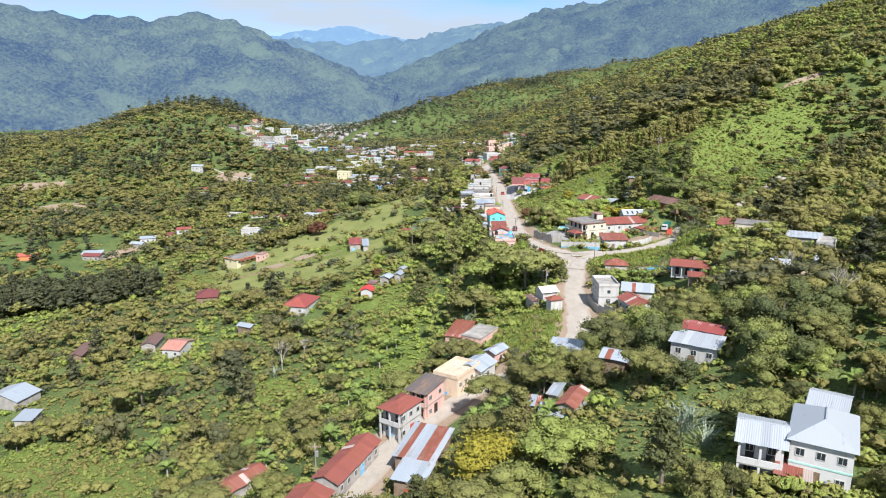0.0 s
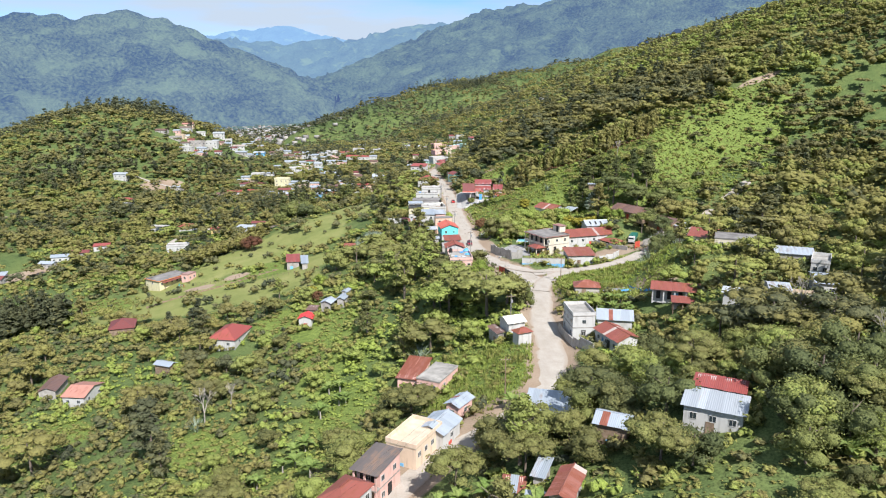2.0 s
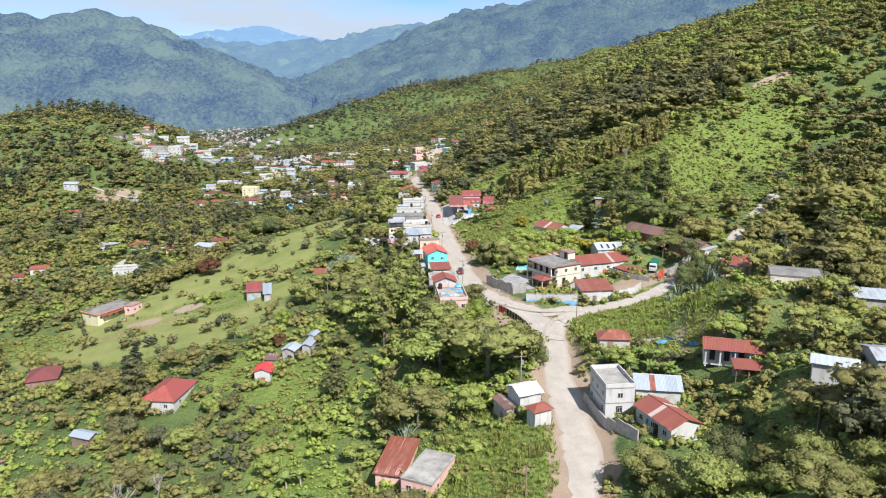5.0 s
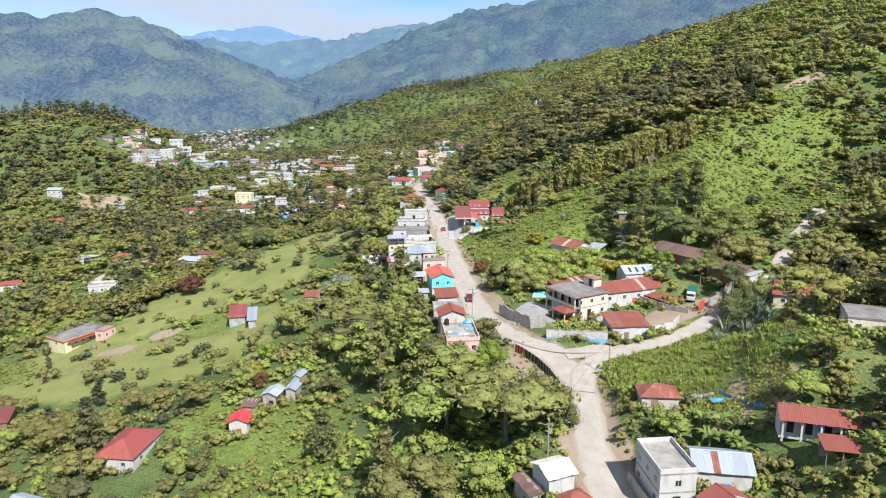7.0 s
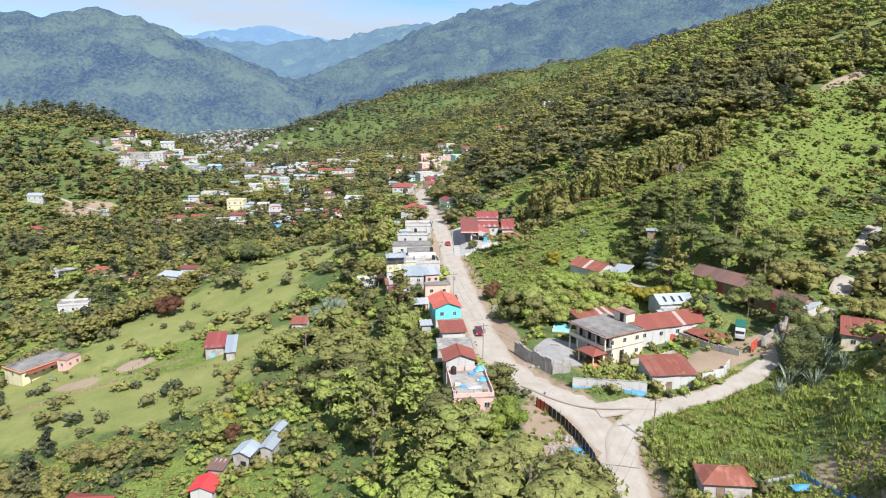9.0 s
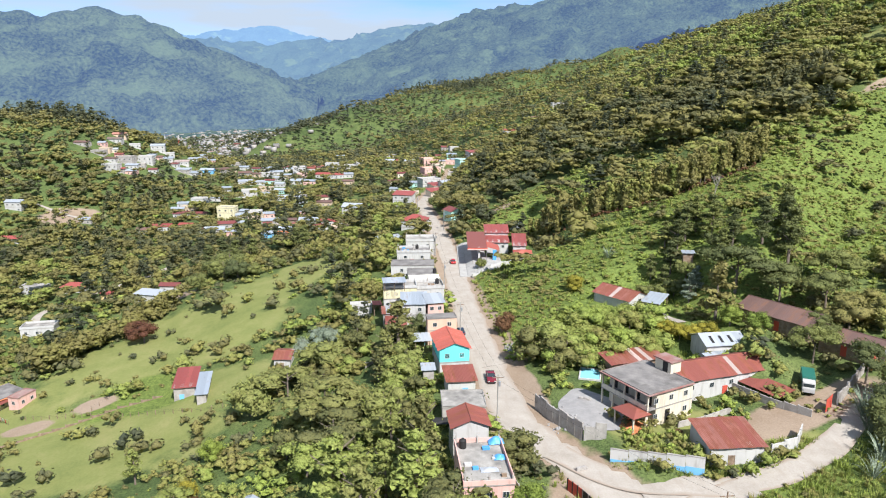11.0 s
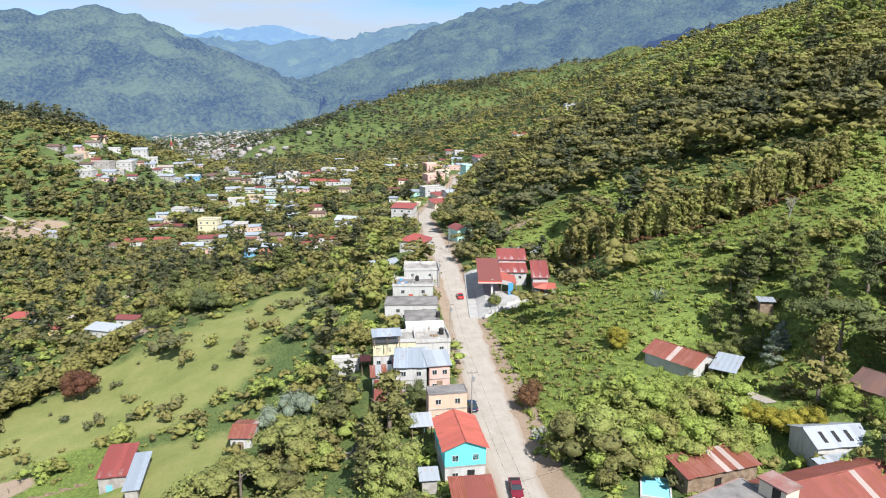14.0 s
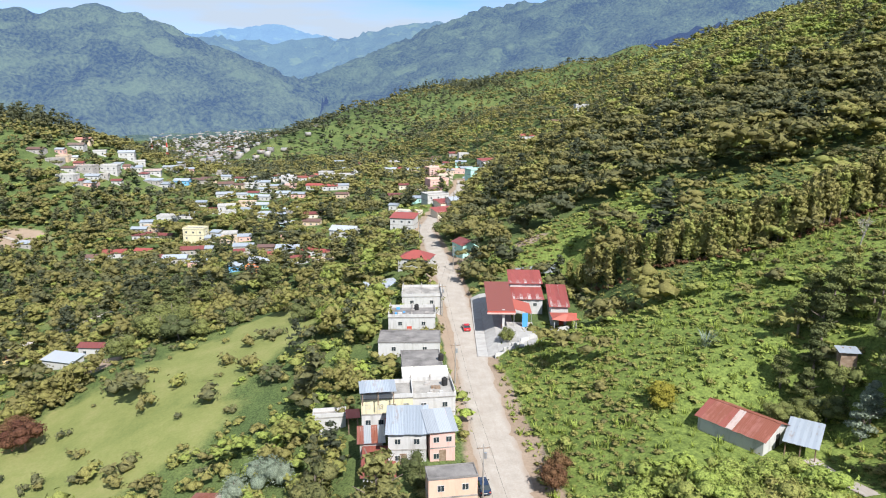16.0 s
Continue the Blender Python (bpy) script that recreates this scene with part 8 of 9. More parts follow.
def crown(shape, count, per, leaf, fine=True):
    """Foliage of a tree ten metres high: inner masses and a rough shell of leaf clumps."""
    c, s = lobes_of(shape, count)
    V, F, at = [], [], 0
    for i in range(count):
        ball, sides = (ICO_V, ICO_F) if fine else (OCT_V, OCT_F)
        V.append(ball * s[i] * 0.72 * (1 + 0.28 * (rng.rand(len(ball), 1) - 0.5)) + c[i])
        F.append(sides + at)
        at += len(ball)
    n = count * per
    if n:
        which = np.repeat(np.arange(count), per)
        d = rng.randn(n, 3)
        d[:, 2] += 0.35
        d = unit(d)
        p = c[which] + d * s[which] * (0.8 + 0.34 * rng.rand(n, 1))
        nrm = unit(d + (0.62 if fine else 0.24) * rng.randn(n, 3))
        e1 = unit(np.cross(nrm, rng.randn(n, 3)))
        e2 = np.cross(nrm, e1)
        k = 3
        ang = rng.rand(n, 1) * 6.283 + np.arange(k) * 6.283 / k + 0.7 * (rng.rand(n, k) - 0.5)
        rad = leaf * (0.6 + 0.8 * rng.rand(n, k))
        tri = p[:, None, :] + e1[:, None, :] * (np.cos(ang) * rad)[..., None] + e2[:, None, :] * (np.sin(ang) * rad)[..., None]
        V.append(tri.reshape(-1, 3))
        F.append(np.arange(n * 3).reshape(-1, 3) + at)
    return np.concatenate(V), np.concatenate(F)


def trunk_array(high, thick, sides=5):
    a = np.arange(sides) * 6.283 / sides
    lean = rng.randn(2) * 0.25
    rows = []
    for z, r, k in ((-0.8, thick * 1.25, 0), (high * 0.5, thick * 0.8, 0.5), (high, thick * 0.45, 1)):
        rows.append(np.stack([r * np.cos(a) + lean[0] * k, r * np.sin(a) + lean[1] * k, np.full(sides, z)], 1))
    v = np.concatenate(rows)
    f = []
    for j in range(2):
        for i in range(sides):
            p, q = j * sides + i, j * sides + (i + 1) % sides
            f += [(p, q, q + sides), (p, q + sides, p + sides)]
    return v, np.array(f)


def template(shape, count, per, leaf, high=6.0, thick=0.2):
    v, f = crown(shape, count, per, leaf, high > 0)
    if high:
        tv, tf = trunk_array(high, thick)
        return np.concatenate([v, tv]), np.concatenate([f, tf + len(v)]), np.concatenate([np.zeros(len(f), int), np.ones(len(tf), int)])
    return v, f, np.zeros(len(f), int)


def grove(name, spots, kinds, label, category, foliage="leaf"):
    """Many plants joined: spots are rows of x, y, height, width factor, turn, kind, tint."""
    V, F, S, T, at = [], [], [], [], 0
    spots = np.asarray(spots, float)
    if not len(spots):
        return
    zs = land(spots[:, 0], spots[:, 1])
    for kind, group in kinds.items():
        mine = np.where(spots[:, 5] == kind)[0]
        for g, (v, f, s) in enumerate(group):
            rows = mine[g::len(group)]
            if not len(rows):
                continue
            p = spots[rows]
            h, wf = p[:, 2] / 10, p[:, 3]
            co, si = np.cos(p[:, 4])[:, None], np.sin(p[:, 4])[:, None]
            x, y = v[None, :, 0] * (h * wf)[:, None], v[None, :, 1] * (h * wf)[:, None]
            out = np.stack([x * co - y * si + p[:, :1], x * si + y * co + p[:, 1:2], v[None, :, 2] * h[:, None] + zs[rows][:, None]], 2)
            V.append(out.reshape(-1, 3))
            F.append((f[None] + (np.arange(len(rows)) * len(v))[:, None, None]).reshape(-1, 3) + at)
            S.append(np.tile(s, len(rows)))
            T.append(np.repeat(p[:, 6], len(v)))
            at += len(rows) * len(v)
    me = numpy_mesh(name, np.concatenate(V), np.concatenate(F), [M[foliage], M["bark"]], np.concatenate(S), (("tint", np.concatenate(T)),))
    me.shade_smooth()
    return tagged(new(name, me), label, category, "", "stuff")


HOUSES = np.array(TAKEN)
LANE_PTS = np.array([(ax + (bx - ax) * t, ay + (by - ay) * t) for line in LANES for (ax, ay, *_), (bx, by, *_) in zip(line, line[1:]) for t in np.linspace(0, 1, 6)])
KEEP_OUT = np.array(((62, 202, 6), (72, 203, 5.5), (-1, 118, 7), (5, 129, 6), (10, 320, 6), (-12, 88, 6), (68, 262, 16), (44.5, 259, 7.5), (46, 267, 6.5), (50, 279, 4.5), (60, 250, 7), (94, 283, 9), (90, 273, 6), (103, 270, 6), (44, 113, 7), (72, 290, 5), (78, 288, 5), (66, 306, 6), (62, 316, 5), (26, 136, 5), (47, 398, 16), (36, 232, 5), (-5, 529, 10), (-2, 520, 8), (44, 371, 8), (42, 379, 7), (51, 374, 5), (24, 431, 8), (-67, 404, 7), (-78, 414, 6), (46, 384, 7), (38, 247, 6), (53, 163, 9), (50, 168, 7), (44, 170, 5), (58, 311, 5), (71, 300, 5), (40, 165, 4), (-50.5, 234, 8), (-127, 220, 7), (-131, 184, 8), (-27, 238, 5)))


def free(x, y, margin=1.5, road=5.5):
    ok = np.abs(x - road_x(y)) > road + margin * 0.6
    ok |= y > 718
    for cx, cy, r in HOUSES:
        ok &= np.hypot(x - cx, y - cy) > r + margin
        if margin > 2 and cy < 420:    # tall trees keep off the sunny side
            ok &= ~((np.abs(x - cx) < r * 0.9) & (y < cy) & (y > cy - r - 6.5))
        if cy >= 420:
            ok &= ~((np.abs(x - cx) < r) & (y < cy) & (y > cy - r - 6))
    for cx, cy in LANE_PTS:
        ok &= np.hypot(x - cx, y - cy) > 2.0 + margin * 0.5
    for cx, cy, r in KEEP_OUT:
        ok &= np.hypot(x - cx, y - cy) > r
    return ok


def scatter(x0, x1, y0, y1, gap, seed):
    r = np.random.RandomState(seed)
    X, Y = np.meshgrid(np.arange(x0, x1, gap), np.arange(y0, y1, gap))
    return X.ravel() + (r.rand(X.size) - 0.5) * gap * 1.1, Y.ravel() + (r.rand(X.size) - 0.5) * gap * 1.1, r


def in_wedge(x, y, spare=40):
    return (x > -0.72 * y - spare) & (x < 0.70 * y + spare)


SCRUB = ((30, 92, 9, 10, 0), (24, 104, 6, 8, 0), (38, 97, 7, 7, 0), (102, 408, 40, 13, -22), (92, 330, 44, 26, 20), (60, 330, 24, 26, 0), (46, 345, 12, 34, 0), (50, 305, 14, 14, 0), (128, 335, 34, 24, 20), (78, 372, 26, 12, -20), (112, 352, 30, 10, -20), (82, 428, 24, 16, 0), (66, 230, 16, 11, 0), (63, 216, 15, 14, 0), (92, 243, 17, 12, 20), (20, 172, 12, 14, 0), (10, 575, 30, 22, 0), (150, 335, 22, 22, 20), (172, 366, 30, 14, 25), (204, 402, 17, 5, 17),
         (-101, 153, 15, 9, -20), (-80, 139, 14, 8, -20), (-62, 128, 10, 6, 0), (-20, 151, 8, 9, 20), (-46, 180, 9, 5, -30), (-13, 183, 7, 12, 0), (-90, 199, 7, 9, 0), (-128, 318, 15, 10, 0), (-23, 238, 8, 10, 0), (-38, 251, 6, 6, 0), (-60, 273, 7, 5, 0), (-120, 190, 9, 6, 0))


def skirts():
    """Bushes against the downhill side of the houses on the slopes."""
    r, rows = np.random.RandomState(61), []
    for cx, cy, size in HOUSES:
        if cy > 300 or abs(cx - float(road_x(cy))) < 12:
            continue
        for a in np.linspace(3.5, 5.9, 6):
            px, py = cx + (size + 1.2 + r.rand()) * math.cos(a), cy + (size + 1.2 + r.rand()) * math.sin(a)
            rows.append((px, py, 2.2 + 2.2 * r.rand(), 0.9 + 0.5 * r.rand(), r.rand() * 6.283, 4.0, float(np.clip(0.6 + 0.2 * r.randn(), 0.1, 0.98))))
    # the walled garden and the plots by the lane
    for px, py in zip(np.concatenate([r.uniform(47, 57.5, 46), r.uniform(66, 72, 12)]), np.concatenate([r.uniform(247.5, 254.5, 46), r.uniform(256, 262, 12)])):
        rows.append((px, py, 1.2 + 1.8 * r.rand(), 0.9, r.rand() * 6.283, 4.0, float(np.clip(0.7 + 0.2 * r.randn(), 0.1, 0.98))))
    # beside the road below the fork
    for px, py in zip(r.uniform(48.8, 53.5, 44), r.uniform(194, 230, 44)):
        rows.append((px, py, 1.4 + 1.8 * r.rand(), 1.0, r.rand() * 6.283, 4.0, float(np.clip(0.7 + 0.12 * r.randn(), 0.1, 0.98))))
    return np.array(rows)


GARDENS = ((8, 290, 18, 50, 0), (5, 215, 22, 30, 0), (10, 360, 14, 40, 0), (52, 290, 18, 14, 0))    # watered ground behind the houses


def kinds_at(x, y, r):
    """Which plants stand where: 0 broadleaf, 1 shade tree, 2 column, 3 pine, 4 bush; with a tint and a height."""
    n = len(x)
    u = x - road_x(y)
    pick = r.rand(n)
    kind = np.zeros(n)
    shade = np.clip(0.32 + 0.5 * waves(x, y, 90, 51), 0.06, 0.8)
    shade = np.maximum(shade, 0.85 * cover(x, y, ((125, 430, 60, 40, 20), (160, 500, 90, 70, 0), (95, 150, 40, 30, 0))))
    kind[pick < shade] = 1
    pine = np.clip(0.06 + 0.3 * waves(x, y, 70, 52), 0.02, 0.45)
    pine = np.maximum(pine, 0.8 * cover(x, y, ((-157, 300, 40, 26, 0), (2, 225, 12, 24, 0), (8, 250, 10, 12, 0), (-60, 470, 26, 20, 0), (-260, 760, 40, 20, 0))))
    kind[(r.rand(n) < pine)] = 3
    grove_dark = cover(x, y, ((125, 430, 60, 40, 20), (160, 500, 80, 60, 0)))
    tint = np.where(kind == 1, 0.34, np.where(kind == 3, 0.18, 0.42)) - 0.16 * grove_dark + 0.14 * waves(x, y, 130, 53) + 0.10 * waves(x, y, 45, 54) + 0.09 * r.randn(n)
    tint = tint + 0.10 * (u > 0) * smooth(y, 150, 230) * (y < 330)  + 0.14 * smooth(u, 20, 60) * smooth(y, 330, 380) * (kind == 0)
    tint = np.where(kind == 1, np.clip(tint + 0.12, 0.2, 0.86), tint)
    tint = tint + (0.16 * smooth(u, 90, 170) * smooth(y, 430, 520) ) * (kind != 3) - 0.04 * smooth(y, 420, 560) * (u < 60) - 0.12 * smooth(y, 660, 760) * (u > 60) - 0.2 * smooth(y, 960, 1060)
    high = (1 - 0.22 * smooth(-u, 15, 45) * (y < 420) * (kind != 3)) * np.interp(y, (60, 150, 220), (0.78, 0.86, 1.0)) * np.where(kind == 1, 8.2, np.where(kind == 3, 11.5, 7.6)) * (0.6 + 0.75 * r.rand(n))
    giant = (r.rand(n) < 0.09) & (y < 420) & (kind != 3) & free(x, y, 9.0, 8.0)
    tint = np.where(giant, tint - 0.06, tint) + 0.16 * np.clip(1.5 * cover(x, y, GARDENS), 0, 1) * (kind != 3)
    high = high * np.where(giant, 1.5, 1.0)
    return kind, np.clip(tint, 0.03, 0.98), high * (1 + 0.35 * grove_dark)


near_kinds = {0: [template("round", 11, 44, 0.33) for _ in range(5)], 1: [template("flat", 13, 36, 0.36, 8.0, 0.22) for _ in range(3)], 2: [template("tall", 9, 22, 0.45, 3.0, 0.16) for _ in range(3)],
              3: [template("pine", 16, 30, 0.38, 9.0, 0.2) for _ in range(2)], 4: [template("bush", 3, 9, 0.85, 0) for _ in range(10)]}
plain_kinds = {0: [template("round", 8, 9, 0.65, 0) for _ in range(6)], 1: [template("flat", 9, 8, 0.7, 0) for _ in range(4)], 2: [template("tall", 7, 10, 0.7, 0) for _ in range(3)],
               3: [template("pine", 14, 7, 0.45, 0) for _ in range(3)], 4: [template("bush", 2, 8, 1.0, 0) for _ in range(8)]}
mid_kinds = {0: [template("round", 5, 3, 1.1, 0) for _ in range(8)], 1: [template("flat", 5, 3, 1.1, 0) for _ in range(5)], 2: [template("tall", 5, 6, 0.8, 0) for _ in range(2)],
             3: [template("pine", 7, 2, 0.9, 0) for _ in range(4)], 4: [template("bush", 2, 6, 1.4, 0) for _ in range(4)]}
far_kinds = {0: [template("round", 4, 1, 1.5, 0) for _ in range(5)], 1: [template("flat", 4, 1, 1.6, 0) for _ in range(3)], 3: [template("pine", 5, 1, 1.2, 0) for _ in range(3)]}


def forest(x0, x1, y0, y1, gap, seed, thin, margin, only=None):
    x, y, r = scatter(x0, x1, y0, y1, gap, seed)
    ok = in_wedge(x, y)
    if only is not None:
        ok &= only(x, y)
    x, y = x[ok], y[ok]
    open_ground = np.maximum(cover(x, y, MEADOWS), np.maximum(cover(x, y, SCRUB), cover(x, y, EARTH)))
    valley = smooth(-(x - road_x(y)), 15, 40) * (y < 420)
    crowded = cover(x, y, ((72, 112, 34, 26, 0), (66, 148, 26, 18, 0)))
    density = np.clip(thin + 0.4 * crowded - 0.42 * valley + np.where(y < 420, 0.42, 0.22) * waves(x, y, 60, 55), 0.12, 1.0) * (1 - np.clip(open_ground * 1.7, 0, 1) * 0.985)
    ok = (r.rand(len(x)) < density)
    x, y = x[ok], y[ok]
    ok = free(x, y, margin)
    x, y = x[ok], y[ok]
    kind, tint, high = kinds_at(x, y, r)
    return np.stack([x, y, high, 0.95 + 0.5 * r.rand(len(x)), r.rand(len(x)) * 6.283, kind, tint], 1)


near_trees = forest(-270, 290, 62, 420, 6.8, 11, 0.86, 2.4)
for cx, cy, size in ((27.3, 226.6, 2.5), (28.7, 236.7, 2.5), (21.6, 227.4, 2.5), (92, 203, 7.5), (88, 197, 5.0), (97, 204, 6.0)):    # felled
    near_trees = near_trees[np.hypot(near_trees[:, 0] - cx, near_trees[:, 1] - cy) > size]
mid_trees = forest(-480, 470, 420, 640, 6.0, 12, 1.0, 2.0)
mid_trees[:, 2] *= 0.86
back_trees = forest(-700, 720, 640, 1000, 6.6, 14, 1.2, 2.0)
back_trees[:, 2] *= 0.86
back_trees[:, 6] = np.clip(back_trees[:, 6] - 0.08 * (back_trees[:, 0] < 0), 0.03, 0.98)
TOWN = ((-175, 1000, 55, 75, 15), (-215, 1150, 70, 110, 15), (-270, 1400, 90, 150, 15), (-340, 1650, 110, 150, 12))
far_trees = forest(-800, 900, 1000, 1620, 10.5, 13, 1.3, 2.0, lambda x, y: np.sin(x * 12.99 + y * 78.2) > 1.5 * cover(x, y, TOWN) - 1.0)
far_trees[:, 2] *= 1.05
far_trees[:, 3] *= 1.2
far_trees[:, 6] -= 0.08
spur_pines = np.array([(140 + 40 * rng.randn(), 1316 + 40 * rng.randn(), 13 + 6 * rng.rand(), 1.0, rng.rand() * 6, 3.0, 0.06) for _ in range(120)])
hill_pines = np.array([(-242 + 28 * rng.randn(), 722 + 14 * rng.randn(), 8 + 6 * rng.rand(), 1.3, rng.rand() * 6, 3.0, 0.12) for _ in range(80)])


def shrubs(x0, x1, y0, y1, gap, seed, tint0, spread_t, high, allow, wide=1.0):
    x, y, r = scatter(x0, x1, y0, y1, gap, seed)
    ok = in_wedge(x, y) & (r.rand(len(x)) < allow(x, y))
    x, y = x[ok], y[ok]
    ok = free(x, y, 0.6, 4.6)
    x, y = x[ok], y[ok]
    n = len(x)
    tint0 = tint0 - 0.05 * smooth(road_x(y) - x, 5, 25) * (y < 420)
    high = high * np.where((wide > 2) & (r.rand(n) < 0.02), 2.1, 1.0)
    return np.stack([x, y, high * (0.4 + 1.5 * r.rand(n) ** 1.7), wide * (0.9 + 0.6 * r.rand(n)), r.rand(n) * 6.283, np.full(n, 4.0), np.clip(tint0 + 0.2 * np.clip(1.5 * cover(x, y, GARDENS), 0, 1) * (tint0 < 0.7) + 0.15 * waves(x, y, 60, 57) + 0.13 * waves(x, y, 24, 62) + spread_t * r.randn(n), 0.05, 0.99)], 1)


def brush(x, y):
    return 0.9 * (1 - np.clip(1.6 * np.maximum(cover(x, y, MEADOWS), cover(x, y, EARTH)), 0, 1)) * (1 - np.clip(1.5 * cover(x, y, SCRUB), 0, 1))


under = np.concatenate([shrubs(-190, 190, 62, 285, 2.25, 21, 0.54, 0.16, 2.1, brush, 1.25), shrubs(-190, 230, 285, 430, 3.1, 29, 0.56, 0.15, 2.4, brush, 1.35)])
GRASSY = ((20, 172, 12, 14, 0), (66, 230, 18, 13, 0), (63, 216, 15, 14, 0), (92, 243, 17, 12, 20))
slope_scrub = shrubs(-142, 235, 62, 460, 1.35, 22, 0.64, 0.09, 0.66, lambda x, y: np.clip(2.5 * cover(x, y, SCRUB), 0, 1) * (0.96 - 0.66 * np.clip(2 * cover(x, y, GRASSY), 0, 1)), 2.2)
meadow_bush = shrubs(-120, 10, 290, 430, 6.0, 23, 0.36, 0.1, 4.0, lambda x, y: np.clip(cover(x, y, MEADOWS), 0, 1) * (0.34 + 0.4 * (waves(x, y, 34, 58) > 0.2)))
far_bush = shrubs(-420, 420, 420, 640, 6.5, 24, 0.55, 0.13, 3.0, lambda x, y: 0.9 * (1 - np.clip(1.4 * cover(x, y, MEADOWS), 0, 1)), 1.3)
hill_bush = shrubs(-560, 60, 640, 1000, 5.6, 25, 0.36, 0.14, 3.6, lambda x, y: np.where(waves(x, y, 50, 64) > -0.35, 0.95, 0.5), 1.4)

# bushes and small trees standing in the open scrub of the slope
bx, by, br = scatter(84, 236, 300, 430, 4.6, 41)
some = (cover(bx, by, SCRUB) > 0.25) & (br.rand(len(bx)) < np.clip(0.44 + 0.5 * waves(bx, by, 26, 65) + 0.25 * smooth(bx, 130, 175), 0.06, 0.8)) & free(bx, by, 1.5)
bx, by = bx[some], by[some]
pick = br.rand(len(bx))
slope_bushes = np.stack([bx, by, np.where(pick < 0.62, 1.6 + 1.6 * br.rand(len(bx)), 3.2 + 3.4 * br.rand(len(bx))), 1.0 + 0.5 * br.rand(len(bx)), br.rand(len(bx)) * 6.283,
                         np.where(pick < 0.62, 4.0, np.where(pick < 0.85, 0.0, 1.0)), np.clip(0.52 + 0.2 * br.randn(len(bx)), 0.1, 0.95)], 1)

# the dark stand below the far meadow, and the trees along the meadow's lower edge
br = np.random.RandomState(42)
stand_rows = []
for k in range(190):
    a, d = br.rand() * 6.283, br.rand() ** 0.5
    stand_rows.append((-172 + 44 * d * math.cos(a), 297 + 17 * d * math.sin(a), 8 + 5 * br.rand(), 1.15, br.rand() * 6, 3.0 if br.rand() < 0.75 else 0.0, 0.10 + 0.08 * br.rand()))
for k in range(80):
    f = br.rand()
    px, py = -92 + 30 * f - 5 * br.rand(), 352 + 40 * f + 7 * br.rand()
    stand_rows.append((px, py, 4.5 + 5 * br.rand(), 1.15, br.rand() * 6, float(br.choice((0, 0, 1, 3))), 0.3 + 0.25 * br.rand()))
for k in range(46):
    f = br.rand()
    stand_rows.append((-11 + 14 * br.rand() + 6 * f, 300 + 62 * f, 3 + 3.6 * br.rand(), 1.2, br.rand() * 6, 0.0, 0.34 + 0.3 * br.rand()))
edge_trees = np.array(stand_rows)
edge_trees = edge_trees[free(edge_trees[:, 0], edge_trees[:, 1], 1.5)]

# long grass where the ground lies open
def tuft(count):
    a = rng.rand(count) * 6.283
    base = np.stack([np.cos(a), np.sin(a), np.zeros(count)], 1) * (rng.rand(count, 1) * 4.5)
    tip = base + np.stack([np.cos(a) * 2.2, np.sin(a) * 2.2, 6 + 4 * rng.rand(count)], 1) + rng.randn(count, 3) * 0.8
    side = np.stack([-np.sin(a), np.cos(a), np.zeros(count)], 1) * (0.5 + 0.45 * rng.rand(count, 1))
    v = np.stack([base - side, base + side, tip], 1).reshape(-1, 3)
    return v, np.arange(count * 3).reshape(-1, 3), np.zeros(count, int)


def grass_spots(x0, x1, y0, y1, gap, seed, ovals, low, high, tint0):
    x, y, r = scatter(x0, x1, y0, y1, gap, seed)
    ok = r.rand(len(x)) < np.clip(cover(x, y, ovals) * 1.6, 0, 1) * 0.9
    x, y = x[ok], y[ok]
    ok = (np.abs(x - road_x(y)) > 4.3)
    for cx, cy, rr in HOUSES:
        ok &= np.hypot(x - cx, y - cy) > rr * 0.8
    for cx, cy in LANE_PTS:
        ok &= np.hypot(x - cx, y - cy) > 2.6
    x, y = x[ok], y[ok]
    n = len(x)
    return np.stack([x, y, (low + (high - low) * r.rand(n)) * (1 + 0.4 * waves(x, y, 8, 66)), 0.9 + 0.5 * r.rand(n), r.rand(n) * 6.283, np.full(n, 6.0), np.clip(tint0 + 0.2 * waves(x, y, 9, 59) + 0.1 * r.randn(n), 0.1, 0.99)], 1)


grass = np.concatenate([grass_spots(4, 100, 150, 250, 0.8, 27, ((20, 172, 13, 16, 0), (70, 232, 24, 14, 0), (66, 220, 20, 14, 0), (90, 242, 14, 9, 20), (-18, 225, 14, 24, 0), (48, 244, 10, 4, 0)), 0.4, 1.2, 0.78),
                        grass_spots(34, 150, 262, 365, 2.4, 28, SCRUB, 0.7, 1.5, 0.9)])
grove("long_grass", grass, {6: [tuft(17) for _ in range(7)]}, "long bright green grass on open ground", "grass")

# a close stand of small trees on the slope above the compound
gx_, gy_, gr = scatter(40, 70, 278, 303, 3.4, 26)
inside = patch(gx_, gy_, 55, 291, 15, 9, 12) > 0.45
stand = np.stack([gx_[inside], gy_[inside], 5.0 + 2.5 * gr.rand(inside.sum()), 1.0 + 0.3 * gr.rand(inside.sum()), gr.rand(inside.sum()) * 6.283, np.zeros(inside.sum()), np.clip(0.74 + 0.08 * gr.randn(inside.sum()), 0.3, 0.95)], 1)

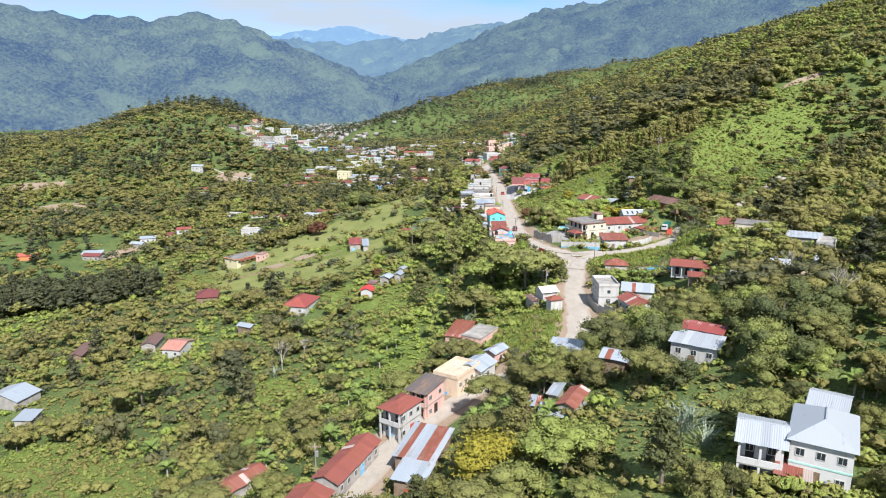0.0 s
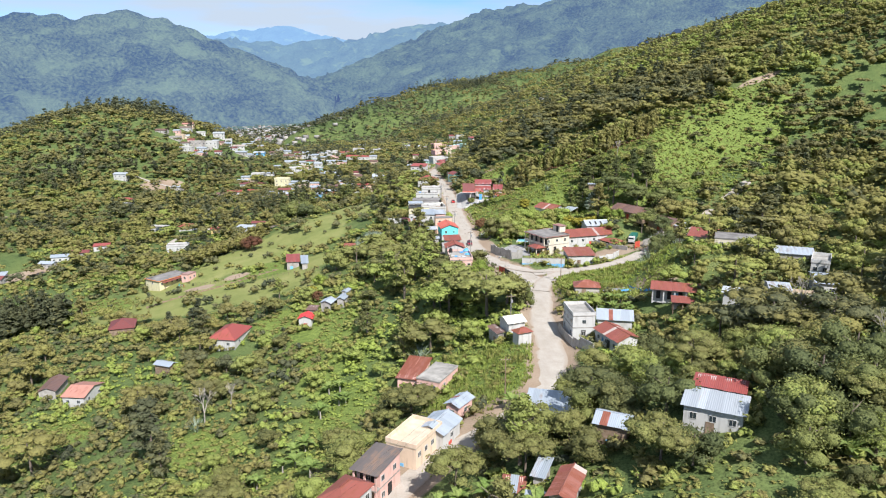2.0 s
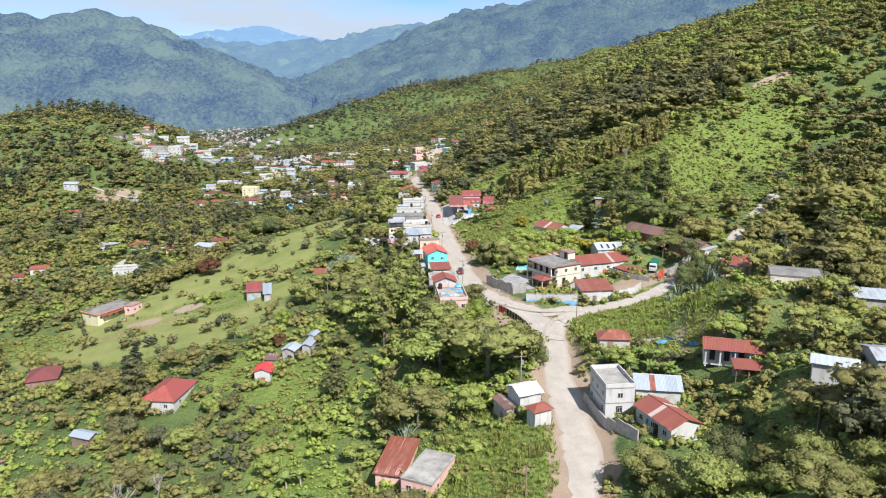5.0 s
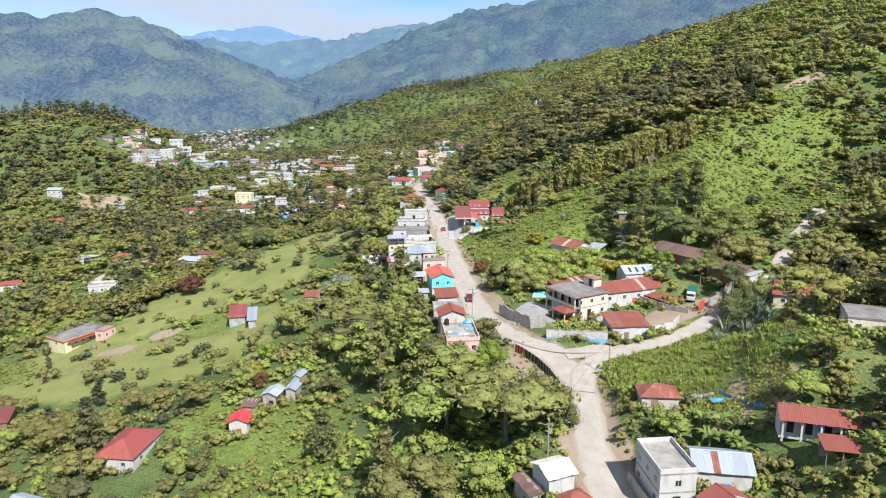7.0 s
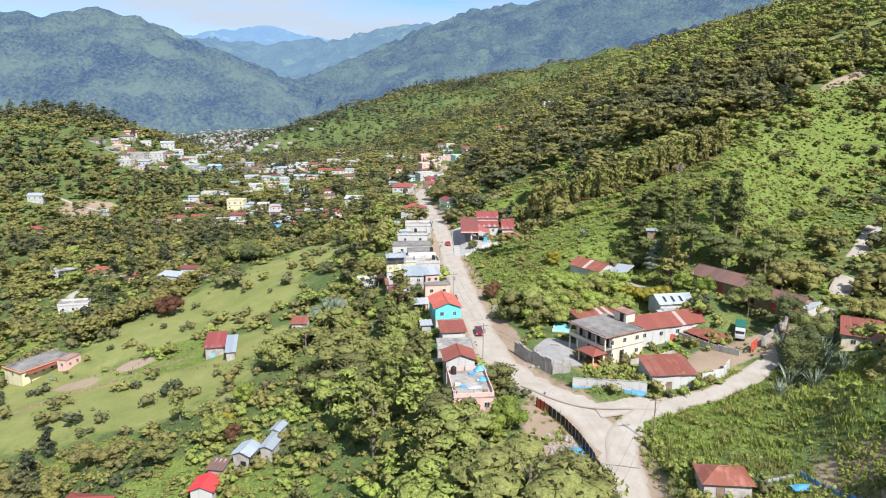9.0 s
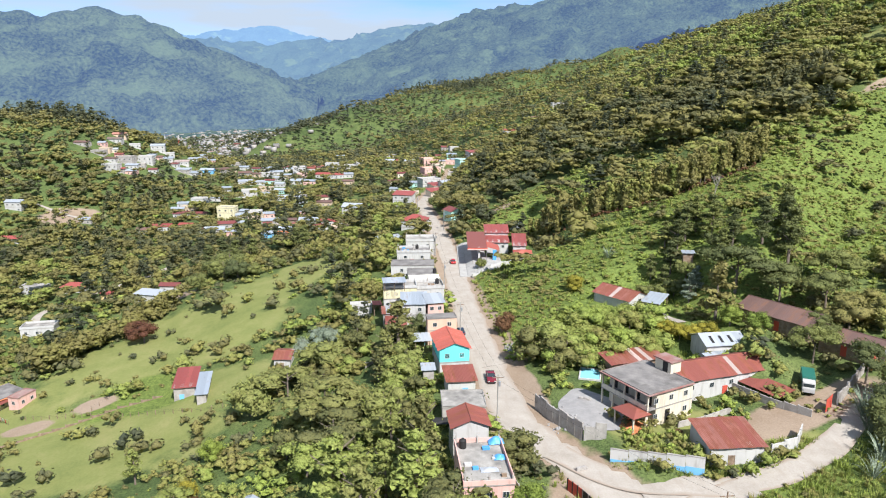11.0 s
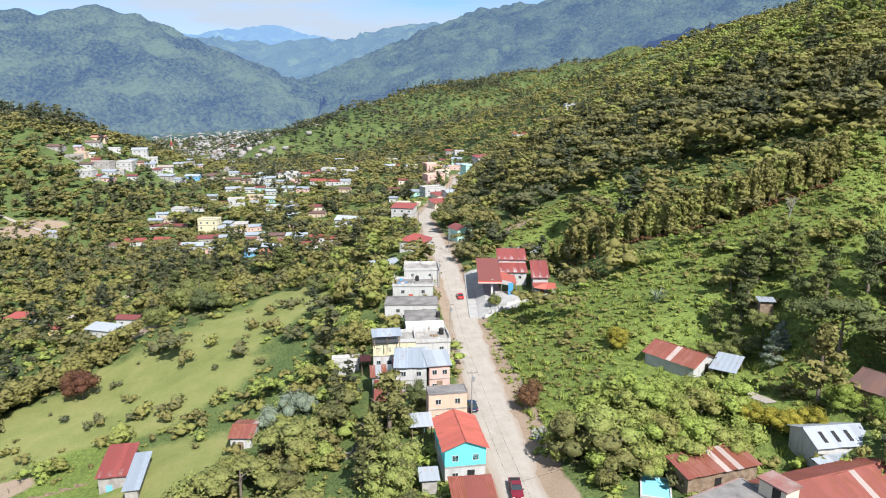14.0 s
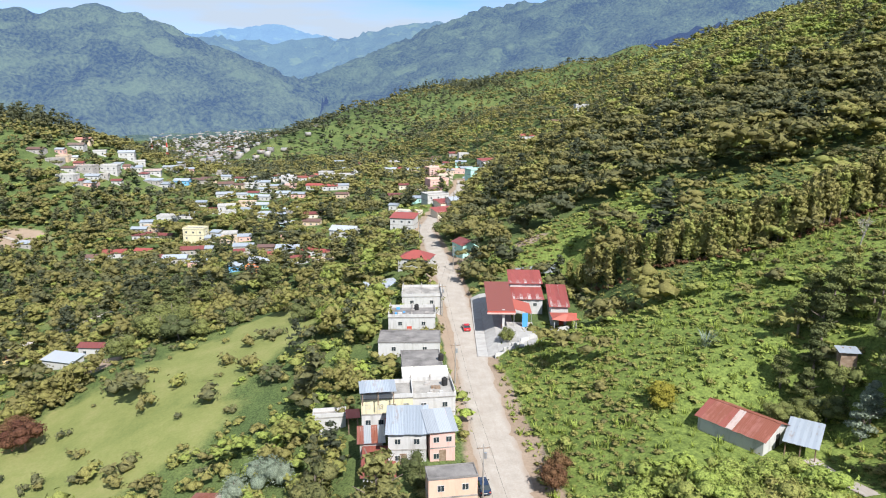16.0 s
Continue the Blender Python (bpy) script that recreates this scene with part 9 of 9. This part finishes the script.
# a row of slender trees up the slope
row = []
ROW_X, ROW_Y = (67, 71, 76, 90, 106, 130), (406, 393, 383, 372, 364.5, 361)
for k in np.linspace(0, 1, 64):
    hx = 67 + 63 * k
    hy = float(np.interp(hx, ROW_X, ROW_Y))
    row.append((hx + rng.randn() * 0.9, hy + rng.randn() * 0.9, 8.5 + 3.0 * rng.rand(), 0.85 + 0.25 * rng.rand(), rng.rand() * 6, 2, 0.52 + 0.06 * rng.randn()))
    if k > 0.25:
        row.append((hx + 2 + rng.randn(), hy + 3.5 + rng.randn(), 9 + 3 * rng.rand(), 1.0, rng.rand() * 6, 2, 0.42 + 0.06 * rng.randn()))
# and a stand of tall trees below the earth scar
for k in range(34):
    a, d = rng.rand() * 6.283, rng.rand() ** 0.5
    row.append((186 + 17 * d * math.cos(a), 438 + 13 * d * math.sin(a), 11 + 4 * rng.rand(), 1.0 + 0.3 * rng.rand(), rng.rand() * 6, 2, 0.3 + 0.1 * rng.randn()))
row = np.array(row)
hedge = np.array([(67 + 63 * k + rng.randn() * 0.5, float(np.interp(67 + 63 * k, ROW_X, ROW_Y)) - 2.4 + rng.randn() * 0.5, 1.1 + 1.2 * rng.rand(), 1.1, rng.rand() * 6, 4, 0.5) for k in np.linspace(0.02, 0.95, 90)])

# the trees that stand nearest the way are things of their own
single = (near_trees[:, 1] < 320) & (near_trees[:, 0] > -48) & (near_trees[:, 0] < 62)
ones = near_trees[single][:260]
rest = np.concatenate([near_trees[~single], near_trees[single][260:], stand])
close = (rest[:, 1] < 300) & (np.abs(rest[:, 0]) < 120)
grove("woodland", rest[close], near_kinds, "dense mixed trees on the valley sides", "trees")
grove("hillside_woodland", np.concatenate([rest[~close], mid_trees, slope_bushes, edge_trees]), plain_kinds, "mixed trees on the slopes round the village", "trees", "leaf_soft")
grove("undergrowth", np.concatenate([under, meadow_bush, skirts()]), near_kinds, "bright green bushes between the trees", "bushes")
grove("hillside_scrub", slope_scrub, plain_kinds, "bright yellow-green scrub on the slope", "bushes", "leaf_fine")
grove("tree_row", row, near_kinds, "row of slender green trees climbing the slope", "trees")
grove("red_hedge", hedge, near_kinds, "dark red shrubs along the foot of the tree row", "bushes", "rosy")
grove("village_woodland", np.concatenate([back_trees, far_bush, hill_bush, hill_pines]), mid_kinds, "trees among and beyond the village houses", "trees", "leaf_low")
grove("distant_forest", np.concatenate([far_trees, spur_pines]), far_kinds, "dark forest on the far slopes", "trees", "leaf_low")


def tree_mesh(name, v, f, material):
    me = numpy_mesh(name, v, f, [material])
    me.shade_smooth()
    return me


def tree(shape, seed_label, leaf_material, count=15, per=120, leaf=0.22, high=6.5, thick=0.22, bark="bark"):
    """A single tree ten metres high: trunk with limbs, and a crown."""
    top = new("tree")
    v, f = crown(shape, count, per, leaf)
    ob = link_mesh("crown", tree_mesh("crown", v, f, leaf_material), top)
    bm = bmesh.new()
    tube(bm, (0, 0, -0.8), (0.1, 0.05, high * 0.55), thick * 1.2, thick * 0.8, 7)
    tube(bm, (0.1, 0.05, high * 0.55), (0.15, 0.0, high), thick * 0.8, thick * 0.4, 6)
    for i in range(5):
        a = i * 1.257 + 0.4
        tube(bm, (0.1, 0.05, high * (0.5 + 0.07 * i)), (2.0 * math.cos(a), 2.0 * math.sin(a), high * (0.72 + 0.07 * i)), thick * 0.45, thick * 0.15, 5)
    part("trunk", bm, M[bark], top)
    return tagged(top, seed_label, "tree", "roadside trees")


MODELS = {0: [tree("round", "leafy green broadleaf tree with a rounded crown", M["leaf_one"]) for _ in range(4)],
          1: [tree("flat", "spreading shade tree with a flat olive crown", M["leaf_one"], 18, 95, 0.22, 8.0) for _ in range(3)],
          3: [tree("pine", "dark conifer with layered boughs", M["leaf_one"], 22, 60, 0.24, 9.3) for _ in range(2)]}
PLAIN = {0: [tree("round", "leafy green broadleaf tree with a rounded crown", M["leaf_one"], 13, 40, 0.36) for _ in range(4)],
         1: [tree("flat", "spreading shade tree with a flat olive crown", M["leaf_one"], 16, 40, 0.34, 8.0) for _ in range(3)],
         3: [tree("pine", "dark conifer with layered boughs", M["leaf_one"], 18, 32, 0.34, 9.3) for _ in range(2)]}
used = set()
for i, (x, y, h, wf, turn, kind, tint) in enumerate(ones):
    group = (MODELS if y < 180 else PLAIN)[int(kind)]
    src = group[i % len(group)]
    m = Matrix.Translation((x, y, level(x, y))) @ Matrix.Rotation(turn, 4, "Z")
    if src not in used:
        used.add(src)
        ob = src
        ob.matrix_basis = m
    else:
        src_scale = src.scale.copy()
        src.scale = (1, 1, 1)
        ob = copy_thing(src, m)
        src.scale = src_scale
    ob.scale = (h / 10 * wf, h / 10 * wf, h / 10)
for group in (*MODELS.values(), *PLAIN.values()):
    for src in group:
        if src not in used:
            for o in (*src.children_recursive, src):
                bpy.data.objects.remove(o)


# ---- plants that stand out ----
def blade_mesh(name, length, width, droop, material, segments=5, fold=0.12):
    """One arching leaf, folded along its rib."""
    bm = bmesh.new()
    rows = []
    for i in range(segments + 1):
        t = i / segments
        w = width * math.sin(3.1416 * min(1, 0.12 + 0.88 * t)) * (1 if t < 0.99 else 0.1)
        y, z = length * t * (1 - 0.25 * droop * t), length * (0.75 * t - droop * t * t)
        rows.append([bm.verts.new((s * w / 2, y, z + (fold * width if s else 0))) for s in (-1, 0, 1)])
    for a, b in zip(rows, rows[1:]):
        for i in range(2):
            bm.faces.new((a[i], a[i + 1], b[i + 1], b[i]))
    me = bpy.data.meshes.new(name)
    bm.to_mesh(me)
    bm.free()
    me.materials.append(material)
    return me


FROND = blade_mesh("leaf", 2.9, 0.95, 0.7, M["frond"])


def banana():
    top = tagged(new("banana_plant"), "banana plant with broad arching pale green leaves", "plant", "banana plants")
    bm = bmesh.new()
    tube(bm, (0, 0, -0.4), (0.05, 0, 1.7), 0.19, 0.12, 7)
    part("stem", bm, M["palebark"], top)
    for i in range(9):
        ob = link_mesh("leaf", FROND, top)
        ob.location, ob.rotation_euler = (0, 0, 1.5 + 0.05 * i), (radians(random.uniform(-8, 34)), 0, i * 2.4)
        ob.scale = (1, random.uniform(0.8, 1.15), random.uniform(0.8, 1.1))
    return top


def put_all(first, places, low=0.8, high=1.25, seed=3, scatter_by=1.6, per=1):
    r = random.Random(seed)
    used_first = False
    for x, y in places:
        for k in range(per):
            px, py = x + r.uniform(-1, 1) * scatter_by, y + r.uniform(-1, 1) * scatter_by
            m = Matrix.Translation((px, py, level(px, py))) @ Matrix.Rotation(r.uniform(0, 6.28), 4, "Z")
            s = r.uniform(low, high)
            if used_first:
                first.scale = (1, 1, 1)
                ob = copy_thing(first, m)
                first.scale = (keep_scale,) * 3
                ob.scale = (s, s, s)
            else:
                first.matrix_basis = m
                first.scale = (s, s, s)
                keep_scale, used_first = s, True


put_all(banana(), ((12.2, 112.9), (14.4, 114.9), (19.7, 107.6), (-24.5, 121), (-20.8, 118.8), (-39.7, 133), (7.5, 116), (53, 97), (62, 93), (52.5, 196.4), (58.6, 195), (60.4, 190.4), (56.5, 199), (-12.2, 182.6), (-18.7, 179.9), (-15.5, 190.8), (22, 141), (24, 150.5), (12, 228), (8, 212), (-30, 140), (-16, 146), (-22, 154), (-12, 158), (-20, 163), (-27, 150), (-34, 120), (-58, 132), (-70, 150), (-66, 205)), per=2, seed=5)


def cane():
    """A clump of tall feathery cane."""
    top = tagged(new("cane_clump"), "clump of tall pale feathery cane", "plant", "cane clumps")
    mesh = blade_mesh("blade", 4.6, 0.16, 0.5, M["silver"], 5, 0.05)
    for i in range(34):
        ob = link_mesh("blade", mesh, top)
        a, rr = random.uniform(0, 6.28), random.uniform(0, 0.9)
        ob.location, ob.rotation_euler = (rr * math.cos(a), rr * math.sin(a), -0.2), (radians(random.uniform(15, 48)), 0, a - 1.57 + random.uniform(-0.5, 0.5))
        ob.scale = (random.uniform(0.8, 1.6), random.uniform(0.7, 1.1), random.uniform(0.8, 1.2))
    return top


put_all(cane(), ((33.6, 86), (36, 84), (34.6, 88.5), (-48.8, 188), (92, 254), (96, 254.5), (90.7, 250), (93, 251), (87, 248), (88, 243), (91, 240), (95, 244), (98, 249), (101, 254), (84, 240), (87, 236), (94, 238), (103, 257), (97, 253), (81, 236), (54.7, 477), (57, 480), (71.7, 335), (7.8, 194)), seed=8, scatter_by=1.3, per=1, low=0.85, high=1.3)


def bare_tree():
    top = tagged(new("bare_tree"), "bare pale-barked tree with fine leafless branches", "tree", "bare trees")
    bm = bmesh.new()
    r = random.Random(12)
    def grow(p, way, length, thick, depth):
        q = p + way * length
        tube(bm, p, q, thick, thick * 0.6, 5 if depth > 1 else 4)
        if depth:
            for k in range(3):
                w = (way + Vector((r.uniform(-0.8, 0.8), r.uniform(-0.8, 0.8), r.uniform(-0.1, 0.5)))).normalized()
                grow(q, w, length * r.uniform(0.6, 0.8), thick * 0.58, depth - 1)
    grow(Vector((0, 0, -0.5)), Vector((0.05, 0.03, 1)).normalized(), 3.4, 0.2, 4)
    part("crown", bm, M["palebark"], top)
    return top


put_all(bare_tree(), ((-47.9, 191.5), (-42, 196.4), (67, 111.5), (106.9, 344.9), (76.2, 145.5)), 0.85, 1.15, 9, 0.5)

# trees with a colour of their own
SPECIAL = (
    ("round", "lime", "tree with a loose bright green crown beside the terrace", ((84, 288, 6, 1.1), (87.5, 283, 5.5, 1.1), (28.0, 233.0, 7.5, 1.1), (24.5, 230.5, 6.0, 1.1), (-27, 281, 6, 1.0), (-2, 392, 8, 1.0), (0, 396, 7, 1.1))),
    ("round", "gold", "tree with a dense golden-olive crown", ((7.6, 90.5, 10.0, 1.55),)),
    ("round", "gold", "small tree with a bright yellow-green crown", ((59.4, 323.0, 5.4, 1.2), (70.6, 291.0, 4.6, 1.3), (73.4, 289.4, 4.4, 1.4), (76.2, 288.2, 4.4, 1.4), (79.0, 287.4, 4.2, 1.3), (-28.5, 267.1, 5.5, 1.1), (14.0, 92.0, 7.0, 1.0))),
    ("round", "rosy", "tree with a dull reddish-brown crown", ((-67, 366, 9.5, 1.15), (-72, 372, 8.0, 1.1), (37.8, 309.5, 6.2, 0.9), (39.4, 313.0, 5.2, 0.9), (-26, 262, 5, 1), (61.5, 251.0, 2.4, 1.2), (64.5, 252.5, 2.0, 1.2), (57.0, 253.0, 1.8, 1.2))),
    ("bush", "silver", "large pale feathery grey-green bush", ((-9, 330, 7.5, 1.0), (-13, 327, 6.0, 1.0), (-5, 328, 6.0, 0.9))),
    ("pine", "silver", "silvery grey-green tree beside a house", ((83.7, 307.5, 8.0, 1.0), (86.0, 309.0, 7.0, 1.1))),
    ("flat", "leaf_deep", "broad shade tree with a layered deep green crown", ((91.5, 300.5, 12.5, 1.2), (100, 296, 11, 1.1), (93.5, 272.5, 8.5, 1.0), (98.5, 279.5, 8, 1.0), (108, 291, 11, 1.1), (116, 300, 10, 1.1), (97, 262, 9, 1.0))),
    ("pine", "leaf_deep", "dark green conifer in a clump on the slope", ((82, 319, 7.5, 1.2), (85, 322, 9, 1.2), (88, 325.5, 9.5, 1.2), (91, 328, 10.5, 1.2), (94.5, 329, 11, 1.2), (86, 329, 8, 1.2), (96, 323, 9.5, 1.2), (80, 323, 7, 1.2), (98, 327, 10, 1.2), (90, 332, 8.5, 1.2))),
    ("round", "leaf_deep", "leafy dark green tree beside a hillside house", ((71.5, 160.0, 4.6, 1.2), (75, 159.0, 4.6, 1.2), (78.4, 160.2, 4.2, 1.2), (82, 159.6, 4.2, 1.2), (86, 154.4, 3.6, 1.2), (99, 182.5, 5.0, 1.2), (92, 199.5, 3.4, 1.2), (79, 315, 5.5, 1.1), (83, 314.5, 6, 1.1), (87, 317, 6.5, 1.1), (76, 316.5, 5, 1.1), (94, 316, 6.5, 1.1))),
    ("pine", "leaf_deep", "tall dark pine with layered boughs", ((111.2, 315.3, 14, 1.0), (-50, 430, 13, 1.3), (-57, 440, 14, 1.2), (-61, 433, 13, 1.3), (-45, 441, 12, 1.2), (-24, 449, 13, 1.2), (-28, 455, 12, 1.2), (106.8, 305.0, 15, 1.1), (102.3, 309.4, 12, 1.1), (110, 312, 13, 1.1), (96, 312, 11, 1), (92, 309, 10, 1))),
    ("round", "leaf_deep", "large leafy tree with a full green crown", ((36.2, 211.5, 7.0, 0.9), (36.6, 207.0, 6.5, 0.9), (52, 105.5, 8.5, 1.1), (57, 110, 9.5, 1.1), (55.5, 101, 8, 1.2), (61, 105, 9, 1.1), (63, 112, 10, 1.1), (49.5, 100, 7.5, 1.1), (38.5, 106.5, 7, 1.1), (36, 111, 7.5, 1.0), (54, 117, 9, 1.1), (90.5, 247, 8.5, 1.0), (95, 251.5, 9, 1.0), (99, 255.5, 8.5, 1.0), (88, 242, 8, 1.1), (-52, 417, 11, 1.2), (-46, 412, 10, 1.2), (-57, 424, 11, 1.2), (-51, 425, 12, 1.1), (-39.5, 412, 6.5, 1.3), (-35.5, 424, 6, 1.2), (-31, 418, 5.5, 1.3), (-59.5, 405.5, 9, 1.0), (-9, 404, 6.5, 1.3), (-7, 410, 6, 1.2), (38, 489, 9, 1.3), (41, 482, 8, 1.2), (41.2, 370, 3.6, 1.1), (41.2, 368.0, 3.8, 1.0), (40.5, 120.5, 9.5, 1.1), (31.5, 129.5, 8.5, 1.0), (26, 141.5, 7, 1.0), (17.2, 315.5, 5.0, 1.0), (12.0, 309.5, 5.5, 1.1), (14.5, 303, 6, 1.1), (18, 312, 4.2, 1.1))),
)
for shape, leaf_key, text, places in SPECIAL:
    first = tree(shape, text, M[leaf_key])
    for i, (x, y, h, wf) in enumerate(places):
        m = Matrix.Translation((x, y, level(x, y))) @ Matrix.Rotation(i * 1.9, 4, "Z")
        if i == 0:
            ob = first
            ob.matrix_basis = m
        else:
            first.scale = (1, 1, 1)
            ob = copy_thing(first, m)
        ob.scale = (h / 10 * wf, h / 10 * wf, h / 10)
        keep_first = ob.scale.copy() if i == 0 else keep_first
        first.scale = keep_first
